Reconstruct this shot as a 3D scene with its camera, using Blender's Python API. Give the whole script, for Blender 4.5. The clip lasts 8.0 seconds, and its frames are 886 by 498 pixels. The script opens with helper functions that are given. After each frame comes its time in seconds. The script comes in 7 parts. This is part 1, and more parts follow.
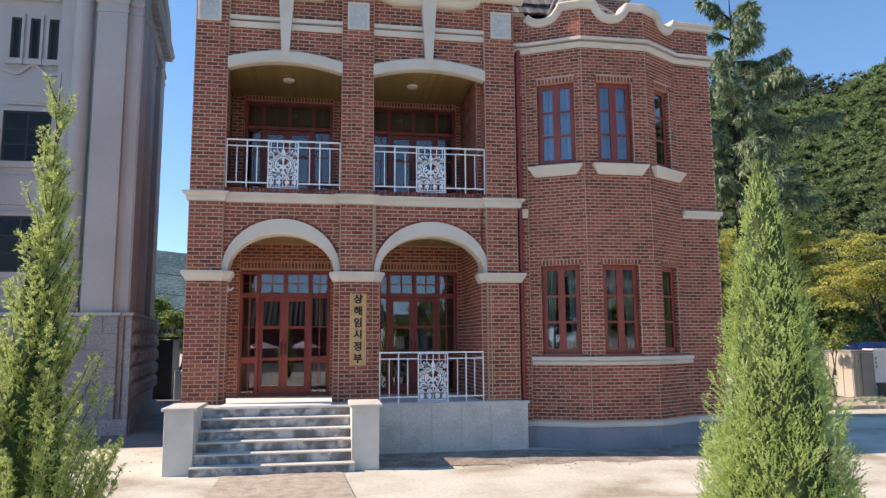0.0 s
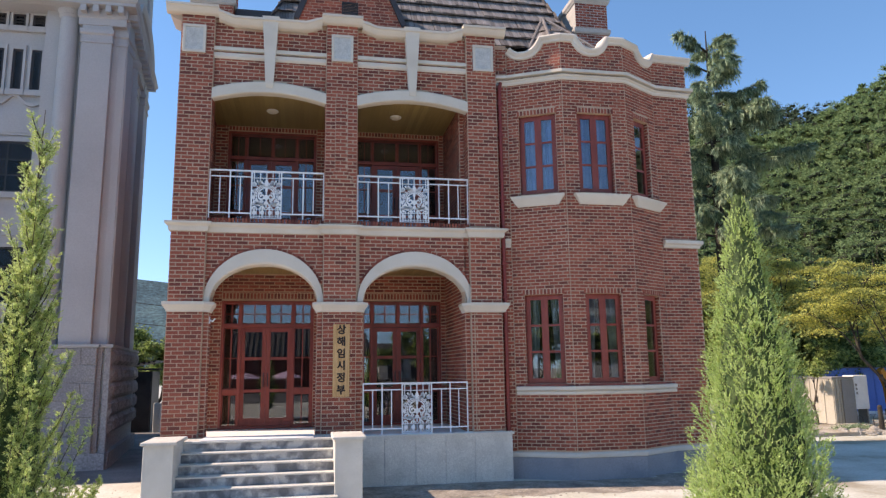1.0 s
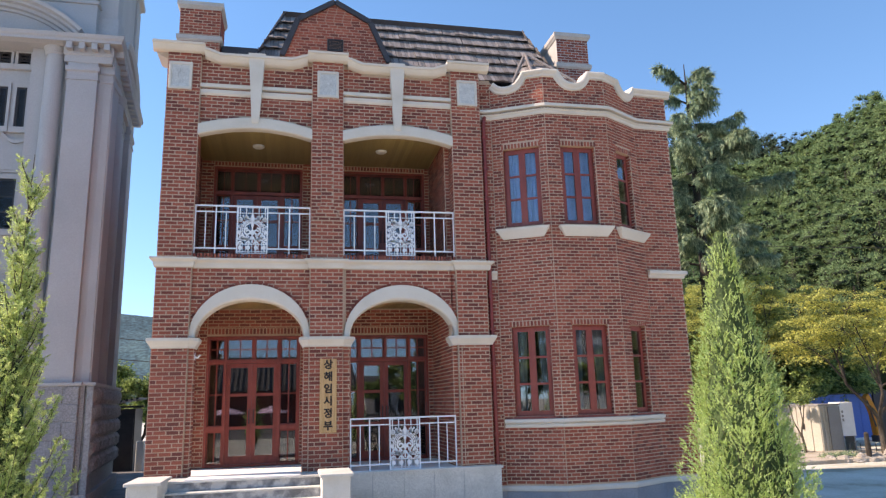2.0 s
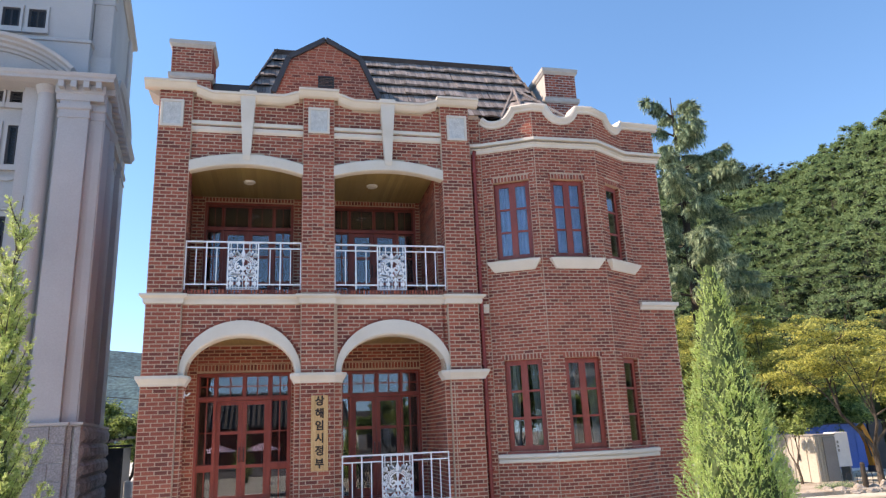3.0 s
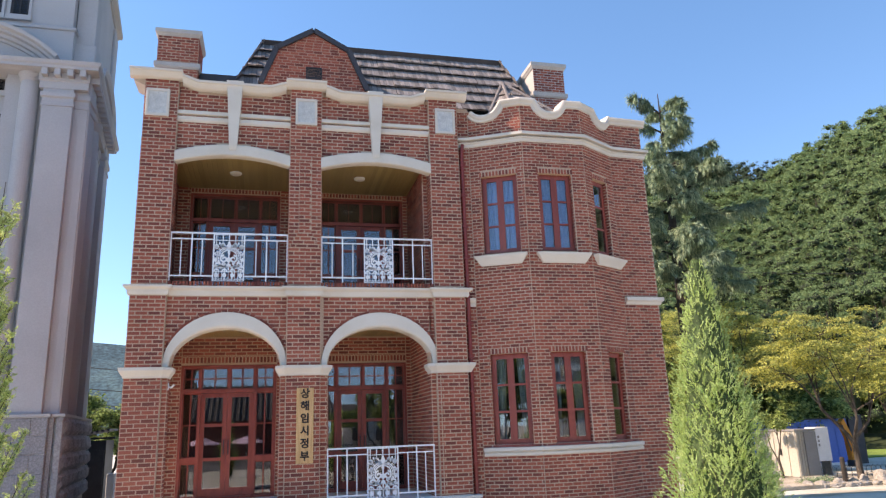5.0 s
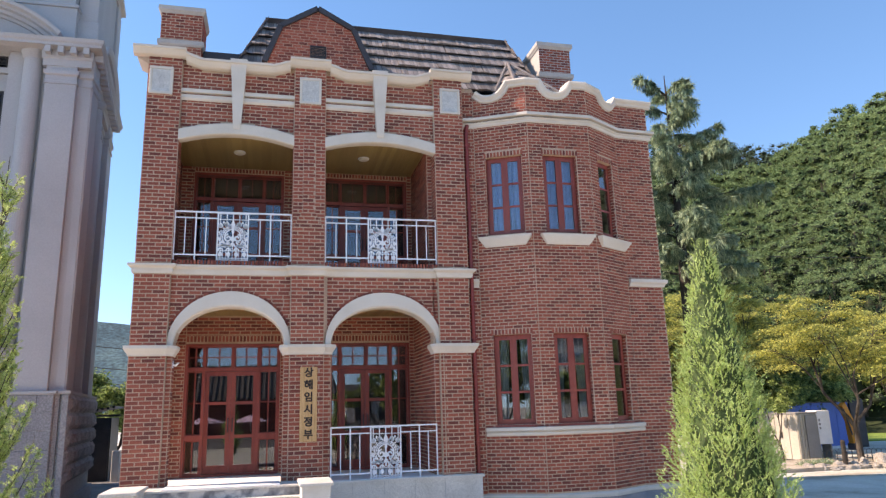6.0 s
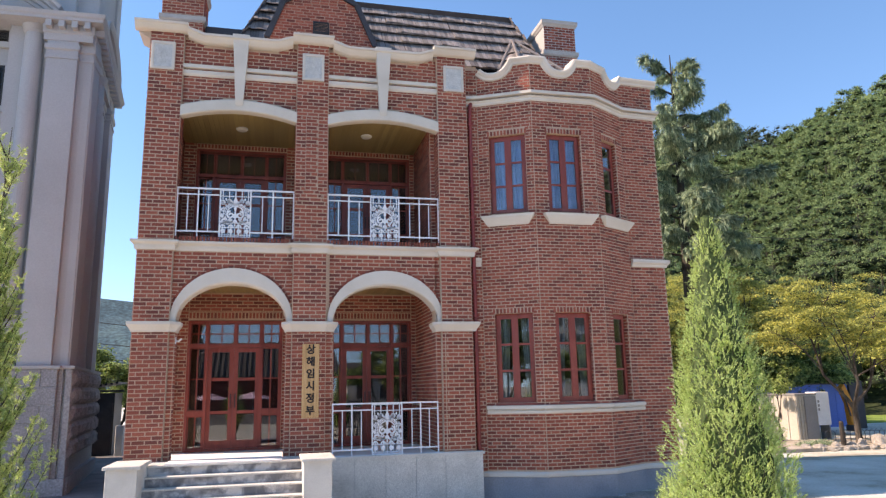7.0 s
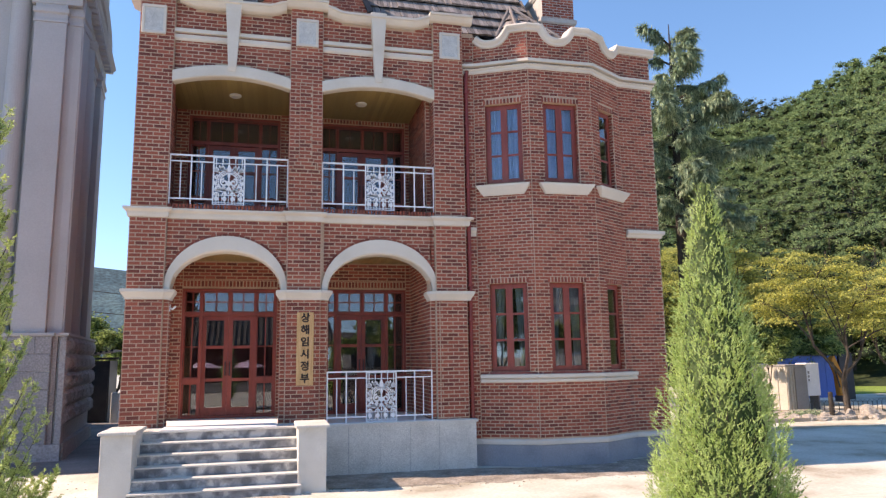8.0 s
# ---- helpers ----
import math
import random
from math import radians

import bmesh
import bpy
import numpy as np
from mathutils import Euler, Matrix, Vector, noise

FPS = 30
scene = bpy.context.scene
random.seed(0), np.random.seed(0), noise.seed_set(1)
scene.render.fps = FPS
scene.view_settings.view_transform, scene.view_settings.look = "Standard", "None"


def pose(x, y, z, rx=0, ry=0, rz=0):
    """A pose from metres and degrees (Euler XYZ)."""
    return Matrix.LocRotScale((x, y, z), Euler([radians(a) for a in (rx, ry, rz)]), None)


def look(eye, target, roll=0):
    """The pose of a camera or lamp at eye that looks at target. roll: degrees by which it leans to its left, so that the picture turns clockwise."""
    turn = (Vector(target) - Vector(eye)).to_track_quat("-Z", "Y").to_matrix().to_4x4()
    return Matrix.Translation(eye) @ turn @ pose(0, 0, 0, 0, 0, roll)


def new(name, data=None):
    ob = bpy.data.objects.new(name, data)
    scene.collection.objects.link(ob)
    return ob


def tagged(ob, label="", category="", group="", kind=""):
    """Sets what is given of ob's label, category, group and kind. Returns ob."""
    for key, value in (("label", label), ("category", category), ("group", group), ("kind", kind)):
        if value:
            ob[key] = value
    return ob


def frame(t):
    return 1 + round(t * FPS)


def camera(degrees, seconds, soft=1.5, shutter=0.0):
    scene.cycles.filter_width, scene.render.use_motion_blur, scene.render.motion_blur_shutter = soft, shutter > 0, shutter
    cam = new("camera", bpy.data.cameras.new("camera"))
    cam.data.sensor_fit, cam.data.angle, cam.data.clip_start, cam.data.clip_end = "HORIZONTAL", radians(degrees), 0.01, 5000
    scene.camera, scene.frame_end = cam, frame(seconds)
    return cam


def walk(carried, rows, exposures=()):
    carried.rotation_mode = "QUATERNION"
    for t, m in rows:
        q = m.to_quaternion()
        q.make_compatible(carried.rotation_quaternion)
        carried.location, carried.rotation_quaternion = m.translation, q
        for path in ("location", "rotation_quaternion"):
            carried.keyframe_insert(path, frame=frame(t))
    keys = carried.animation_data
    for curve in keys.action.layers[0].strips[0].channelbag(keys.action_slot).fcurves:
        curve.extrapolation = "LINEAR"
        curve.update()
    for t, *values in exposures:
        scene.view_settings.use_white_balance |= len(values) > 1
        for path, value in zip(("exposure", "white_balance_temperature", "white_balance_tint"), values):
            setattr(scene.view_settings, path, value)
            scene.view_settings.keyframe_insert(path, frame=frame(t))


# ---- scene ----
cam = camera(64.7, 8.0, soft=1.3)
PATH = [
    (0, (2.931, -15.413, 2.387), (3.258, -13.458, 2.647), -0.4),
    (0.5, (2.921, -15.427, 2.409), (3.272, -13.481, 2.708), -0.6),
    (1, (2.919, -15.436, 2.43), (3.292, -13.501, 2.768), -0.8),
    (2.5, (2.885, -15.502, 2.493), (3.31, -13.605, 2.962), -2.1),
    (3, (2.903, -15.501, 2.504), (3.336, -13.617, 3.016), -2.4),
    (3.5, (2.902, -15.511, 2.511), (3.345, -13.635, 3.04), -2.6),
    (4, (2.898, -15.515, 2.509), (3.359, -13.642, 3.038), -2.6),
    (4.5, (2.899, -15.498, 2.501), (3.37, -13.624, 3.017), -2.3),
    (6, (2.891, -15.458, 2.464), (3.353, -13.564, 2.909), -1.7),
    (6.5, (2.891, -15.452, 2.452), (3.348, -13.55, 2.87), -1.4),
    (7, (2.886, -15.441, 2.438), (3.344, -13.533, 2.827), -1.2),
    (7.5, (2.877, -15.433, 2.423), (3.344, -13.52, 2.773), -1.1),
    (8, (2.896, -15.4, 2.409), (3.37, -13.481, 2.716), -0.9),
]
walk(cam, [(t, look(eye, aim, roll)) for t, eye, aim, roll in PATH],
     exposures=[(0, 0.45, 8450, 25), (1.0, 0.50, 8450, 26), (2.5, 0.81, 8600, 27), (4.5, 0.85, 8700, 28), (6.0, 0.80, 8750, 29), (8.0, 0.75, 8800, 30)])

# ---- light ----
SUN_WAY = Vector((1.12, -0.19, -1.0)).normalized()
world = bpy.data.worlds.new("world")
scene.world = world
world.use_nodes = True
wn = world.node_tree
sky = wn.nodes.new("ShaderNodeTexSky")
sky.sky_type, sky.sun_disc = "NISHITA", False
sky.sun_elevation = math.asin(-SUN_WAY.z)
sky.sun_rotation = math.atan2(-SUN_WAY.x, -SUN_WAY.y)
sky.altitude, sky.air_density, sky.dust_density, sky.ozone_density = 1500, 0.96, 0.0, 1.7
# the sky near the horizon is taken a few degrees higher: clear, dry air with little white haze
way = wn.nodes.new("ShaderNodeTexCoord")
lift = wn.nodes.new("ShaderNodeVectorMath")
lift.operation = "ADD"
lift.inputs[1].default_value = (0.0, 0.0, 0.10)
level = wn.nodes.new("ShaderNodeVectorMath")
level.operation = "NORMALIZE"
wn.links.new(way.outputs["Generated"], lift.inputs[0])
wn.links.new(lift.outputs[0], level.inputs[0])
wn.links.new(level.outputs[0], sky.inputs[0])
tone = wn.nodes.new("ShaderNodeHueSaturation")
tone.inputs["Hue"].default_value, tone.inputs["Saturation"].default_value, tone.inputs["Value"].default_value = 0.495, 1.25, 1.56
wn.links.new(sky.outputs[0], tone.inputs["Color"])
wn.links.new(tone.outputs[0], wn.nodes["Background"].inputs[0])
wn.nodes["Background"].inputs[1].default_value = 0.15
sun = new("sun", bpy.data.lights.new("sun", "SUN"))
sun.data.energy, sun.data.angle, sun.data.color = 4.6, radians(0.53), (1.0, 0.97, 0.905)
sun.matrix_world = look((-40, 8, 36), Vector((-40, 8, 36)) + SUN_WAY)


# ---- materials ----
def material(name, colors, rough=0.8, scale=3.0, grain=60.0, grain_amount=0.25, bump=0.15, bump_scale=80.0,
             random_by="", metal=0.0, spec=0.4, stretch=(1, 1, 1), spread=0.44, through_light=0.0):
    """A surface with two scales of noise in its colour, fine relief, and an optional colour step from piece to piece."""
    m = bpy.data.materials.new(name)
    m.use_nodes = True
    nt = m.node_tree
    b = nt.nodes["Principled BSDF"]
    b.inputs["Roughness"].default_value, b.inputs["Metallic"].default_value = rough, metal
    b.inputs["Specular IOR Level"].default_value = spec
    tc = nt.nodes.new("ShaderNodeTexCoord")
    mp = nt.nodes.new("ShaderNodeMapping")
    mp.inputs["Scale"].default_value = stretch
    nt.links.new(tc.outputs["Object"], mp.inputs[0])

    def noise_node(s, detail):
        n = nt.nodes.new("ShaderNodeTexNoise")
        n.inputs["Scale"].default_value, n.inputs["Detail"].default_value = s, detail
        nt.links.new(mp.outputs[0], n.inputs["Vector"])
        return n

    big, fine = noise_node(scale, 5), noise_node(grain, 3)
    ramp = nt.nodes.new("ShaderNodeValToRGB")
    el = ramp.color_ramp.elements
    while len(el) < len(colors):
        el.new(0.5)
    for i, c in enumerate(colors):
        el[i].position = 0.5 - spread / 2 + spread * i / max(1, len(colors) - 1)
        el[i].color = (*c, 1)
    fac = big.outputs["Fac"]
    if random_by:
        if random_by == "object":
            src = nt.nodes.new("ShaderNodeObjectInfo").outputs["Random"]
        else:
            src = nt.nodes.new("ShaderNodeNewGeometry").outputs["Random Per Island"]
        mix = nt.nodes.new("ShaderNodeMath")
        mix.operation, mix.use_clamp = "MULTIPLY_ADD", True
        nt.links.new(src, mix.inputs[0])
        mix.inputs[1].default_value = 0.55
        sub = nt.nodes.new("ShaderNodeMath")
        sub.operation = "MULTIPLY_ADD"
        nt.links.new(big.outputs["Fac"], sub.inputs[0])
        sub.inputs[1].default_value, sub.inputs[2].default_value = 0.45, 0.0
        nt.links.new(sub.outputs[0], mix.inputs[2])
        fac = mix.outputs[0]
    nt.links.new(fac, ramp.inputs[0])
    mul = nt.nodes.new("ShaderNodeMix")
    mul.data_type, mul.blend_type = "RGBA", "MULTIPLY"
    mul.inputs["Factor"].default_value = 1.0
    gr = nt.nodes.new("ShaderNodeMapRange")
    gr.inputs["From Min"].default_value, gr.inputs["From Max"].default_value = 0.3, 0.7
    gr.inputs["To Min"].default_value, gr.inputs["To Max"].default_value = 1 - grain_amount, 1 + grain_amount
    nt.links.new(fine.outputs["Fac"], gr.inputs[0])
    nt.links.new(ramp.outputs[0], mul.inputs["A"])
    nt.links.new(gr.outputs[0], mul.inputs["B"])
    nt.links.new(mul.outputs["Result"], b.inputs["Base Color"])
    if bump:
        bs = noise_node(bump_scale, 4)
        bn = nt.nodes.new("ShaderNodeBump")
        bn.inputs["Strength"].default_value, bn.inputs["Distance"].default_value = bump, 0.02
        nt.links.new(bs.outputs["Fac"], bn.inputs["Height"])
        nt.links.new(bn.outputs[0], b.inputs["Normal"])
    if through_light:
        tr = nt.nodes.new("ShaderNodeBsdfTranslucent")
        nt.links.new(mul.outputs["Result"], tr.inputs["Color"])
        ms = nt.nodes.new("ShaderNodeMixShader")
        ms.inputs[0].default_value = through_light
        nt.links.new(b.outputs[0], ms.inputs[1])
        nt.links.new(tr.outputs[0], ms.inputs[2])
        nt.links.new(ms.outputs[0], nt.nodes["Material Output"].inputs["Surface"])
    return m


BRICK_TONES = [(0.18, 0.047, 0.034), (0.29, 0.071, 0.046), (0.34, 0.086, 0.053), (0.40, 0.109, 0.067)]
brick_mat = material("brick", BRICK_TONES, 0.85, 0.7, 90, 0.3, 0.35, 120, "island")
brick_single = material("brick_piece", BRICK_TONES, 0.85, 0.7, 90, 0.3, 0.35, 120, "object")
mortar = material("mortar", [(0.445, 0.307, 0.217), (0.53, 0.373, 0.267), (0.58, 0.422, 0.306)], 0.95, 1.3, 70, 0.2, 0.4, 150)
red_mortar = material("reddish_mortar", [(0.42, 0.245, 0.175), (0.50, 0.31, 0.225)], 0.95, 1.3, 70, 0.2, 0.4, 150)
stucco = material("ivory_stucco", [(0.57, 0.51, 0.425), (0.63, 0.57, 0.485), (0.665, 0.61, 0.525)], 0.85, 1.1, 40, 0.03, 0.08, 60)
cap_stone = material("grey_cap_stone", [(0.38, 0.36, 0.33), (0.47, 0.45, 0.41)], 0.9, 2.5, 50, 0.12, 0.2, 50)
plaque_mat = material("pale_stone", [(0.48, 0.49, 0.47), (0.60, 0.60, 0.57)], 0.9, 9, 60, 0.2, 0.5, 40)
granite = material("granite", [(0.50, 0.485, 0.435), (0.59, 0.57, 0.515), (0.65, 0.63, 0.57)], 0.75, 2.2, 85, 0.34, 0.1, 80)
step_stone = material("weathered_step_stone", [(0.145, 0.15, 0.155), (0.22, 0.228, 0.233), (0.29, 0.295, 0.295), (0.47, 0.47, 0.455)], 0.8, 4.5, 120, 0.3, 0.15, 90, spread=0.2)
plinth_mat = material("grey_render", [(0.20, 0.22, 0.25), (0.26, 0.28, 0.31), (0.31, 0.32, 0.34)], 0.9, 1.2, 40, 0.12, 0.2, 50)
red_wood = material("red_brown_painted_wood", [(0.205, 0.037, 0.026), (0.285, 0.056, 0.039), (0.33, 0.070, 0.048)], 0.42, 5, 60, 0.15, 0.08, 60, stretch=(1, 1, 0.2))
white_metal = material("white_painted_metal", [(0.70, 0.71, 0.72), (0.80, 0.80, 0.80)], 0.4, 4, 60, 0.06, 0.05, 40)
red_pipe = material("red_painted_pipe", [(0.22, 0.035, 0.028), (0.30, 0.05, 0.04)], 0.4, 4, 50, 0.15, 0.05, 40)
ceiling_wood = material("varnished_ceiling_board", [(0.30, 0.205, 0.075), (0.34, 0.235, 0.09), (0.38, 0.27, 0.105)], 0.4, 2, 40, 0.18, 0.08, 50, "island", stretch=(6, 0.6, 1))
roof_tile = material("grey_roof_tile", [(0.12, 0.105, 0.097), (0.20, 0.178, 0.165), (0.29, 0.26, 0.24)], 0.9, 2, 70, 0.3, 0.4, 60, "island")
flashing = material("dark_metal_flashing", [(0.035, 0.033, 0.036), (0.055, 0.052, 0.055)], 0.5, 3, 40, 0.2, 0.08, 30)
# near-black surface puts the rooms' lack of light into colour
dark_room = material("unlit_room_black", [(0.02, 0.018, 0.017), (0.035, 0.03, 0.028)], 0.9)
curtain_mat = material("pale_curtain_cloth", [(0.22, 0.36, 0.60), (0.36, 0.50, 0.74)], 0.9, 4, 80, 0.08, 0.1, 90)
teal_curtain = material("teal_curtain_cloth", [(0.26, 0.33, 0.34), (0.38, 0.46, 0.47)], 0.9, 4, 80, 0.1, 0.1, 90)
sign_wood = material("yellow_sign_wood", [(0.46, 0.25, 0.10), (0.58, 0.335, 0.145), (0.65, 0.40, 0.19)], 0.6, 4, 60, 0.15, 0.1, 40, stretch=(6, 1, 0.5))
ink = material("black_lettering", [(0.012, 0.01, 0.01), (0.03, 0.02, 0.018)], 0.7)
lamp_white = material("lamp_diffuser", [(0.74, 0.70, 0.60), (0.80, 0.76, 0.66)], 0.4, 4, 40, 0.03, 0)
annex_mat = material("grey_moulded_stone", [(0.365, 0.365, 0.362), (0.405, 0.404, 0.40), (0.44, 0.438, 0.433)], 0.88, 0.6, 30, 0.05, 0.08, 40)
rock_face = material("rock_faced_stone", [(0.23, 0.228, 0.235), (0.32, 0.313, 0.31), (0.40, 0.39, 0.38)], 0.9, 2.4, 22, 0.26, 0.9, 20, "island")
dark_frame = material("dark_window_frame", [(0.025, 0.022, 0.022), (0.04, 0.035, 0.035)], 0.5)
ground_mat = material("pale_sandy_concrete", [(0.325, 0.29, 0.22), (0.48, 0.465, 0.385), (0.555, 0.55, 0.475), (0.605, 0.60, 0.53)], 0.95, 0.55, 14, 0.12, 0.35, 9, spread=0.32)
path_mat = material("cobbled_brown_path", [(0.29, 0.25, 0.20), (0.40, 0.355, 0.29), (0.475, 0.435, 0.37)], 0.95, 5, 38, 0.35, 0.9, 34)
# passage concrete with some of its shade put into the grey
passage_mat = material("shaded_passage_concrete", [(0.13, 0.125, 0.12), (0.19, 0.18, 0.17), (0.25, 0.24, 0.225)], 0.9, 0.9, 20, 0.2, 0.3, 20)
soil_mat = material("dry_garden_soil", [(0.30, 0.25, 0.19), (0.40, 0.35, 0.28), (0.50, 0.45, 0.38)], 0.95, 1.6, 25, 0.3, 0.6, 12)
# dirt colour, taken darker to deepen the house's shadow
shaded_dirt_mat = material("shade_darkened_dirt", [(0.17, 0.145, 0.12), (0.27, 0.24, 0.20), (0.38, 0.345, 0.295)], 0.95, 2.2, 22, 0.35, 0.7, 10)
lawn_mat = material("bright_lawn", [(0.13, 0.22, 0.035), (0.21, 0.30, 0.06)], 0.95, 0.6, 30, 0.3, 0.6, 30)
boulder_mat = material("pale_boulder", [(0.26, 0.235, 0.20), (0.40, 0.37, 0.325)], 0.95, 2, 20, 0.3, 0.6, 12)
blue_panel = material("blue_sheet_metal", [(0.06, 0.17, 0.52), (0.075, 0.20, 0.60)], 0.5, 0.6, 20, 0.12, 0.05, 30)
grey_panel = material("grey_sheet_metal", [(0.23, 0.225, 0.22), (0.29, 0.28, 0.27)], 0.5, 1, 20, 0.1, 0.05, 30)
cream_panel = material("cream_sheet_metal", [(0.41, 0.385, 0.325), (0.47, 0.44, 0.375)], 0.6, 1, 20, 0.1, 0.05, 30)
orange_paint = material("orange_paint", [(0.62, 0.2, 0.012), (0.72, 0.26, 0.02)], 0.5, 3, 30, 0.2, 0.05, 30)
bark = material("grey_brown_bark", [(0.034, 0.027, 0.021), (0.068, 0.056, 0.044), (0.105, 0.087, 0.07)], 0.95, 6, 40, 0.35, 0.8, 30, stretch=(1, 1, 0.25))
dark_bark = material("dark_cedar_bark", [(0.03, 0.025, 0.02), (0.06, 0.05, 0.04)], 0.95, 6, 40, 0.35, 0.8, 30, stretch=(1, 1, 0.25))
cypress_leaf = material("cypress_foliage", [(0.32, 0.45, 0.14), (0.47, 0.61, 0.22), (0.60, 0.72, 0.31)], 0.6, 2.2, 40, 0.2, 0, 10, "island", through_light=0.34, spec=0.15)
# foliage green darkened to imitate shade in the clefts
cypress_core = material("cypress_cleft_shade", [(0.03, 0.055, 0.017), (0.07, 0.115, 0.034)], 0.9, 9, 60, 0.4, 0.8, 40)
juniper_leaf = material("juniper_foliage", [(0.29, 0.39, 0.13), (0.48, 0.58, 0.21), (0.66, 0.73, 0.34)], 0.6, 2.2, 40, 0.2, 0, 10, "island", through_light=0.6, spec=0.2)
cedar_leaf = material("cedar_foliage", [(0.105, 0.17, 0.11), (0.24, 0.335, 0.205), (0.46, 0.55, 0.35)], 0.85, 0.4, 20, 0.2, 0, 10, "island", through_light=0.22, spec=0.15)
pine_leaf = material("hill_pine_foliage", [(0.115, 0.18, 0.08), (0.165, 0.245, 0.105), (0.21, 0.30, 0.13)], 0.95, 0.16, 8, 0.2, 0, 10, "island", through_light=0.12, spec=0.05)
yellow_leaf = material("yellowing_foliage", [(0.16, 0.19, 0.065), (0.32, 0.36, 0.11), (0.44, 0.455, 0.13), (0.60, 0.575, 0.15)], 0.8, 0.8, 6, 0.2, 0, 10, "island", through_light=0.4, spec=0.15)
green_leaf = material("green_foliage", [(0.08, 0.13, 0.04), (0.22, 0.32, 0.09), (0.42, 0.52, 0.17)], 0.7, 0.5, 20, 0.2, 0, 10, "island", through_light=0.3)
# darker, bluer copy of the pine foliage, distance haze in its colour
dim_pine_leaf = material("dimmed_pine_foliage", [(0.055, 0.095, 0.06), (0.08, 0.13, 0.075)], 0.95, 0.12, 8, 0.25, 0, 10, "island", through_light=0.1)
# wooded green shifted to blue, distance haze being in the colour
far_hill = material("haze_blue_hill", [(0.022, 0.06, 0.072), (0.04, 0.09, 0.105), (0.068, 0.13, 0.13)], 1.0, 0.03, 0.35, 0.5, 0)
# inner foliage painted near black, so crown gaps look shaded
hill_gap_shade = material("foliage_gap_shade", [(0.012, 0.020, 0.009), (0.03, 0.046, 0.02)], 0.95, 0.8, 5, 0.4, 0.8, 3)
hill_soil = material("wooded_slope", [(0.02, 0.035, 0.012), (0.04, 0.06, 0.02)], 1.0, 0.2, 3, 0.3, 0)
# dark surface made only to be mirrored in the door panes
dark_reflected_mat = material("dark_reflected_paving", [(0.10, 0.10, 0.098), (0.15, 0.148, 0.142)], 0.9, 0.5, 60, 0.3, 0.4, 120)
cable_mat = material("black_cable", [(0.02, 0.02, 0.02), (0.035, 0.035, 0.035)], 0.7)
grey_roof = material("hanok_roof_tile", [(0.06, 0.062, 0.066), (0.10, 0.10, 0.105)], 0.8, 2, 30, 0.3, 0.3, 20)
# white that imitates sunlight on the landing and porch floor
sunlit_white = material("white_for_sunlight", [(0.76, 0.75, 0.72), (0.84, 0.83, 0.80)], 0.7, 3, 40, 0.06, 0.1, 40)
parasol_cloth = material("pink_parasol_cloth", [(0.60, 0.42, 0.55), (0.72, 0.56, 0.66)], 0.9, 3, 60, 0.1, 0.1, 60)
plaster = material("white_plaster", [(0.55, 0.54, 0.5), (0.66, 0.65, 0.6)], 0.9)

glass = bpy.data.materials.new("window_glass")
glass.use_nodes = True
gb = glass.node_tree.nodes["Principled BSDF"]
gb.inputs["Base Color"].default_value = (0.93, 0.96, 0.97, 1)
gb.inputs["Roughness"].default_value, gb.inputs["IOR"].default_value = 0.01, 1.75
gb.inputs["Transmission Weight"].default_value = 1.0
dark_glass = glass.copy()
dark_glass.name = "dull_tinted_glass"
db = dark_glass.node_tree.nodes["Principled BSDF"]
db.inputs["Base Color"].default_value = (0.35, 0.37, 0.40, 1)
db.inputs["IOR"].default_value = 1.28


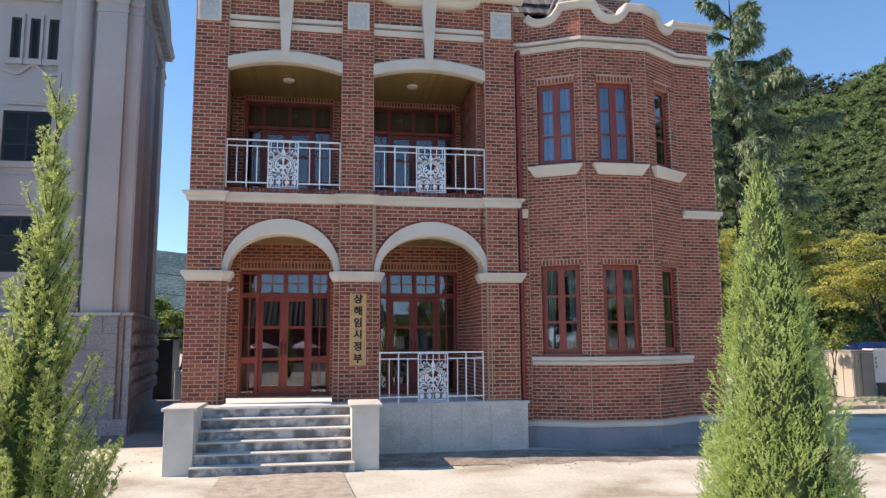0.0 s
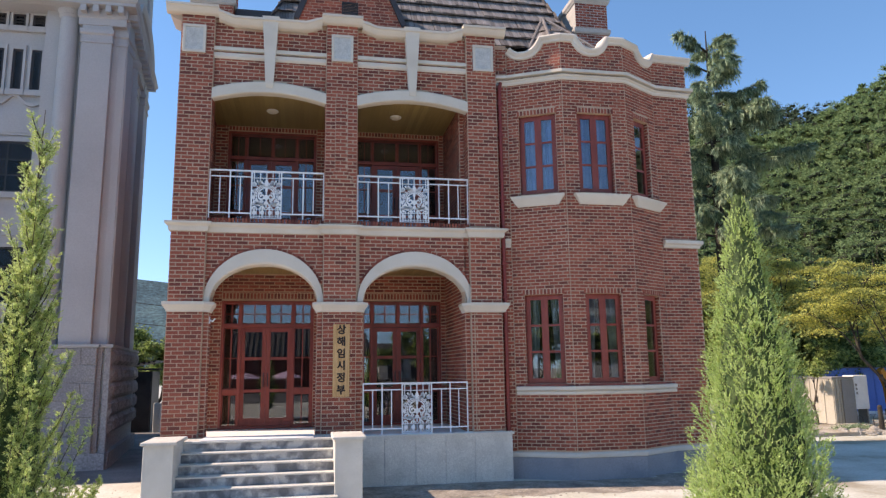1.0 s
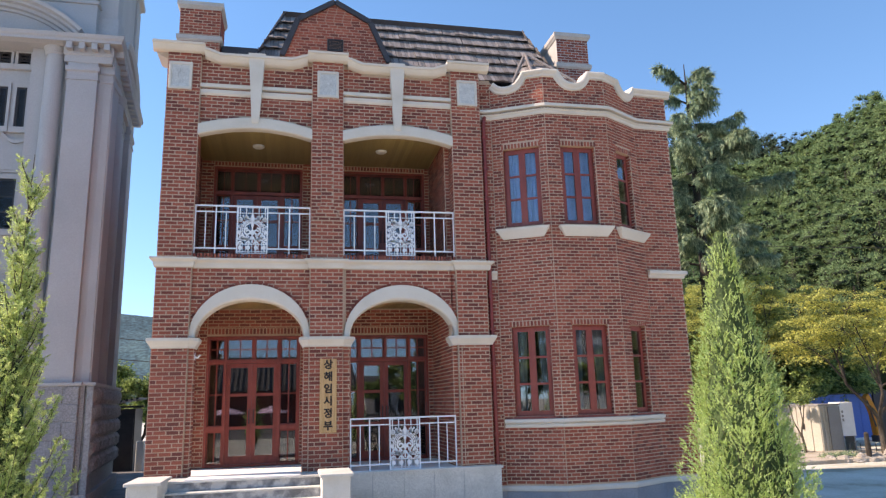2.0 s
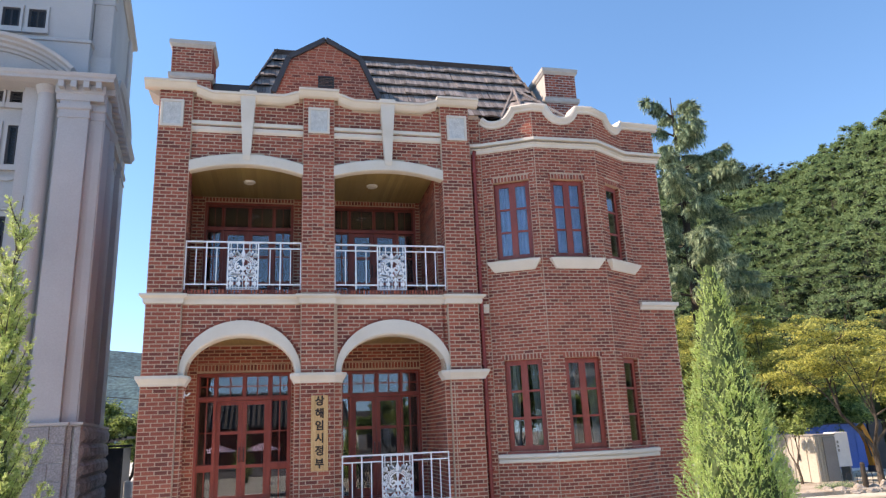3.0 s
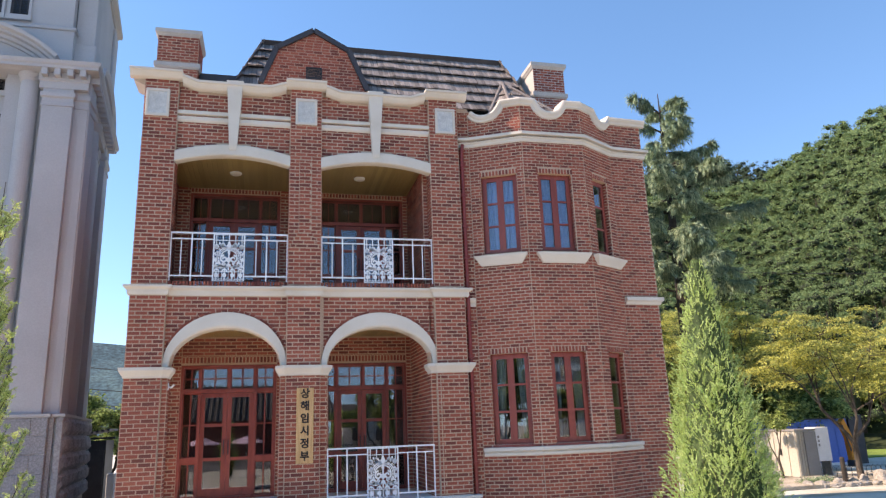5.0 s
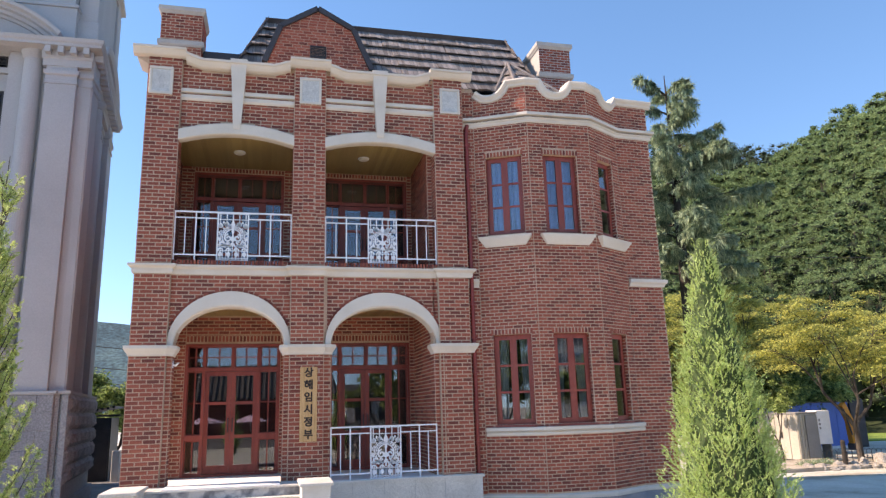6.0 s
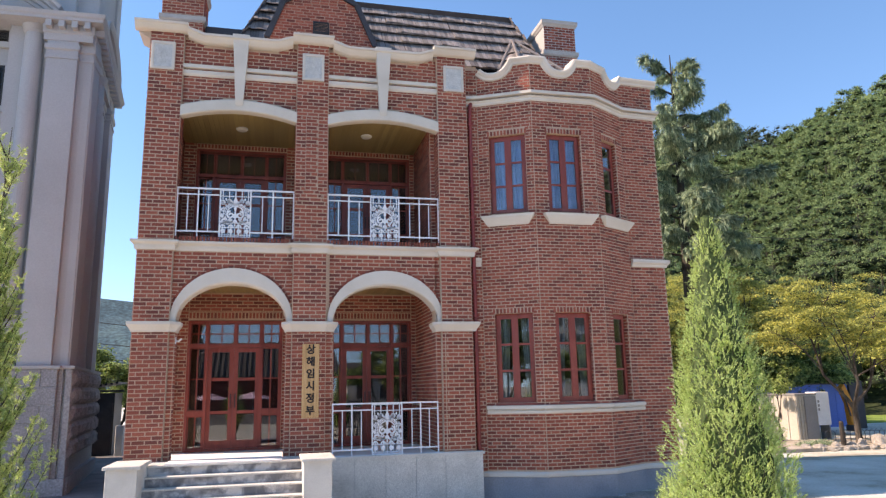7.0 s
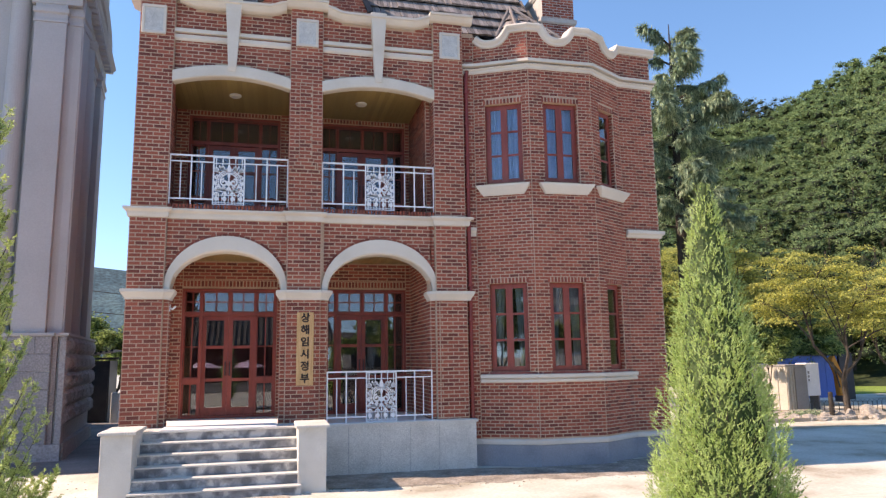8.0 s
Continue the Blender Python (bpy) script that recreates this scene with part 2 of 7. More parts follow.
# ---- geometry helpers ----
class Geo:
    """Collects vertices and faces of one mesh."""

    def __init__(self):
        self.v, self.f = [], []

    def add(self, verts, faces):
        k = len(self.v)
        self.v.extend(tuple(p) for p in verts)
        self.f.extend(tuple(k + i for i in face) for face in faces)
        return self

    def box(self, x0, y0, z0, x1, y1, z1):
        return self.hexa([(x0, y0), (x1, y0), (x1, y1), (x0, y1)], z0, z1)

    def hexa(self, plan, z0, z1):
        n = len(plan)
        return self.add([(x, y, z0) for x, y in plan] + [(x, y, z1) for x, y in plan],
                        [tuple(range(n))[::-1], tuple(range(n, 2 * n))] + [(i, (i + 1) % n, n + (i + 1) % n, n + i) for i in range(n)])

    def chamfer_box(self, x0, y0, z0, x1, y1, z1, c=0.01):
        """A box whose four upright edges and top rim are eased."""
        p = [(x0 + c, y0), (x1 - c, y0), (x1, y0 + c), (x1, y1 - c), (x1 - c, y1), (x0 + c, y1), (x0, y1 - c), (x0, y0 + c)]
        cx, cy = (x0 + x1) / 2, (y0 + y1) / 2
        q = [(x + (c if x < cx else -c), y + (c if y < cy else -c)) for x, y in p]
        v = [(x, y, z0) for x, y in p] + [(x, y, z1 - c) for x, y in p] + [(x, y, z1) for x, y in q]
        f = [tuple(range(8))[::-1], tuple(range(16, 24))]
        for r in (0, 8):
            f += [(r + i, r + (i + 1) % 8, r + 8 + (i + 1) % 8, r + 8 + i) for i in range(8)]
        return self.add(v, f)

    def prism_xz(self, poly, y0, y1):
        """A polygon in x and z, carried from y0 to y1."""
        n = len(poly)
        return self.add([(x, y0, z) for x, z in poly] + [(x, y1, z) for x, z in poly],
                        [tuple(range(n)), tuple(range(n, 2 * n))[::-1]] + [(i, n + i, n + (i + 1) % n, (i + 1) % n) for i in range(n)])

    def tube(self, pts, radii, sides=8):
        """A round bar along pts."""
        pts = [Vector(p) for p in pts]
        rings = []
        for i, p in enumerate(pts):
            way = (pts[min(i + 1, len(pts) - 1)] - pts[max(i - 1, 0)]).normalized()
            a = way.orthogonal().normalized() if i == 0 else (a - way * a.dot(way)).normalized()
            b = way.cross(a)
            r = radii[i] if isinstance(radii, (list, tuple)) else radii
            rings.append([p + (a * math.cos(t) + b * math.sin(t)) * r for t in (2 * math.pi * k / sides for k in range(sides))])
        v = [p for ring in rings for p in ring]
        f = [tuple(range(sides))[::-1], tuple(range(len(v) - sides, len(v)))]
        for i in range(len(rings) - 1):
            f += [(i * sides + k, i * sides + (k + 1) % sides, (i + 1) * sides + (k + 1) % sides, (i + 1) * sides + k) for k in range(sides)]
        return self.add(v, f)

    def strip(self, sections, closed_section=True):
        """Skin over a row of equal sections; ends are capped."""
        n = len(sections[0])
        v = [p for s in sections for p in s]
        f = [tuple(range(n)), tuple(range(len(v) - n, len(v)))[::-1]]
        for i in range(len(sections) - 1):
            for k in range(n if closed_section else n - 1):
                f.append((i * n + k, (i + 1) * n + k, (i + 1) * n + (k + 1) % n, i * n + (k + 1) % n))
        return self.add(v, f)


def mesh_of(name, geo, mat, tidy=True):
    me = bpy.data.meshes.new(name)
    if isinstance(geo, Geo):
        me.from_pydata(geo.v, [], geo.f)
        if tidy:
            bm = bmesh.new()
            bm.from_mesh(me)
            bmesh.ops.recalc_face_normals(bm, faces=bm.faces)
            bm.to_mesh(me)
            bm.free()
    me.materials.append(mat)
    return me


def part(name, geo, mat, parent=None, label="", kind=""):
    ob = new(name, mesh_of(name, geo, mat, len(geo.f) < 6000))
    if parent:
        ob.parent = parent
    return tagged(ob, label, kind=kind)


def thing(name, label, category, group="", at=(0, 0, 0), kind=""):
    ob = new(name)
    ob.location = at
    return tagged(ob, label, category, group, kind)


def solo(name, geo, mat, label, category, group="", kind=""):
    return tagged(part(name, geo, mat), label, category, group, kind)


def offset_line(pts, d):
    """A plan polyline moved outward by d, mitred; outward is to the right of the way along it."""
    out = []
    for i, p in enumerate(pts):
        ns = []
        for a, b in ((i - 1, i), (i, i + 1)):
            if a >= 0 and b < len(pts):
                w = Vector((pts[b][0] - pts[a][0], pts[b][1] - pts[a][1])).normalized()
                ns.append(Vector((w.y, -w.x)))
        n = ns[0] if len(ns) == 1 else (ns[0] + ns[1]) / max(0.2, 1 + ns[0].dot(ns[1]))
        out.append((p[0] + n.x * d, p[1] + n.y * d))
    return out


def moulding(geo, plan, profile):
    """A profile of (out, z) pairs carried round a plan polyline."""
    lines = [offset_line(plan, d) for d, z in profile]
    return geo.strip([[(lines[k][i][0], lines[k][i][1], profile[k][1]) for k in range(len(profile))] for i in range(len(plan))])


class Run:
    """A wall line in plan, addressed by the length s along it and the distance d out of it."""

    def __init__(self, plan):
        self.plan = plan
        self.cut = [0.0]
        for a, b in zip(plan, plan[1:]):
            self.cut.append(self.cut[-1] + math.hypot(b[0] - a[0], b[1] - a[1]))
        self.length = self.cut[-1]

    def at(self, s, d=0.0):
        line = offset_line(self.plan, d)
        i = 0
        while i < len(self.plan) - 2 and s > self.cut[i + 1]:
            i += 1
        u = (s - self.cut[i]) / (self.cut[i + 1] - self.cut[i])
        return (line[i][0] + (line[i + 1][0] - line[i][0]) * u, line[i][1] + (line[i + 1][1] - line[i][1]) * u)


def wall(geo, run, ss, low, high, thick, front=0.0):
    """A wall piece along run through the stations ss, between the heights low(s) and high(s)."""
    secs = []
    for s in ss:
        a, b = run.at(s, front), run.at(s, front - thick)
        lo, hi = (low(s) if callable(low) else low), (high(s) if callable(high) else high)
        secs.append([(*a, lo), (*a, hi), (*b, hi), (*b, lo)])
    return geo.strip(secs)


BL, BH, JOINT = 0.25, 0.0845, 0.019
SMALL = (0.213, 0.0767, 0.016)                            # the bay's smaller bricks: length, course, joint


def brick_box(geo, o, w, n, u0, u1, z0, z1, proud):
    """One brick on a wall through o along w with outward n: five faces, rim slightly eased."""
    e = 0.003
    v = []
    for d, k in ((-0.01, 0.0), (proud, e)):
        for u, z in ((u0 + k, z0 + k), (u1 - k, z0 + k), (u1 - k, z1 - k), (u0 + k, z1 - k)):
            v.append((o[0] + w[0] * u + n[0] * d, o[1] + w[1] * u + n[1] * d, z))
    geo.add(v, [(4, 5, 6, 7), (0, 1, 5, 4), (1, 2, 6, 5), (2, 3, 7, 6), (3, 0, 4, 7)])


rng = random.Random(7)


def lay_bricks(geo, a, b, z0, z1, solid=None, shift=0.0, pieces=None, size=None):
    """Running bond on the face from plan point a to b (outward to the right of the way), cut to where solid(u, z) holds."""
    L = math.hypot(b[0] - a[0], b[1] - a[1])
    w = ((b[0] - a[0]) / L, (b[1] - a[1]) / L)
    n = (w[1], -w[0])
    bl, bh, joint = size or (BL, BH, JOINT)
    k0 = math.floor(z0 / bh + 0.4)
    k = k0
    while True:
        zb, zt = max(z0, k * bh), min(z1, (k + 1) * bh)
        if zb >= z1:
            break
        if zt - zb > 0.03:
            zm = (zb + zt) / 2
            spans, start, steps = [], None, max(2, int(L / 0.02))
            for i in range(steps + 1):
                u = L * i / steps
                ok = solid is None or solid(min(max(u, 0.004), L - 0.004), zm)
                if ok and start is None:
                    start = u
                if start is not None and (not ok or i == steps):
                    if u - start > 0.03:
                        spans.append((start, u))
                    start = None
            for s0, s1 in spans:
                u = s0 - (bl / 2 if (k + int(shift)) % 2 else 0.0)
                while u < s1 - 0.02:
                    p, q = max(u, s0), min(u + bl, s1)
                    if q - p > 0.035:
                        wob = rng.uniform(-0.0015, 0.0015)
                        args = (a, w, n, p + joint / 2, q - joint / 2, zb + joint / 2 + wob, zt - joint / 2 + wob, 0.007 + rng.uniform(-0.002, 0.003))
                        if pieces is not None:
                            pieces.append(args)
                        else:
                            brick_box(geo, *args)
                    u += bl
        k += 1


def lay_soldiers(geo, a, b, z0, z1, width=0.084, proud=0.012):
    """A course of bricks set on end."""
    L = math.hypot(b[0] - a[0], b[1] - a[1])
    w = ((b[0] - a[0]) / L, (b[1] - a[1]) / L)
    n = (w[1], -w[0])
    c = max(1, round(L / width))
    for i in range(c):
        brick_box(geo, a, w, n, L * i / c + 0.012, L * (i + 1) / c - 0.012, z0 + 0.006, z1 - 0.006, proud + rng.uniform(-0.002, 0.003))


# ---- ground ----
def ground_height(x, y):
    t = min(1.0, max(0.0, (-4.6 - y) / 4.5))
    bank = 0.8 * t * t * (3 - 2 * t)
    return bank + 0.018 * noise.noise((x * 0.35, y * 0.35, 0)) * min(1, max(0, (-y - 0.2) / 2))


def axis_steps():
    fine = [i * 0.5 for i in range(-60, 61)]
    far = [40, 55, 80, 120, 200, 400, 900]
    return [-f for f in far[::-1]] + fine + far


g = Geo()
ax = axis_steps()
g.v = [(x, y, ground_height(x, y)) for y in ax for x in ax]
nn = len(ax)
g.f = [(j * nn + i, j * nn + i + 1, (j + 1) * nn + i + 1, (j + 1) * nn + i) for j in range(nn - 1) for i in range(nn - 1)]
solo("ground", g, ground_mat, "pale sandy concrete forecourt with brownish dirt patches", "ground", kind="structure")

g = Geo()
xs = [1.12 + 2.15 * i / 16 for i in range(17)]
ys = [-2.02 - 3.4 * j / 24 for j in range(25)]
for j in range(24):
    for i in range(16):
        pts = []
        for x, y in ((xs[i], ys[j]), (xs[i + 1], ys[j]), (xs[i + 1], ys[j + 1]), (xs[i], ys[j + 1])):
            dx = (-y - 2.0) * 0.06 * ((x - 1.12) / 2.15)
            pts.append((x + dx, y, ground_height(x, y) + 0.02 + 0.006 * noise.noise((x * 6, y * 6, 3))))
        g.add(pts, [(0, 3, 2, 1)])
solo("path", g, path_mat, "brown cobbled path leading to the steps", "path", kind="structure")

# real dirt, widened and darkened out to where the house's shadow ends
g = Geo()
for i in range(160):
    x = 4.0 + 9.0 * i / 159
    back = -0.12 if x < 7.3 else max(-0.5, -0.15 - 0.34 * min(1.0, (x - 7.3) / 1.3)) if x < 10.6 else -0.1
    edge = -1.70 - 0.10 * (x - 4) * 0.6 + 0.22 * noise.noise((x * 1.3, 9, 0)) + 0.14 * noise.noise((x * 6, 5, 0))
    g.v += [(x, back + (edge - back) * q, 0.010 + 0.012 * math.sin(math.pi * q) + 0.008 * noise.noise((x * 3, q * 5, 2))) for q in (0, 0.2, 0.4, 0.6, 0.8, 1.0)]
g.f = [(6 * i + k, 6 * i + k + 1, 6 * i + k + 7, 6 * i + k + 6) for i in range(159) for k in range(5)]
solo("dirt_strip", g, shaded_dirt_mat, "ragged strip of dirt and litter along the house, darkened for its shadow", "dirt", kind="structure")

# crumbs of mortar and clods lying along the house and beside the steps
g = Geo()
rg = random.Random(77)
for i in range(1300):
    if i % 14:
        x = rg.uniform(4.0, 12.6)
        y = -1.45 - 0.054 * (x - 4) + rg.gauss(0, 0.32)
    else:
        x, y = rg.uniform(-2.4, 0.0), rg.gauss(-0.6, 1.0)
    if y > -0.55 and x > 3.9:
        continue
    s = 0.004 + 0.022 * rg.random() ** 4
    z = ground_height(x, y)
    a = rg.uniform(0, 6.28)
    ring = [(x + s * rg.uniform(0.7, 1.3) * math.cos(a + k * 1.2566), y + s * rg.uniform(0.7, 1.3) * math.sin(a + k * 1.2566), z - 0.004) for k in range(5)]
    top = [(x + (p[0] - x) * 0.55, y + (p[1] - y) * 0.55, z + s * rg.uniform(0.3, 0.7) + 0.006) for p in ring]
    g.add(ring + top, [(k, (k + 1) % 5, 5 + (k + 1) % 5, 5 + k) for k in range(5)] + [(5, 6, 7, 8, 9)])
solo("rubble", g, soil_mat, "scattered crumbs of dirt and mortar on the forecourt", "rubble", kind="stuff")

# ---- brick house ----
house = thing("brick_house", "two-storey red brick house with ivory stucco arches and mouldings", "house")
PIL = [(0.0, 0.715), (3.21, 3.935), (6.53, 7.25)]       # pillar fronts, in x
PIER = [(0.0, 0.83), (3.09, 4.10), (6.41, 7.25)]         # wall piers under the arches
GAPS = [(0.715, 3.21), (3.935, 6.53)]
FLOOR, IMP0, IMP1, LEDGE0, LEDGE1, TOP = 1.06, 3.69, 3.90, 5.42, 5.62, 10.4
BACK = 2.5                                               # door wall
SPAN = 0.10                                              # wall between the pillars stands back
ARCH = [(0.83, 3.09), (4.09, 6.46)]

# high and low runs of the parapet coping
HIGHS = [(-0.32, 0.78), (3.12, 4.02), (6.45, 7.46)]


def coping_line(x):
    """Height of the parapet's coping top over the facade: low runs curl up to a step at each high run."""
    for a, b in HIGHS:
        if a <= x <= b:
            return 10.57
        for e, sgn in ((a, -1), (b, 1)):
            t = (x - e) * sgn / 0.40
            if 0 < t < 1:
                return 10.375 + 0.115 * (1 - t) ** 1.6 * (1 + 1.4 * t) if t > 0.12 else 10.49
    return 10.375


def arch_in(x, k, grow=0.0, rise=0.83):
    a, b = ARCH[k]
    c, h = (a + b) / 2, (b - a) / 2 + grow
    t = (x - c) / h
    return IMP1 + rise * math.sqrt(max(0.0, 1 - t * t))


def arch_out(x, k):
    return arch_in(x, k, 0.13, 1.16)


def top_arch(x, k, up=0.0):
    a, b = GAPS[k]
    t = (x - (a + b) / 2) / ((b - a) / 2)
    return 8.43 + up + 0.2 * (1 - t * t)


facade = Run([(0, 0), (7.25, 0)])


def stations(a, b, step=0.08):
    n = max(1, int(round((b - a) / step)))
    return [a + (b - a) * i / n for i in range(n + 1)]


# backing walls of the front


def wall_part(name, run, ss, low, high, thick, at=0.0, label="mortar bed behind the red brick facing"):
    return part(name, wall(Geo(), run, ss, low, high, thick, at), mortar, house, label)


for (a, b), (pa, pb) in zip(PIL, PIER):
    front = wall_part("pillar", facade, [a, b], FLOOR - 0.06, TOP - 0.05, 0.5)
    if pa < a:
        wall_part("jamb", facade, [pa, a], FLOOR - 0.02, LEDGE0, 0.36, -SPAN)
    if pb > b:
        wall_part("jamb", facade, [b, pb], FLOOR - 0.02, LEDGE0, 0.36, -SPAN)
for k, (a, b) in enumerate(ARCH):
    wall_part("spandrel", facade, stations(a, b), lambda s: arch_in(s, k) + 0.02, LEDGE0, 0.36, -SPAN)
for k, (a, b) in enumerate(GAPS):
    wall_part("parapet", facade, stations(a + 0.002, b - 0.002), lambda s: top_arch(s, k, 0.03), lambda s: coping_line(s) - 0.14, 0.11, -SPAN)
    wall_part("balcony_edge", facade, [a, b], LEDGE0, LEDGE1 + 0.02, 0.36, -SPAN)

g = Geo()
for (a, b), mid in zip(PIL, (0.285, 0.365, 0.405)):
    lay_bricks(g, (a, 0), (b, 0), LEDGE1, TOP, lambda u, z, mid=mid: not (9.51 < z < 10.10 and abs(u - mid) < 0.235))
    lay_bricks(g, (a, 0), (b, 0), IMP1, LEDGE0)
for (a, b) in (PIL[2],):
    lay_bricks(g, (a, 0), (b, 0), FLOOR, IMP0)
for (a, b), (pa, pb) in zip(PIL, PIER):
    for p, q in ((pa, a), (b, pb)):
        if q - p > 0.02:
            lay_bricks(g, (p, SPAN), (q, SPAN), FLOOR, IMP0)
for k, (a, b) in enumerate(GAPS):
    lay_bricks(g, (a, SPAN), (b, SPAN), IMP1, LEDGE0, lambda u, z, a=a, k=k: z > arch_out(a + u, k) + 0.01 and abs(a + u - sum(ARCH[k]) / 2) < 1.28)
    lay_bricks(g, (a, SPAN), (b, SPAN), 8.5, 10.3, lambda u, z, a=a, k=k: top_arch(a + u, k, 0.3) < z < coping_line(a + u) - 0.2)
    lay_soldiers(g, (a + 0.01, 0.03), (b - 0.01, 0.03), LEDGE1, LEDGE1 + 0.115, 0.07)
# cheeks of pillars and piers
for x0, zlo, zhi in ((0.715, LEDGE1, 8.5), (3.935, LEDGE1, 8.5)):
    lay_bricks(g, (x0, 0.02), (x0, 0.5), zlo, zhi)
for x0 in (3.21, 6.53):
    lay_bricks(g, (x0, 0.5), (x0, 0.02), LEDGE1, 8.5)
for x0 in (0.83, 4.10):
    lay_bricks(g, (x0, SPAN), (x0, SPAN + 0.36), FLOOR, IMP0)
for x0 in (3.09, 6.41):
    lay_bricks(g, (x0, SPAN + 0.36), (x0, SPAN), FLOOR, IMP0)
lay_bricks(g, (0, 0.5), (0, 0), FLOOR, TOP)
lay_bricks(g, (7.25, 0), (7.25, 0.35), FLOOR, TOP)
part("brickwork", g, brick_mat, front, "running-bond red brick facing", "stuff")

# centre pillar strip above the balcony, standing proud
strip = wall_part("corbel_strip", facade, [3.43, 3.71], 6.85, 8.62, 0.06, 0.035)
g = Geo()
lay_bricks(g, (3.43, -0.035), (3.71, -0.035), 6.85, 8.6)
for i in range(5):
    w, d, z = 0.14 + 0.045 * (i + 1), 0.035 - 0.006 * i, 6.85 - BH * (i + 1)
    part("corbel_course", Geo().box(3.57 - w, -d, z, 3.57 + w, 0.01, z + BH), mortar, strip)
    lay_bricks(g, (3.57 - w, -d), (3.57 + w, -d), z, z + BH)
part("brickwork", g, brick_mat, strip, "corbelled brick strip", "stuff")

# mouldings of the front
band_profile = [(0.0, 0.0), (0.035, 0.0), (0.05, 0.05), (0.05, 0.11), (0.085, 0.13), (0.12, 0.155), (0.12, 0.2), (0.0, 0.2)]
ledge_plan = [(-0.02, 0.5), (-0.02, 0), (0.72, 0), (0.72, SPAN), (3.2, SPAN), (3.2, 0), (3.945, 0), (3.945, SPAN), (6.52, SPAN), (6.52, 0), (7.31, 0), (7.31, 0.32)]
part("floor_ledge", moulding(Geo(), ledge_plan, [(d - 0.01, LEDGE0 + z) for d, z in band_profile]), stucco, house, "ivory stucco ledge")
imp_profile = [(-0.01, 0.0), (0.02, 0.0), (0.03, 0.04), (0.07, 0.1), (0.10, 0.15), (0.10, 0.21), (-0.01, 0.21)]
for plan in ([(0, 0.5), (0, 0), (0.715, 0), (0.83, SPAN), (0.83, 0.46)], [(3.09, 0.46), (3.09, SPAN), (3.21, 0), (3.935, 0), (4.10, SPAN), (4.10, 0.46)], [(6.43, 0.46), (6.43, SPAN), (6.53, 0), (7.31, 0), (7.31, 0.32)]):
    part("impost", moulding(Geo(), plan, [(d, IMP0 + z) for d, z in imp_profile]), stucco, house, "ivory stucco impost")
for k, (a, b) in enumerate(ARCH):
    g = Geo()
    c, h = (a + b) / 2, (b - a) / 2
    secs = []
    for i in range(41):
        t = math.pi * i / 40
        xi, zi = c - h * math.cos(t), IMP1 + 0.83 * math.sin(t)
        xo, zo = c - (h + 0.13) * math.cos(t), IMP1 + 1.16 * math.sin(t)
        mx, mz = xi + (xo - xi) * 0.12, zi + (zo - zi) * 0.12
        secs.append([(xi, SPAN + 0.36, zi), (xi, SPAN - 0.03, zi), (mx, SPAN - 0.055, mz), (xo, SPAN - 0.055, zo), (xo, SPAN + 0.01, zo), (xo, SPAN + 0.36, zo)])
    g.strip(secs)
    part("arch", g, stucco, house, "ivory stucco round arch")
    rim = part("rowlock_bed", wall(Geo(), facade, stations(a - 0.1, b + 0.1), lambda s: arch_out(s, k) - 0.05, lambda s: arch_out(s, k) + 0.055, 0.2, -SPAN + 0.004), mortar, house, "mortar bed of the brick rim over the arch")
    n = 34
    for i in range(n):
        t0, t1 = (math.pi * (i + 0.08) / n, math.pi * (i + 0.92) / n)
        q = [(c - (h + 0.13 + e) * math.cos(t), IMP1 + 0.005 + (1.16 + e) * math.sin(t)) for t, e in ((t0, 0.006), (t1, 0.006), (t1, 0.05), (t0, 0.05))]
        if all(a - 0.12 < x < b + 0.1 for x, z in q):
            part("rowlock", Geo().prism_xz(q, SPAN - 0.03, SPAN + 0.01), brick_single, rim)
    a2, b2 = GAPS[k]
    g = Geo()
    secs = []
    for i in range(25):
        x = a2 - 0.012 + (b2 - a2 + 0.024) * i / 24
        z = top_arch(min(max(x, a2), b2), k)
        secs.append([(x, 0.20, z), (x, 0.02, z), (x, -0.012, z + 0.02), (x, -0.012, z + 0.25), (x, 0.02, z + 0.275), (x, 0.20, z + 0.275)])
    g.strip(secs)
    part("balcony_arch", g, stucco, house, "flat ivory stucco arch band")
    cx = (a2 + b2) / 2 - 0.02
    g = Geo()
    g.strip([[(cx - wd, y, z), (cx + wd, y, z), (cx + wd, 0.2, z), (cx - wd, 0.2, z)] for wd, y, z in ((0.075, -0.03, 8.76), (0.085, -0.05, 8.84), (0.175, -0.12, 10.36), (0.19, -0.12, 10.44))])
    part("keystone", g, stucco, house, "tall tapering ivory keystone")
    for p, q in ((a2, cx - 0.10), (cx + 0.12, b2)):
        g = moulding(Geo(), [(p, SPAN), (q, SPAN)], [(-0.02, 9.42), (0.03, 9.42), (0.06, 9.47), (0.06, 9.55), (-0.005, 9.555), (-0.005, 9.59), (0.09, 9.60), (0.09, 9.68), (-0.02, 9.68)])
        part("string_course", g, stucco, house, "double ivory string course")


def ribbon(geo, place, line, profile):
    """A moulding whose run rises and falls: line is (s, z), profile is (out, across the run)."""
    secs = []
    for i, (s, z) in enumerate(line):
        a, b = line[max(0, i - 1)], line[min(len(line) - 1, i + 1)]
        w = Vector((b[0] - a[0], b[1] - a[1])).normalized()
        n = (-w.y, w.x)
        secs.append([(*place(s + n[0] * h, d), z + n[1] * h) for d, h in profile])
    return geo.strip(secs)


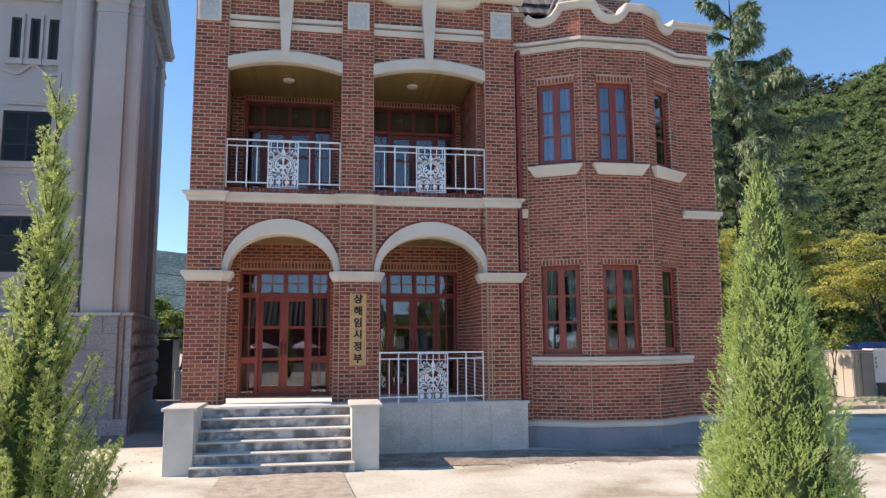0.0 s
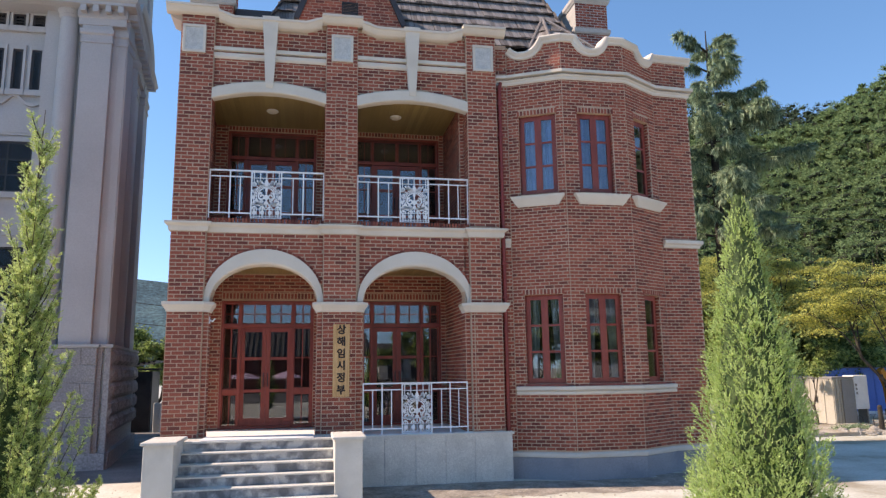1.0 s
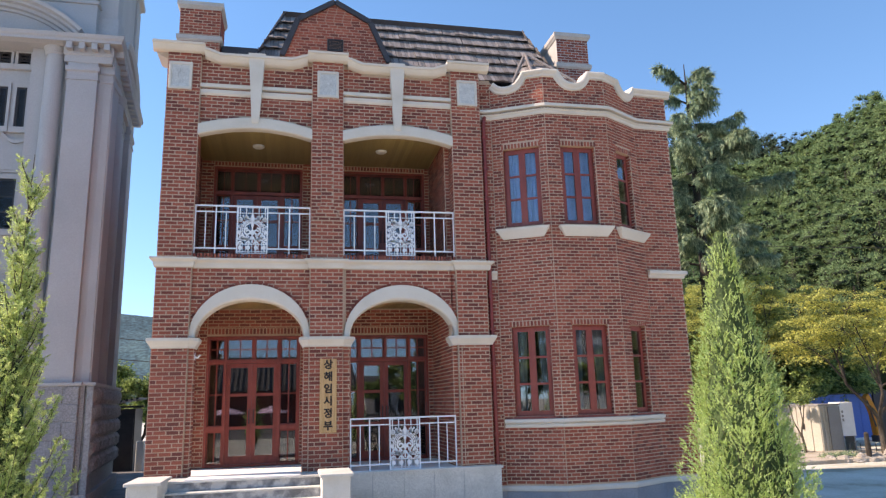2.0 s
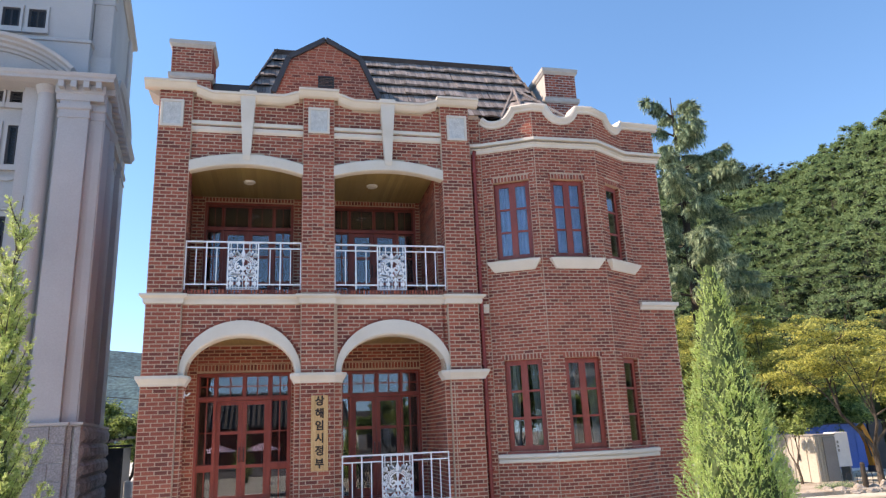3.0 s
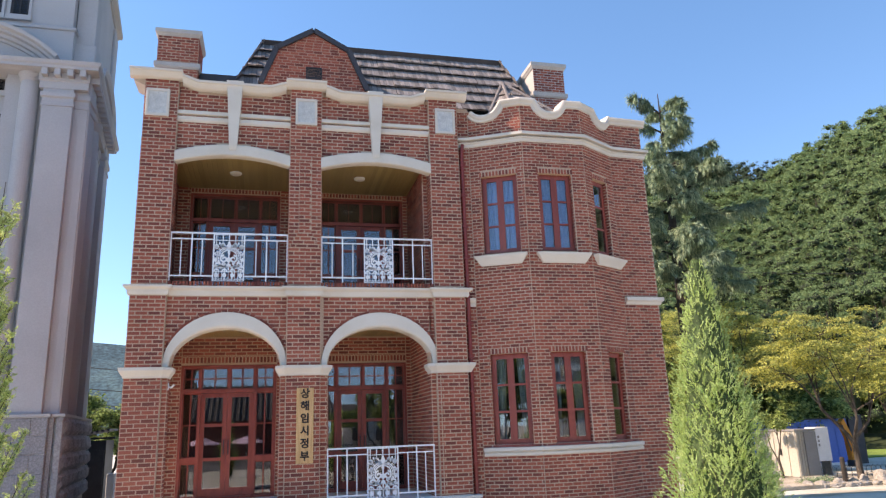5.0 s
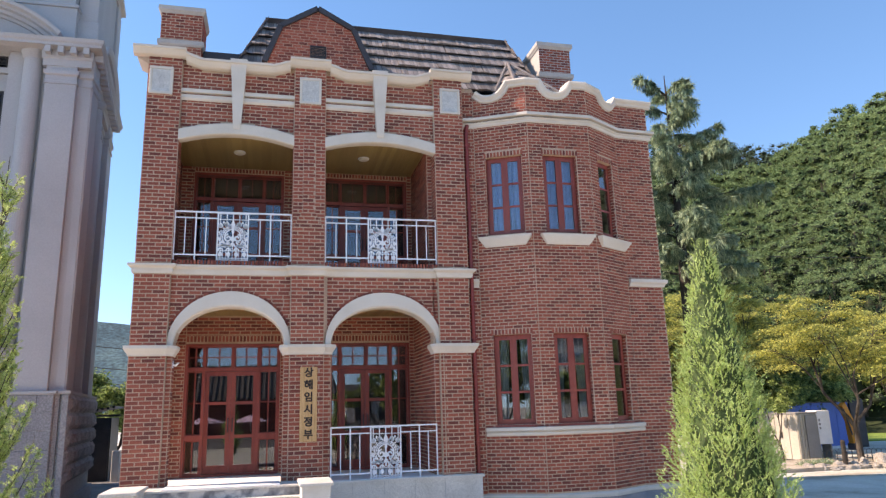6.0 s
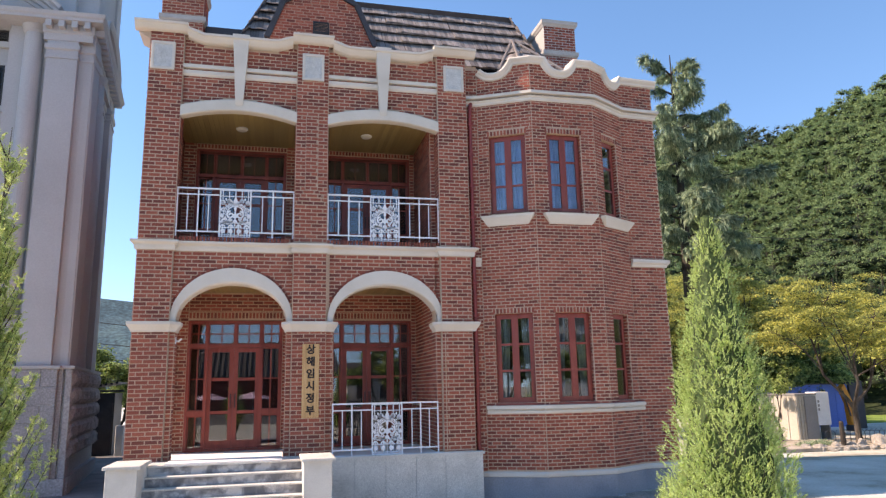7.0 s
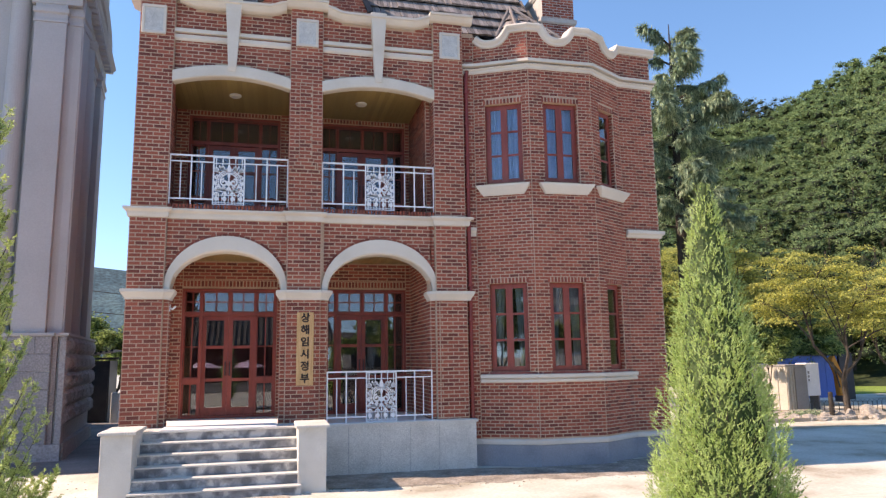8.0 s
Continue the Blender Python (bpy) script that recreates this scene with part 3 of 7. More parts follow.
cop_profile = [(-0.34, -0.03), (-0.34, 0.0), (0.20, 0.0), (0.20, -0.05), (0.165, -0.065), (0.13, -0.12), (0.09, -0.165), (0.03, -0.19), (-0.05, -0.19), (-0.05, -0.03)]
g = Geo()
for k, (a, b) in enumerate(HIGHS):
    ribbon(g, lambda s, d: (s, -d - 0.012), [(a - 0.02 * (k > 0), 10.57), (b + 0.02, 10.57)], cop_profile)
    if k < 2:
        n = 80
        run = [b + 0.015 + (HIGHS[k + 1][0] - b - 0.03) * i / n for i in range(n + 1)]
        ribbon(g, lambda s, d: (s, -d + 0.045), [(x, coping_line(x)) for x in run], cop_profile)
part("coping", g, stucco, house, "curving ivory parapet coping")
g = Geo()
ends = [(-0.32, -0.2, 10.57), (-0.32, -0.2, 10.51), (-0.24, -0.15, 10.47), (-0.10, -0.07, 10.40), (-0.05, -0.03, 10.38), (0.05, -0.03, 10.38), (0.05, -0.2, 10.57)]
g.strip([[(x, 0.345, z) for x, y, z in ends], [(x, 1.0, z) for x, y, z in ends]])
part("coping_return", g, stucco, house, "end of the coping round the corner")
for x in (0.035, 3.325, 6.685):
    z0, z1, w = 9.485, 10.145, 0.50
    g = Geo()
    for p in ((x, z0, x + w, z0 + 0.06), (x, z1 - 0.06, x + w, z1), (x, z0 + 0.06, x + 0.06, z1 - 0.06), (x + w - 0.06, z0 + 0.06, x + w, z1 - 0.06)):
        g.chamfer_box(p[0], -0.055, p[1], p[2], 0.05, p[3], 0.008)
    plaque = part("plaque", g, stucco, house, "framed pale carved plaque")
    part("panel", Geo().box(x + 0.06, -0.028, z0 + 0.06, x + w - 0.06, 0.03, z1 - 0.06), plaque_mat, plaque, "weathered carved relief")
    for i in range(9):
        t = 2 * math.pi * i / 9
        cx, cz = x + w / 2 + 0.09 * math.cos(t), (z0 + z1) / 2 + 0.14 * math.sin(t)
        part("petal", Geo().tube([(cx + 0.036 * math.cos(t + 0.7 * j), -0.03, cz + 0.05 * math.sin(t + 0.7 * j)) for j in range(8)], 0.011, 5), plaque_mat, plaque)

# porch and balcony interior
DOORS = [(0.81, 3.04), (4.06, 6.29)]
back = Run([(0.0, BACK), (6.6, BACK)])
for z0, z1, zt in ((FLOOR - 0.1, 4.17, 4.95), (5.5, 8.55, 8.75)):
    for p, q in ((0.3, DOORS[0][0]), (DOORS[0][1], DOORS[1][0]), (DOORS[1][1], 6.6)):
        wall_part("door_pier", back, [p, q], z0, zt, 0.25)
    for p, q in DOORS:
        wall_part("lintel_wall", back, [p, q], z1, zt, 0.25)
SIDE_Y, SIDE_TOP = (0.72, 2.30), 4.05                     # opening in the porch's end wall
inner = part("porch_side", Geo().box(0.25, 0.5, FLOOR - 0.1, 0.5, SIDE_Y[0], SIDE_TOP).box(0.25, SIDE_Y[1], FLOOR - 0.1, 0.5, BACK, SIDE_TOP).box(0.25, 0.5, SIDE_TOP, 0.5, BACK, 10.0), mortar, house, "mortar bed of the porch side")
part("porch_side", Geo().box(6.42, 0.46, FLOOR - 0.1, 6.7, BACK, 10.0), mortar, house, "mortar bed of the porch side")
g = Geo()
for z0, z1, zt, zs in ((FLOOR, 4.19, 4.84, 4.36), (5.62, 8.55, 8.7, 8.68)):
    for p, q in ((0.5, DOORS[0][0]), (DOORS[0][1], DOORS[1][0]), (DOORS[1][1], 6.42)):
        lay_bricks(g, (p, BACK), (q, BACK), z0, zt)
    for p, q in DOORS:
        lay_soldiers(g, (p, BACK), (q, BACK), z1 + 0.02, zs)
        if zt - zs > 0.1:
            lay_bricks(g, (p, BACK), (q, BACK), zs, zt)
    lay_bricks(g, (6.42, BACK), (6.42, 0.47), z0, zt)
    if z0 < 5:
        lay_bricks(g, (0.5, 0.5), (0.5, SIDE_Y[0]), z0, SIDE_TOP)
        lay_bricks(g, (0.5, SIDE_Y[1]), (0.5, BACK), z0, SIDE_TOP)
        lay_bricks(g, (0.5, 0.5), (0.5, BACK), SIDE_TOP, zt)
    else:
        lay_bricks(g, (0.5, 0.5), (0.5, BACK), z0, zt)
part("brickwork", g, brick_mat, inner, "red brick lining of the porch", "stuff")

g = Geo()
for zz in (4.84, 8.69):
    for i in range(54):
        x = 0.3 + 6.2 * i / 54
        g.box(x + 0.004, 0.22, zz, x + 6.2 / 54 - 0.004, BACK + 0.05, zz + 0.02)
    g.box(0.3, 0.22, zz + 0.012, 6.5, BACK + 0.05, zz + 0.05)
solo("ceiling", g, ceiling_wood, "varnished narrow-board balcony ceiling", "ceiling", kind="structure")
g = Geo().box(0.3, 0.1, 5.42, 6.5, BACK + 0.2, 5.6)
part("balcony_floor", g, plinth_mat, house, "grey balcony slab")
# floor coloured white to carry on the sunlit look of the landing
g = Geo().box(0.02, -0.02, 0.0, 7.2, BACK + 0.2, FLOOR)
part("porch_floor", g, sunlit_white, house, "stone porch floor, whitened as if sunlit")


def glazed(geo_frame, panes, o, w, n, u0, u1, z0, z1, cols, rows, bar, edge, depth=0.05):
    """Frame bars and panes of one glazed field in the plane through o along w."""
    def bx(g, a, b, c, d, back, front):
        v = []
        for dd in (back, front):
            for u, z in ((a, c), (b, c), (b, d), (a, d)):
                v.append((o[0] + w[0] * u + n[0] * dd, o[1] + w[1] * u + n[1] * dd, z))
        g.add(v, [(0, 3, 2, 1), (4, 5, 6, 7), (0, 1, 5, 4), (1, 2, 6, 5), (2, 3, 7, 6), (3, 0, 4, 7)])
    bx(geo_frame, u0, u0 + edge, z0, z1, -depth, 0)
    bx(geo_frame, u1 - edge, u1, z0, z1, -depth, 0)
    bx(geo_frame, u0 + edge, u1 - edge, z0, z0 + edge, -depth, 0)
    bx(geo_frame, u0 + edge, u1 - edge, z1 - edge, z1, -depth, 0)
    us = [u0 + edge + (u1 - u0 - 2 * edge) * c for c in cols]
    zs = [z0 + edge + (z1 - z0 - 2 * edge) * r for r in rows]
    for u in us:
        bx(geo_frame, u - bar / 2, u + bar / 2, z0 + edge, z1 - edge, -depth * 0.8, -0.006)
    for z in zs:
        bx(geo_frame, u0 + edge, u1 - edge, z - bar / 2, z + bar / 2, -depth * 0.7, -0.010)
    ue = [u0 + edge] + us + [u1 - edge]
    ze = [z0 + edge] + zs + [z1 - edge]
    for a, b in zip(ue, ue[1:]):
        for c, d in zip(ze, ze[1:]):
            p = Geo()
            k = rng.uniform(-0.0015, 0.0015)
            bx(p, a, b, c, d, -depth * 0.5 - 0.004 + k, -depth * 0.5 + k)
            panes.append(p)


def pane_parts(panes, parent, mat=glass):
    for p in panes:
        ob = part("pane", p, mat, parent)
        ob.visible_shadow = False


def door_set(x0, zb, zt, ztop):
    """A double door with sidelights and a glazed transom, in a red frame."""
    d = part("door", Geo(), red_wood, house, "red-brown glazed double door with sidelights and transom")
    fr, o, w, n = Geo(), (x0, BACK + 0.08), (1, 0), (0, -1)
    W = 2.23
    panes = []
    y1 = BACK + 0.2
    for a, b in ((0, 0.06), (W - 0.06, W)):
        fr.box(x0 + a, BACK - 0.015, zb, x0 + b, y1, ztop)
    fr.box(x0 + 0.06, BACK - 0.012, ztop - 0.06, x0 + W - 0.06, y1, ztop)
    fr.box(x0 + 0.06, BACK - 0.01, zt, x0 + W - 0.06, y1, zt + 0.085)
    fr.box(x0 + 0.06, BACK - 0.01, zb, x0 + W - 0.06, y1, zb + 0.05)
    for a in (0.42, 1.70):
        fr.box(x0 + a, BACK - 0.008, zb + 0.05, x0 + a + 0.055, y1, zt)
    for a in (0.42, 1.085, 1.70):
        if zb < 3:
            fr.box(x0 + a, BACK - 0.008, zt + 0.085, x0 + a + 0.06, y1, ztop - 0.06)
        else:
            fr.box(x0 + a + 0.01, BACK + 0.12, zt + 0.085, x0 + a + 0.05, y1, ztop - 0.06)
    for a, b in ((0.06, 0.42), (0.48, 1.085), (1.145, 1.70), (1.76, W - 0.06)):
        glazed(fr, panes, o if zb < 3 else (x0, BACK + 0.13), w, n, a, b, zt + 0.085, ztop - 0.06, (0.5,), (0.5,) if zb < 3 else (), 0.03 if zb < 3 else 0.010, 0.025 if zb < 3 else 0.014)
    H = zt - zb - 0.05
    for a, b in ((0.06, 0.42), (1.755, W - 0.06)):
        glazed(fr, panes, o, w, n, a, b, zb + 0.05 + H * 0.375, zt, (0.5,), (0.5,), 0.028, 0.025)
        fr.box(x0 + a, BACK + 0.005, zb + 0.05 + H * 0.325, x0 + b, y1, zb + 0.05 + H * 0.375)
        glazed(fr, panes, o, w, n, a, b, zb + 0.05, zb + 0.05 + H * 0.325, (0.5,), (), 0.028, 0.03)
    d.data = mesh_of("door", fr, red_wood)
    for k, (a, b) in enumerate(((0.475, 1.085), (1.09, 1.70))):
        lf, lp = Geo(), []
        oo = (x0, BACK + 0.055)
        glazed(lf, lp, oo, w, n, a, b, zb + 0.055, zt - 0.005, (), (0.34, 0.70), 0.07, 0.10, 0.05)
        lf.box(x0 + a + 0.1, BACK + 0.056, zb + 0.14, x0 + b - 0.1, BACK + 0.1, zb + 0.24)
        leaf = part("door_leaf", lf, red_wood, d, "glazed red-brown door leaf")
        hx = x0 + (b - 0.05 if k == 0 else a + 0.05)
        pane_parts(lp, d)
        hg = Geo().tube([(hx, BACK + 0.05, zb + 1.0), (hx, BACK + 0.0, zb + 1.02), (hx, BACK + 0.0, zb + 1.3), (hx, BACK + 0.05, zb + 1.32)], 0.014, 6)
        part("handle", hg, flashing, d, "dark pull handle")
    pane_parts(panes, d)
    return d


for x0, zb, zt, ztop in ((0.81, FLOOR + 0.01, 3.50, 4.16), (4.06, FLOOR + 0.01, 3.50, 4.16), (0.81, 5.61, 7.80, 8.54), (4.06, 5.61, 7.80, 8.54)):
    door_set(x0, zb, zt, ztop)

# ---- bay ----
BAY = [(7.58, 0.2), (8.76, -0.42), (10.36, -0.43), (11.43, 0.20), (12.42, 0.27)]
bay_plan = [(7.25, 0.26)] + BAY
bay = Run(BAY)
CUT = bay.cut


def bay_coping(s):
    """Centre line of the bay's scooped coping, top side."""
    c1, c2, c3 = CUT[1], CUT[2], CUT[3]
    scoops = ((0.42, 0.40, 0.34), (c1 + 0.76, 0.36, 0.33), (c2 + 0.90, 0.33, 0.27))
    base = 10.38 if s < c2 else 10.36
    z = base if s < c3 else 10.33
    for cc, r, h in scoops:
        t = abs(s - cc) / r
        if t < 1:
            z = min(z, base - h * (1 - t ** 2.6))
    return z


WINS = [(0, 0.26, 1.15), (1, 0.35, 1.23), (2, 0.31, 0.95)]
WLOW, WHIGH = (2.07, 4.09), (6.47, 8.43)


def bay_solid(facet):
    def ok(u, z):
        for f, a, b in WINS:
            if f == facet and a - 0.0 < u < b and (WLOW[0] - 0.06 < z < WLOW[1] + 0.14 or WHIGH[0] - 0.06 < z < WHIGH[1] + 0.14):
                return False
        return z < bay_coping(CUT[facet] + u) - 0.16
    return ok


for i in range(4):
    f = Run([BAY[i], BAY[i + 1]])
    spans = [(a, b) for k, a, b in WINS if k == i]
    if spans:
        a, b = spans[0]
        for p, q in ((0, a), (b, f.length)):
            wall_part("bay_pier", f, [p, q], 0.5, 9.3, 0.3)
        for z0, z1 in ((0.5, WLOW[0]), (WLOW[1], WHIGH[0]), (WHIGH[1], 9.3)):
            wall_part("bay_panel", f, [a, b], z0, z1, 0.3)
    else:
        wall_part("bay_pier", f, [0, f.length], 0.5, 9.3, 0.3)
    bay_wall = wall_part("bay_parapet", f, stations(0, f.length, 0.05), 9.3, lambda s, i=i: bay_coping(CUT[i] + s) - 0.12, 0.25)
wall_part("return_wall", Run([(7.25, 0.24), (7.58, 0.2)]), [0, 0.33], 0.0, 10.3, 0.3)
wall_part("side_wall", Run([(12.42, 0.27), (12.42, 6.0)]), [0, 5.73], 0.0, 10.2, 0.3)
# left part behind y=6 is unseen, added to darken the stone building's side
wall_part("side_wall", Run([(4.6, 6.0), (4.6, 11.0)]), [0, 5.0], 0.0, 10.2, 0.3)
end_run = Run([(0.0, 11.0), (0.0, 0.5)])
wall_part("side_wall", end_run, [0, 11.0 - SIDE_Y[1]], 0.0, 10.3, 0.25)
wall_part("side_wall", end_run, [11.0 - SIDE_Y[1], 11.0 - SIDE_Y[0]], SIDE_TOP, 10.3, 0.25)
wall_part("side_wall", end_run, [11.0 - SIDE_Y[1], 11.0 - SIDE_Y[0]], 0.0, FLOOR, 0.25)
wall_part("side_wall", end_run, [11.0 - SIDE_Y[0], 10.5], 0.0, 10.3, 0.25)
wall_part("rear_wall", Run([(12.42, 6.0), (4.6, 6.0)]), [0, 7.82], 0.0, 10.2, 0.3)
wall_part("rear_wall", Run([(4.6, 11.0), (0.0, 11.0)]), [0, 4.6], 0.0, 10.2, 0.3)
g = Geo()
for i in range(4):
    lay_bricks(g, BAY[i], BAY[i + 1], 0.6, 10.36, bay_solid(i), shift=i, size=SMALL)
    for k, a, b in WINS:
        if k == i:
            f = Run([BAY[i], BAY[i + 1]])
            for zb, zt in (WLOW, WHIGH):
                lay_soldiers(g, f.at(a - 0.05), f.at(b + 0.05), zt - 0.005, zt + 0.125, 0.085, 0.010)
                for s, flip in ((a, 1), (b, -1)):
                    p, q = f.at(s, 0), f.at(s, -0.13)
                    lay_bricks(g, *((p, q) if flip == 1 else (q, p)), zb, zt, size=SMALL)
lay_bricks(g, (7.26, 0.23), (7.58, 0.2), 0.1, 10.2)
lay_bricks(g, (12.42, 0.27), (12.42, 6.0), 0.6, 10.2)
lay_bricks(g, (12.42, 6.0), (4.6, 6.0), 0.0, 10.2)
lay_bricks(g, (4.6, 6.0), (4.6, 11.0), 0.0, 10.2)
lay_bricks(g, (4.6, 11.0), (0.0, 11.0), 0.0, 10.2)
lay_bricks(g, (0.0, 11.0), (0.0, 0.5), 0.0, 10.3, lambda u, z: not (11.0 - SIDE_Y[1] < u < 11.0 - SIDE_Y[0] and FLOOR < z < SIDE_TOP))
for z0, z1 in ((FLOOR, 4.9), (5.62, 8.7)):
    lay_bricks(g, (6.42, 0.46), (6.53, 0.46), z0, z1)
part("brickwork", g, brick_mat, bay_wall, "running-bond red brick of the bay", "stuff")

# bay mouldings
corn = [(-0.02, 9.23), (0.03, 9.23), (0.05, 9.255), (0.05, 9.305), (0.085, 9.33), (0.085, 9.35), (0.005, 9.355), (0.005, 9.39), (0.13, 9.40), (0.13, 9.47), (-0.02, 9.47)]
part("bay_cornice", moulding(Geo(), bay_plan + [(12.42, 1.2)], corn), stucco, house, "ivory stucco cornice round the bay")
prof = [(-0.30, -0.03), (-0.30, 0.0), (0.10, 0.0), (0.12, -0.04), (0.10, -0.08), (0.06, -0.12), (0.05, -0.17), (0.0, -0.19), (-0.06, -0.17), (-0.06, -0.03)]
ss = sorted(set([i * 0.03 for i in range(5, int(bay.length / 0.03) + 1)] + [0.13] + CUT[1:4] + [bay.length + 0.13]))
line = [(s, bay_coping(s)) for s in ss if s > 0.12]
g = Geo()
secs = []
for i, (s, z) in enumerate(line):
    a, b = line[max(0, i - 1)], line[min(len(line) - 1, i + 1)]
    wv = Vector((b[0] - a[0], b[1] - a[1])).normalized()
    secs.append([(*bay.at(s - wv.y * h, d), z + wv.x * h) for d, h in prof])
g.strip(secs)
part("bay_coping", g, stucco, house, "scooped ivory coping over the bay")
sill_plan = [bay.at(0.03), BAY[1], BAY[2], bay.at(CUT[3] - 0.02), (11.53, 0.205)]
part("long_sill", moulding(Geo(), sill_plan, [(-0.02, 1.82), (0.03, 1.82), (0.055, 1.845), (0.055, 1.895), (0.02, 1.90), (0.02, 1.925), (0.09, 1.935), (0.09, 2.005), (-0.02, 2.02)]), stucco, house, "long ivory sill under the lower windows")
part("plinth_moulding", moulding(Geo(), bay_plan + [(12.42, 1.2)], [(-0.02, 0.47), (0.05, 0.47), (0.06, 0.49), (0.06, 0.55), (0.035, 0.575), (-0.02, 0.59)]), stucco, house, "pale moulding over the plinth")
part("plinth", moulding(Geo(), bay_plan + [(12.42, 4.0)], [(0.03, -0.05), (0.03, 0.47), (-0.3, 0.47), (-0.3, -0.05)]), plinth_mat, house, "grey rendered plinth")
part("mid_band", moulding(Geo(), [bay.at(CUT[3] + 0.03), (12.42, 0.27), (12.42, 1.5)], [(-0.02, 5.30), (0.04, 5.30), (0.06, 5.36), (0.11, 5.40), (0.11, 5.48), (-0.02, 5.50)]), stucco, house, "short ivory string course at the corner")
part("mid_band", moulding(Geo(), [(7.25, 0.24), (7.56, 0.2)], [(-0.02, 5.22), (0.03, 5.22), (0.05, 5.30), (0.10, 5.36), (0.10, 5.42), (-0.02, 5.42)]), stucco, house, "short ivory string course beside the pipe")

for i, a, b in WINS:
    f = Run([BAY[i], BAY[i + 1]])
    w = Vector((BAY[i + 1][0] - BAY[i][0], BAY[i + 1][1] - BAY[i][1])).normalized()
    n = (w.y, -w.x)
    for zi, (zb, zt) in enumerate((WLOW, WHIGH)):
        win = part("window", Geo(), red_wood, house, "red-brown timber casement window, two leaves of three panes" if i < 2 else "narrow red-brown timber casement window of three panes")
        fr, panes = Geo(), []
        o = f.at(0, -0.12)
        mid = (a + b) / 2
        glazed(fr, [], o, w, n, a - 0.02, b + 0.02, zb - 0.02, zt + 0.02, (), (), 0.03, 0.06, 0.10)
        win.data = mesh_of("window", fr, red_wood)
        for c, d in ((a + 0.04, mid), (mid, b - 0.04)) if i < 2 else ((a + 0.04, b - 0.04),):
            sg, sp = Geo(), []
            o2 = f.at(0, -0.105)
            glazed(sg, sp, o2, w, n, c, d, zb + 0.04, zt - 0.04, (), (0.335, 0.67), 0.05, 0.078, 0.05)
            part("sash", sg, red_wood, win)
            pane_parts(sp, win)
            # curtain behind the sash
            if i < 2:
                cg = Geo()
                secs = []
                full = zi == 1
                for j in range(25):
                    u = c + (d - c) * j / 24
                    sway = 0.045 * math.sin(j * 1.3 + i) + 0.02 * math.sin(j * 3.1)
                    top, bot = zt - 0.02, zb + 0.03
                    if full:
                        ut, ub = u, u
                    else:
                        edge = c - 0.02 if c == a + 0.04 else d + 0.02
                        ut, ub = edge + (u - edge) * 0.72, edge + (u - edge) * 0.5
                    p, q = f.at(ut, -0.26 + sway), f.at(ub, -0.26 + sway * 1.2)
                    secs.append(((*q, bot), (*p, top)))
                for s0, s1 in zip(secs, secs[1:]):
                    cg.add([s0[0], s1[0], s1[1], s0[1]], [(0, 1, 2, 3)])
                part("curtain", cg, curtain_mat if full else teal_curtain, win, "blue gathered curtain behind the glass")
        if zi == 1:
            secs = []
            lo, hi = max(0.0, a - 0.29) + 0.0, b + 0.3
            if i == 0:
                lo, hi = 0.03, 1.30
            if i == 1:
                lo, hi = 0.17, 1.54
            if i == 2:
                lo, hi = 0.05, 1.33
            sl = Geo()
            v = []
            for (u0, u1, z, d) in ((lo + 0.15, hi - 0.15, 6.17, 0.05), (lo + 0.02, hi - 0.02, 6.36, 0.15), (lo, hi, 6.41, 0.16)):
                for u, dd in ((u0, d), (u1, d), (u1, -0.1), (u0, -0.1)):
                    p = (BAY[i][0] + w.x * u + n[0] * dd, BAY[i][1] + w.y * u + n[1] * dd)
                    v.append((*p, z))
            sl.add(v, [(3, 2, 1, 0), (8, 9, 10, 11)] + [(r + k, r + (k + 1) % 4, r + 4 + (k + 1) % 4, r + 4 + k) for r in (0, 4) for k in range(4)])
            part("window_sill", sl, stucco, win, "thick tapering ivory sill")
            part("sill_ledge", wall(Geo(), f, [a - 0.02, b + 0.02], 6.40, 6.47, 0.2, -0.01), red_wood, win)
        else:
            part("sill_ledge", wall(Geo(), f, [a - 0.03, b + 0.03], 2.0, 2.065, 0.2, 0.02), red_wood, win, "dark red sloping sill board")

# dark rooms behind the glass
# plain shell behind the glass, coloured near black for unlit rooms
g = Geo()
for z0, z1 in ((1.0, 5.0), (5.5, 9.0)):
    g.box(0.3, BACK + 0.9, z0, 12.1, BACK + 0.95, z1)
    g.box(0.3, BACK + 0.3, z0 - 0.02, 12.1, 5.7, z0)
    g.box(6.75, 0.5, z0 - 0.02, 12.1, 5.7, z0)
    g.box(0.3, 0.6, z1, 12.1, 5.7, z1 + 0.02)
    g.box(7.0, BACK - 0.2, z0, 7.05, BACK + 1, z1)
part("room_shell", g, dark_room, house, "room shell, near-black colour standing for unlit rooms")

# ---- roof ----
roof = part("roof", Geo(), flashing, house, "dark roof deck")
EAVE = [(1.75, 0.62, 10.45), (9.75, 0.62, 10.45)]
RID = [(2.53, 2.0, 12.70), (9.12, 2.0, 12.70)]
g = Geo()
g.add([EAVE[0], EAVE[1], RID[1], RID[0], (1.75, 5.4, 10.45), (9.75, 5.4, 10.45), (2.53, 4.2, 12.70), (9.12, 4.2, 12.70)],
      [(0, 1, 2, 3), (4, 0, 3, 6), (1, 5, 7, 2), (3, 2, 7, 6), (5, 4, 6, 7)])
g.box(1.0, 1.25, 10.2, 2.45, 1.6, 11.28)
g.box(0.2, 0.55, 9.9, 12.2, 5.8, 10.0)
g.box(0.2, 5.8, 9.9, 4.4, 10.8, 10.0)
roof.data = mesh_of("roof", g, flashing)
tile_list = []
NR = 6
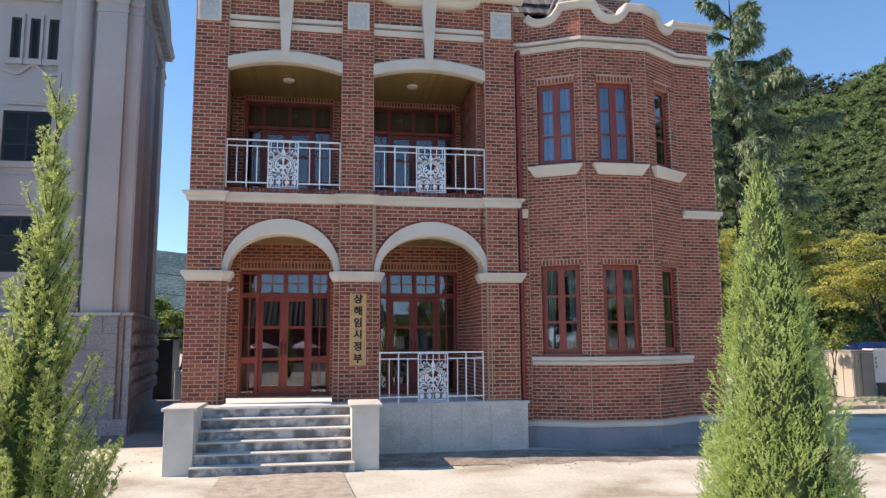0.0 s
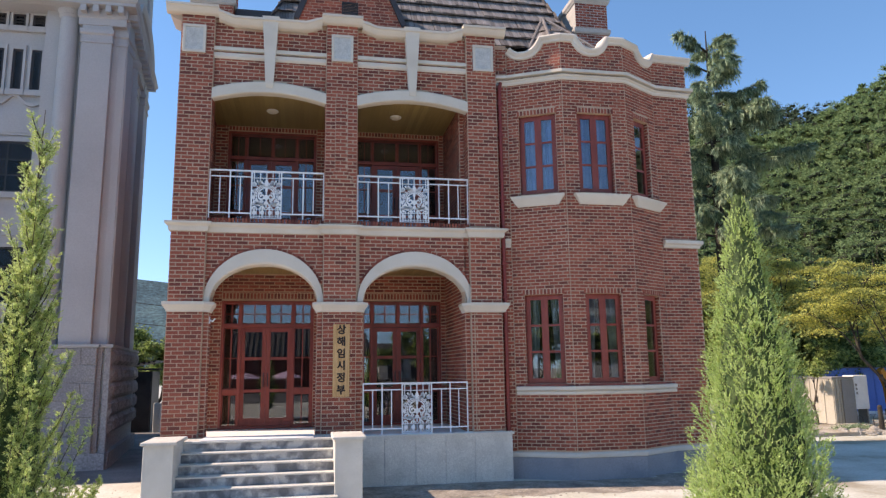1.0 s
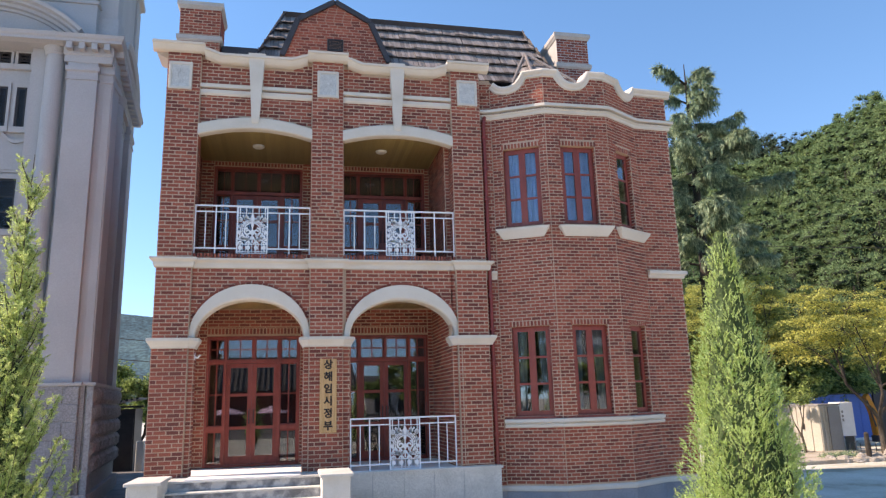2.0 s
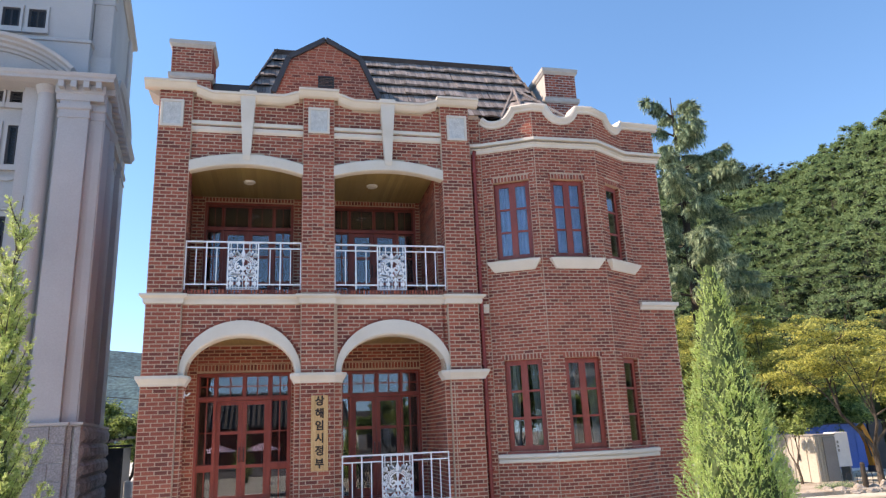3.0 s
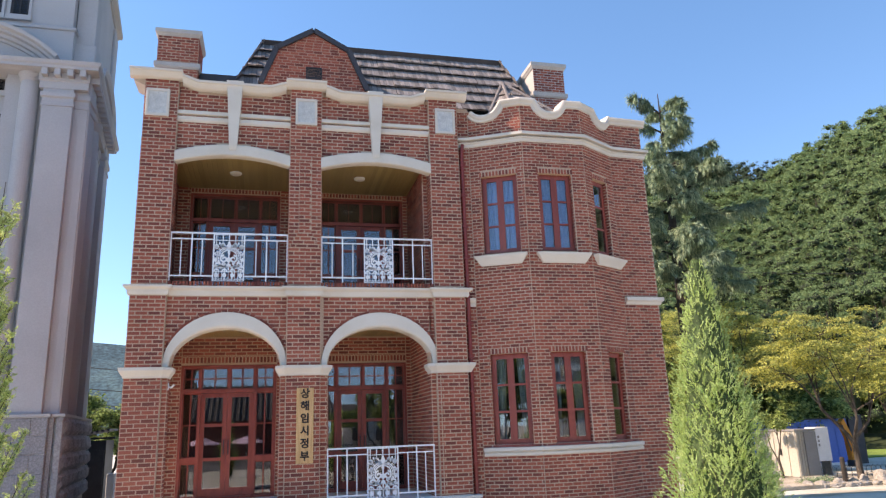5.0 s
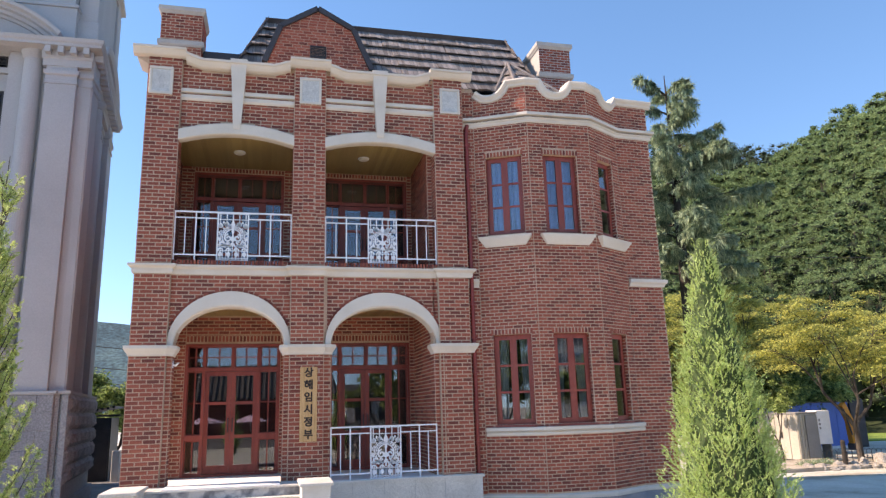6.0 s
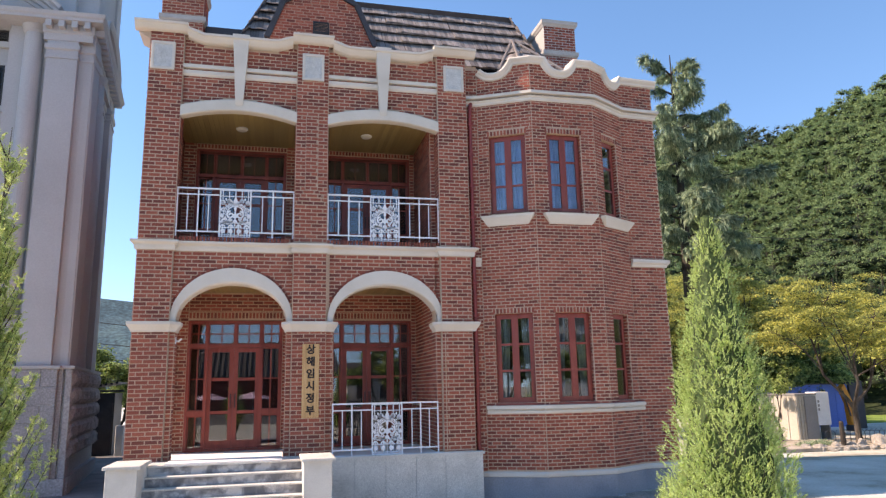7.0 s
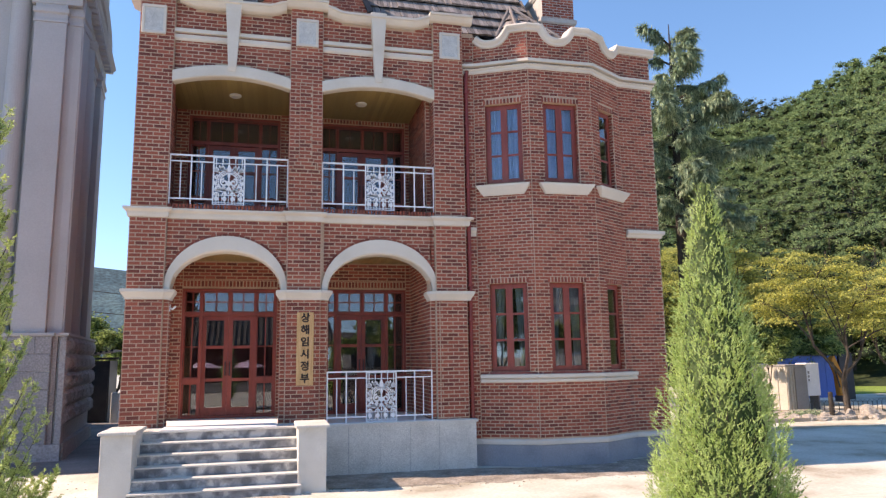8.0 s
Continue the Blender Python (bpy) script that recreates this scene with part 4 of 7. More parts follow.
for r in range(NR):
    t0 = r / NR
    y0, z0 = 0.62 + 1.38 * t0, 10.45 + 2.25 * t0
    x0, x1 = 1.75 + 0.78 * t0, 9.75 - 0.63 * t0
    ny, nz = -0.85, 0.52
    x = x0
    while x < x1 - 0.04:
        group = min(rng.choice((0.34, 0.42, 0.5)), x1 - x)
        lift = 0.085 + rng.uniform(-0.015, 0.02)
        drop = rng.uniform(-0.035, 0.02)
        g2 = Geo()
        u = x
        while u < x + group - 0.03:
            wd = min(rng.choice((0.07, 0.10, 0.13)), x + group - u)
            l2 = lift + rng.uniform(-0.012, 0.012)
            d, zz = 1.38 / NR * 1.08, 2.25 / NR * 1.08
            fy, fz = y0 + drop * 0.52 + ny * l2, z0 + drop * 0.85 + nz * l2
            a, b = u + 0.005, u + wd - 0.005
            g2.add([(a, fy, fz), (b, fy, fz), (b, y0 + d, z0 + zz), (a, y0 + d, z0 + zz), (a, y0 + ny * 0.045, z0 + nz * 0.045), (b, y0 + ny * 0.045, z0 + nz * 0.045)],
                   [(0, 1, 2, 3), (4, 5, 1, 0), (4, 0, 3), (5, 2, 1)])
            u += wd
        tile_list.append(((x, y0, z0), g2))
        x += group
for sx, (ex, rx) in ((-1, (1.75, 2.53)), (1, (9.75, 9.12))):
    for r in range(NR):
        t0 = r / NR
        y = 0.62 + 1.38 * t0
        while y < 3.4:
            xx, zz = ex + (rx - ex) * t0, 10.45 + 2.25 * t0
            dx = (rx - ex) / NR * 1.1
            g2 = Geo().add([(xx + sx * 0.09, y, zz + 0.02), (xx + sx * 0.09, y + 0.19, zz + 0.02), (xx + dx, y + 0.19, zz + 0.40), (xx + dx, y, zz + 0.40), (xx, y, zz), (xx, y + 0.19, zz)], [(0, 1, 2, 3), (4, 5, 1, 0)])
            tile_list.append(((xx, y, zz), g2))
            y += 0.2
keep = 0
rest = Geo()
for (x, y, z), g2 in tile_list:
    if 4.6 < x < 9.9 and z > 10.6 and keep < 280 and y < 1.8:
        part("roof_tile", g2, roof_tile, roof)
        keep += 1
    else:
        rest.add(g2.v, g2.f)
part("tiling", rest, roof_tile, roof, "weathered grey shingle tiles", "stuff")
g = Geo()
g.strip([[(x, 1.93, 12.62), (x, 1.86, 12.74), (x, 2.1, 12.84), (x, 2.5, 12.82), (x, 2.3, 12.6)] for x in (2.45, 9.2)])
part("ridge_cap", g, flashing, roof, "dark metal ridge flashing")
for a, b in (((1.72, 0.60, 10.45), (2.5, 1.95, 12.75)), ((9.78, 0.60, 10.45), (9.15, 1.95, 12.75))):
    part("hip_cap", Geo().tube([a, b], 0.045, 6), flashing, roof, "metal hip flashing")
# gabled dormer wall
GY = 0.5
prof = [(2.38, 10.2), (2.50, 10.74), (2.86, 11.72), (3.75, 12.28), (4.62, 11.80), (5.08, 10.74), (5.18, 10.2)]
gable = part("gable", Geo().prism_xz(prof, GY, GY + 0.25), red_mortar, house, "brick gable with clipped slopes")


def in_gable(u, z):
    x = 2.38 + u
    def edge(pts):
        for (xa, za), (xb, zb) in zip(pts, pts[1:]):
            if za <= z <= zb:
                return xa + (xb - xa) * (z - za) / (zb - za)
        return 3.75
    if 3.57 < x < 3.96 and 10.96 < z < 11.26:
        return False
    return edge(prof[:4]) + 0.03 < x < edge(prof[:2:-1]) - 0.03


g = Geo()
lay_bricks(g, (2.38, GY), (5.18, GY), 10.3, 12.26, in_gable, size=SMALL)
part("brickwork", g, brick_mat, gable, "red brick of the gable", "stuff")
for a, b in zip(prof[1:-1], prof[2:-1]):
    nx, nz = -(b[1] - a[1]), b[0] - a[0]
    ln = math.hypot(nx, nz)
    nx, nz = nx / ln * 0.09, nz / ln * 0.09
    part("barge_board", Geo().prism_xz([(a[0] - nx * 0.6, a[1] - nz * 0.6), (b[0] - nx * 0.6, b[1] - nz * 0.6), (b[0] + nx * 0.8, b[1] + nz * 0.8), (a[0] + nx * 0.8, a[1] + nz * 0.8)], GY - 0.07, GY + 1.6), flashing, gable, "dark metal verge")
vent = part("vent", Geo().box(3.57, GY - 0.03, 10.95, 3.96, GY + 0.05, 10.99).box(3.57, GY - 0.03, 11.23, 3.96, GY + 0.05, 11.27).box(3.57, GY - 0.03, 10.99, 3.60, GY + 0.05, 11.23).box(3.93, GY - 0.03, 10.99, 3.96, GY + 0.05, 11.23), dark_frame, gable, "small dark louvred vent")
for i in range(6):
    z = 11.0 + 0.038 * i
    part("slat", Geo().hexa([(3.60, GY - 0.02), (3.93, GY - 0.02), (3.93, GY + 0.03), (3.60, GY + 0.03)], z, z + 0.02), dark_frame, vent)
# little hipped roof over the bay
apex = (8.86, 1.0, 11.53)
foot = [(8.12, 0.45), (8.75, -0.12), (10.2, -0.12), (11.1, 0.5)]
for a, b in zip(foot, foot[1:]):
    g = Geo()
    for i in range(7):
        for j in range(6):
            u0, u1, t0, t1 = i / 7 + 0.006, (i + 1) / 7 - 0.006, j / 6, (j + 1) / 6 * 0.995
            pt = []
            for u, t, l in ((u0, t0, 0.035), (u1, t0, 0.035), (u1, t1, 0.0), (u0, t1, 0.0)):
                bx, by = a[0] + (b[0] - a[0]) * u, a[1] + (b[1] - a[1]) * u
                pt.append((bx + (apex[0] - bx) * t, by + (apex[1] - by) * t - l * 0.6, 10.0 + (apex[2] - 10.0) * t + l))
            g.add(pt, [(0, 1, 2, 3)])
    part("bay_roof", g, roof_tile, roof, "grey tiles of the bay roof")
for f0 in foot:
    part("hip_cap", Geo().tube([(*f0, 10.05), (apex[0], apex[1] - 0.02, apex[2] + 0.03)], 0.04, 6), roof_tile, roof)
for x0, x1, y0, y1, zb in ((-0.01, 1.0, 1.0, 2.0, 9.9), (9.77, 10.74, 1.0, 2.2, 9.9)):
    ch = part("chimney", Geo().box(x0 + 0.03, y0 + 0.03, zb, x1 - 0.03, y1 - 0.03, 12.16), cap_stone if x0 > 8 else mortar, house, "square brick chimney with pale cap")
    g = Geo()
    for a, b in (((x0 + 0.03, y0 + 0.03), (x1 - 0.03, y0 + 0.03)), ((x1 - 0.03, y0 + 0.03), (x1 - 0.03, y1 - 0.03)), ((x0 + 0.03, y1 - 0.03), (x0 + 0.03, y0 + 0.03))):
        if x0 < 5 or a[0] == b[0] and a[0] > 10 or a[1] == b[1]:
            lay_bricks(g, a, b, 10.2, 12.15, size=SMALL)
    part("brickwork", g, brick_mat, ch, "red chimney brick", "stuff")
    ring = [(x0 + 0.03, y1), (x0 + 0.03, y0 + 0.03), (x1 - 0.03, y0 + 0.03), (x1 - 0.03, y1)]
    part("cap", moulding(Geo(), ring, [(-0.03, 12.10), (0.02, 12.10), (0.04, 12.14), (0.07, 12.18), (0.07, 12.28), (-0.2, 12.30)]), cap_stone, ch, "pale chimney cap")
    part("cap_slab", Geo().box(x0 + 0.03, y0 + 0.05, 12.14, x1 - 0.03, y1, 12.285), cap_stone, ch)
    part("collar", moulding(Geo(), ring, [(-0.02, 11.23), (0.03, 11.23), (0.06, 11.28), (0.06, 11.38), (-0.02, 11.39)]), cap_stone, ch, "pale chimney collar")

# separate bricks of the two lower pillars
pieces = []
for (a, b) in PIL[:2]:
    lay_bricks(None, (a, 0), (b, 0), FLOOR, IMP0, pieces=pieces)
SHARED = {}
for o, w, n, u0, u1, z0, z1, proud in pieces:
    key = (round(u1 - u0, 2), round(z1 - z0, 2))
    if key not in SHARED:
        gg = Geo()
        brick_box(gg, (0, 0), (1, 0), (0, -1), -key[0] / 2, key[0] / 2, -key[1] / 2, key[1] / 2, 0.007)
        SHARED[key] = mesh_of("brick", gg, brick_single)
    ob = new("brick", SHARED[key])
    ob.parent = front
    ob.location = (o[0] + (u0 + u1) / 2, -proud + 0.007, (z0 + z1) / 2)


# ---- entrance steps and porch front ----
steps = thing("entrance_steps", "grey stone entrance steps between two granite pedestals", "steps")
LAND, RISE, RUN_ = 1.10, 0.187, 0.24
Y0 = -0.75
part("landing", Geo().box(0.55, Y0, 0.0, 3.50, 0.02, LAND - 0.035), step_stone, steps, "grey landing block")
part("tread_slab", Geo().chamfer_box(0.55, Y0 - 0.03, LAND - 0.035, 3.50, 0.0, LAND, 0.006), granite, steps)
for k in range(1, 6):
    z = LAND - RISE * k
    y = Y0 - RUN_ * k
    part("step", Geo().box(0.55, y, -0.05, 3.50, Y0, z - 0.03), step_stone, steps, "weathered grey riser")
    part("tread_slab", Geo().chamfer_box(0.55, y - 0.025, z - 0.03, 3.50, y + RUN_ + 0.02, z, 0.006), granite, steps, "pale stone tread")
for x0, x1 in ((0.06, 0.58), (3.44, 3.96)):
    ped = part("pedestal", Geo().chamfer_box(x0, -1.80, -0.08, x1, -0.70, 1.15, 0.008), granite, steps, "speckled granite pedestal")
    part("cap", Geo().chamfer_box(x0 - 0.045, -1.85, 1.15, x1 + 0.06, -0.66, 1.205, 0.01), granite, ped, "pale granite cap")
# thin white sheet painted bright in place of a patch of sun
solo("door_sill_slab", Geo().chamfer_box(0.87, -0.74, LAND + 0.003, 3.06, -0.01, LAND + 0.022, 0.004), sunlit_white, "thin white sheet on the landing, standing for its sunlit patch", "slab")

porch = thing("porch_base", "granite-faced porch base with a pale cap", "wall")
xs = [4.0, 4.55, 5.22, 5.88, 6.53, 7.38]
for a, b in zip(xs, xs[1:]):
    part("panel", Geo().chamfer_box(a + 0.003, -0.10, -0.05, b - 0.003, 0.1, 1.0, 0.004), granite, porch, "granite facing slab")
part("core", Geo().box(3.98, -0.085, -0.05, 7.37, 0.2, 1.0), plinth_mat, porch)
part("cap", Geo().chamfer_box(3.98, -0.13, 1.0, 7.42, 0.22, 1.055, 0.008), granite, porch, "pale granite cap")
part("side", Geo().box(7.3, 0.1, -0.05, 7.38, 0.3, 1.0), granite, porch)


# ---- railings ----
def flat_ring(g, cx, cz, r, wd, a0=0.0, a1=360.0, r_end=None, y0=-0.008, y1=0.008, n=20):
    """A flat curved bar in the x-z plane; r_end makes it a scroll."""
    wd = wd * 1.75
    secs = []
    for i in range(n + 1):
        t = radians(a0 + (a1 - a0) * i / n)
        rr = r + ((r_end - r) * i / n if r_end is not None else 0)
        c, s = math.cos(t), math.sin(t)
        secs.append([(cx + (rr - wd / 2) * c, y0, cz + (rr - wd / 2) * s), (cx + (rr + wd / 2) * c, y0, cz + (rr + wd / 2) * s),
                     (cx + (rr + wd / 2) * c, y1, cz + (rr + wd / 2) * s), (cx + (rr - wd / 2) * c, y1, cz + (rr - wd / 2) * s)])
    g.strip(secs)


def ornament(w, h):
    """The scrolled cast panel in the middle of a railing, in its own axes."""
    g = Geo()

    def bar(x0, z0, x1, z1, t=0.014):
        g.box(x0, -t / 2, z0, x1, t / 2, z1)

    def blob(x, z, rx, rz, n=10):
        g.prism_xz([(x + rx * math.cos(2 * math.pi * i / n), z + rz * math.sin(2 * math.pi * i / n)) for i in range(n)], -0.009, 0.009)

    for x in (-w / 2, w / 2 - 0.03):
        bar(x, 0, x + 0.03, h)
    for z in (0.04, h - 0.02, h - 0.15):
        bar(-w / 2 + 0.02, z, w / 2 - 0.02, z + 0.016)
    # top row of bars that end in drops
    for i in range(5):
        x = -w / 2 + w * (i + 0.5) / 5
        bar(x - 0.010, h - 0.15, x + 0.010, h - 0.02)
        if i != 2:
            low = h - (0.27 if i in (0, 4) else 0.23)
            bar(x - 0.008, low, x + 0.008, h - 0.15)
            flat_ring(g, x, low - 0.03, 0.034, 0.018, 60, 400, 0.012, n=16)
    # bottom row of four bulbs on stems
    for i in range(4):
        x = -w / 2 + w * (i + 0.5) / 4
        bar(x - 0.009, 0.0, x + 0.009, 0.29)
        blob(x, 0.135, 0.045, 0.05)
        flat_ring(g, x, 0.225, 0.045, 0.016, 180, 0, n=12)
    for i in range(9):
        x = -w / 2 + 0.03 + (w - 0.06) * (i + 0.5) / 9
        bar(x - 0.006, 0.02, x + 0.006, 0.20 + 0.05 * (i % 2))
    for z in (0.0, 0.205):
        bar(-w / 2 + 0.03, z, w / 2 - 0.03, z + 0.018)
    cz = h * 0.47
    # spear in the middle
    bar(-0.014, 0.24, 0.014, h - 0.16)
    blob(0, cz - 0.02, 0.05, 0.06)
    blob(0, cz + 0.15, 0.03, 0.05)
    g.prism_xz([(0, h - 0.13), (-0.045, h - 0.25), (-0.03, h - 0.31), (0, h - 0.34), (0.03, h - 0.31), (0.045, h - 0.25)], -0.010, 0.010)
    for s in (-1, 1):
        # volutes beside the spear
        flat_ring(g, s * 0.098, cz, 0.085, 0.020, 90, 90 - s * 470, 0.020, n=30)
        flat_ring(g, s * 0.06, cz - 0.13, 0.06, 0.022, 90 - s * 90, 90 - s * 300, 0.03, n=16)
        # arch of pointed leaves
        for k in range(7):
            t = radians(90 - s * (14 + 15.5 * k))
            for rr, ln in ((0.215, 0.075), (0.285, 0.055)):
                if rr > 0.25 and k > 5:
                    continue
                ca, sa = math.cos(t), math.sin(t)
                x, z = rr * ca, cz + 0.02 + rr * sa
                if abs(x) + 0.03 > w / 2:
                    continue
                g.prism_xz([(x - sa * ln * 0.5, z + ca * ln * 0.5), (x + ca * 0.016, z + sa * 0.016), (x + sa * ln * 0.5, z - ca * ln * 0.5), (x - ca * 0.016, z - sa * 0.016)], -0.008, 0.008)
        flat_ring(g, 0, cz + 0.02, 0.25, 0.014, 90, 90 - s * 100, n=20)
        flat_ring(g, 0, cz + 0.02, 0.178, 0.014, 84, 90 - s * 80, n=16)
        for k in range(4):
            flat_ring(g, s * (0.075 + 0.07 * k), 0.315 + 0.012 * (k % 2), 0.026, 0.014, 200, 200 + s * 330, 0.010, n=12)
        # corner scrolls
        flat_ring(g, s * 0.235, cz - 0.12, 0.062, 0.022, 90, 90 + s * 430, 0.016, n=24)
        flat_ring(g, s * 0.155, cz - 0.17, 0.045, 0.02, 60, 60 - s * 400, 0.014, n=20)
        flat_ring(g, s * 0.265, h * 0.735, 0.045, 0.02, 270, 270 - s * 400, 0.014, n=20)
        flat_ring(g, s * 0.125, h * 0.765, 0.05, 0.02, 270, 270 + s * 380, 0.014, n=20)
        flat_ring(g, s * 0.27, cz + 0.12, 0.04, 0.016, 90, 90 + s * 380, 0.012, n=16)
        flat_ring(g, s * 0.285, cz - 0.03, 0.034, 0.016, 270, 270 - s * 380, 0.010, n=16)
        flat_ring(g, s * 0.05, cz + 0.24, 0.036, 0.016, 90, 90 - s * 380, 0.010, n=16)
        flat_ring(g, s * 0.10, cz - 0.10, 0.034, 0.016, 0, s * 380, 0.010, n=16)
        blob(s * 0.29, cz - 0.02, 0.02, 0.035)
        blob(s * 0.20, h * 0.80, 0.018, 0.03)
    return g


def railing(x0, x1, z0, z1, y, ox0, ox1, label):
    r = thing("railing", label, "railing", "white railings")
    h = z1 - z0
    part("top_rail", Geo().box(x0, y - 0.02, z1 - 0.032, x1, y + 0.02, z1), white_metal, r)
    for p, q in ((x0, ox0), (ox1, x1)):
        part("mid_rail", Geo().box(p, y - 0.012, z1 - 0.165, q, y + 0.012, z1 - 0.14), white_metal, r)
        part("bottom_rail", Geo().box(p, y - 0.012, z0 + 0.10, q, y + 0.012, z0 + 0.13), white_metal, r)
        n = 4
        for i in range(n):
            u = p + 0.015 + (q - p - 0.03) * (i + (0 if p == x0 else 1)) / n
            tall = i % 2 == 0 if p == x0 else i % 2 == 1
            wd = 0.014 if tall else 0.010
            part("post" if tall else "baluster", Geo().box(u - wd, y - wd * 0.8, z0 + (0.0 if tall else 0.13), u + wd, y + wd * 0.8, z1 - (0.032 if tall else 0.165)), white_metal, r)
    o = part("ornament", ornament(ox1 - ox0, h - 0.03), white_metal, r, "scrolled white cast panel")
    o.location = ((ox0 + ox1) / 2, y - 0.012, z0)
    return r


railing(0.72, 3.205, 5.74, 6.83, 0.08, 1.61, 2.28, "white metal balcony railing with a scrolled panel")
railing(3.94, 6.525, 5.74, 6.81, 0.08, 4.91, 5.59, "white metal balcony railing with a scrolled panel")
railing(4.09, 6.43, 1.058, 2.15, 0.08, 4.94, 5.62, "white metal porch railing standing on the granite base")

# ---- sign, lamps, pipes ----
board = thing("signboard", "vertical yellow wooden signboard with black Korean lettering", "sign")
part("board", Geo().chamfer_box(3.44, -0.045, 1.875, 3.80, -0.008, 3.42, 0.006), sign_wood, board, "yellow wooden board")
for i, ch in enumerate("상해임시정부"):
    cu = bpy.data.curves.new("letter", "FONT")
    cu.body, cu.align_x, cu.align_y = ch, "CENTER", "CENTER"
    cu.size, cu.extrude, cu.offset = 0.212, 0.003, 0.0034
    tmp = bpy.data.objects.new("letter", cu)
    scene.collection.objects.link(tmp)
    me = bpy.data.meshes.new_from_object(tmp.evaluated_get(bpy.context.evaluated_depsgraph_get()))
    bpy.data.objects.remove(tmp)
    bm = bmesh.new()
    for dx, dy, dz in ((-0.005, 0.0, 0.0), (0.005, 0.0, 0.0007), (0.0, -0.004, 0.0014), (0.0, 0.004, 0.0021)):
        k = len(bm.verts)
        bm.from_mesh(me)
        bm.verts.ensure_lookup_table()
        for v in bm.verts[k:]:
            v.co += Vector((dx, dy, dz))
    bm.to_mesh(me)
    bm.free()
    me.materials.clear()
    me.materials.append(ink)
    lt = new("letter", me)
    lt.parent = board
    lt.matrix_basis = pose(3.62, -0.0475, 3.29 - 0.256 * i, 90, 0, 0)

for x, y in ((1.96, 1.28), (4.97, 1.26)):
    lamp = thing("ceiling_lamp", "round white ceiling lamp on the balcony boards", "lamp", "balcony lamps")
    g = Geo()
    g.strip([[(x + r * math.cos(2 * math.pi * k / 24), y + r * math.sin(2 * math.pi * k / 24), z) for k in range(24)] for r, z in ((0.13, 8.69), (0.13, 8.658), (0.105, 8.64), (0.04, 8.635))])
    part("diffuser", g, lamp_white, lamp, "white plastic diffuser")
    part("rim", Geo().strip([[(x + r * math.cos(2 * math.pi * k / 24), y + r * math.sin(2 * math.pi * k / 24), z) for k in range(24)] for r, z in ((0.14, 8.69), (0.142, 8.67), (0.132, 8.668))]), white_metal, lamp)

pipe = thing("downpipe", "dark red drainpipe with clips beside the corner pillar", "pipe")
part("pipe", Geo().tube([(7.36, 0.12, 0.3), (7.36, 0.12, 9.0), (7.38, 0.14, 9.2), (7.42, 0.2, 9.3)], 0.05, 10), red_pipe, pipe)
for i in range(11):
    z = 0.9 + 0.78 * i
    part("clip", Geo().box(7.29, 0.055, z, 7.43, 0.2, z + 0.05), red_pipe, pipe)
conduit = thing("conduit", "thin pale conduit down the porch pillar", "pipe")
part("tube", Geo().tube([(6.60, -0.02, 1.1), (6.60, -0.02, 3.66)], 0.010, 6), mortar, conduit)
for i in range(5):
    part("clip", Geo().box(6.58, -0.034, 1.25 + 0.55 * i, 6.62, -0.004, 1.275 + 0.55 * i), mortar, conduit)
cam_box = thing("wall_bracket", "small white bracket below the impost", "bracket")
part("arm", Geo().tube([(0.835, 0.2, 3.52), (0.90, 0.16, 3.50), (0.96, 0.12, 3.55)], 0.022, 6), white_metal, cam_box)
part("plate", Geo().box(0.832, 0.15, 3.45, 0.845, 0.25, 3.6), white_metal, cam_box)

# ---- grey stone building ----
# darkened sheet, laid out to the edge of the stone building's shadow
solo("pavement", Geo().hexa([(-16.0, 2.1), (-0.3, 2.1), (-0.3, 30.0), (-16.0, 30.0)], -0.05, 0.012), passage_mat, "grey passage concrete, darkened for the shade between the buildings", "pavement", kind="structure")
annex = thing("stone_building", "tall grey moulded stone building with corner pilasters and a heavy cornice", "building")
AX, AY = -2.2, 4.5
g = Geo()
SIDE = radians(6.84)                                       # the side wall runs back slightly askew


def skew(g):
    """Turn geometry about the front corner into the line of the side wall."""
    c, s = math.cos(SIDE), math.sin(SIDE)
    g.v = [(-2.3 + (x + 2.3) * c - (y - 4.67) * s, 4.67 + (x + 2.3) * s + (y - 4.67) * c, z) for x, y, z in g.v]
    return g


g.box(-9.0, 5.05, 3.2, -2.75, 5.6, 12.9)
g.box(-9.0, 5.2, 0.0, -4.3, 14.0, 12.9)
part("body", g, annex_mat, annex, "plain grey stone wall")
part("side_wall", skew(Geo().box(-4.5, 5.0, 3.1, -2.95, 10.35, 12.9)), annex_mat, annex, "plain grey side wall")
# out of view; added to cast shade over the passage ground
part("wing", Geo().box(-16.0, 3.7, 0.0, -6.9, 16.0, 9.0), annex_mat, annex, "unseen block added to shade the passage")
sp = skew(Geo().box(-4.5, AY + 0.1, 0, AX - 0.06, 10.7, 3.12))
side_plinth = (sp.v, sp.f)
plinth = part("plinth", Geo().box(-9.0, AY - 0.116, 0, -2.50, AY + 1.0, 3.12).box(-2.5, AY + 0.004, 0, AX - 0.2, AY + 1.0, 3.118).add(*side_plinth), rock_face, annex, "coursed rock-faced plinth")


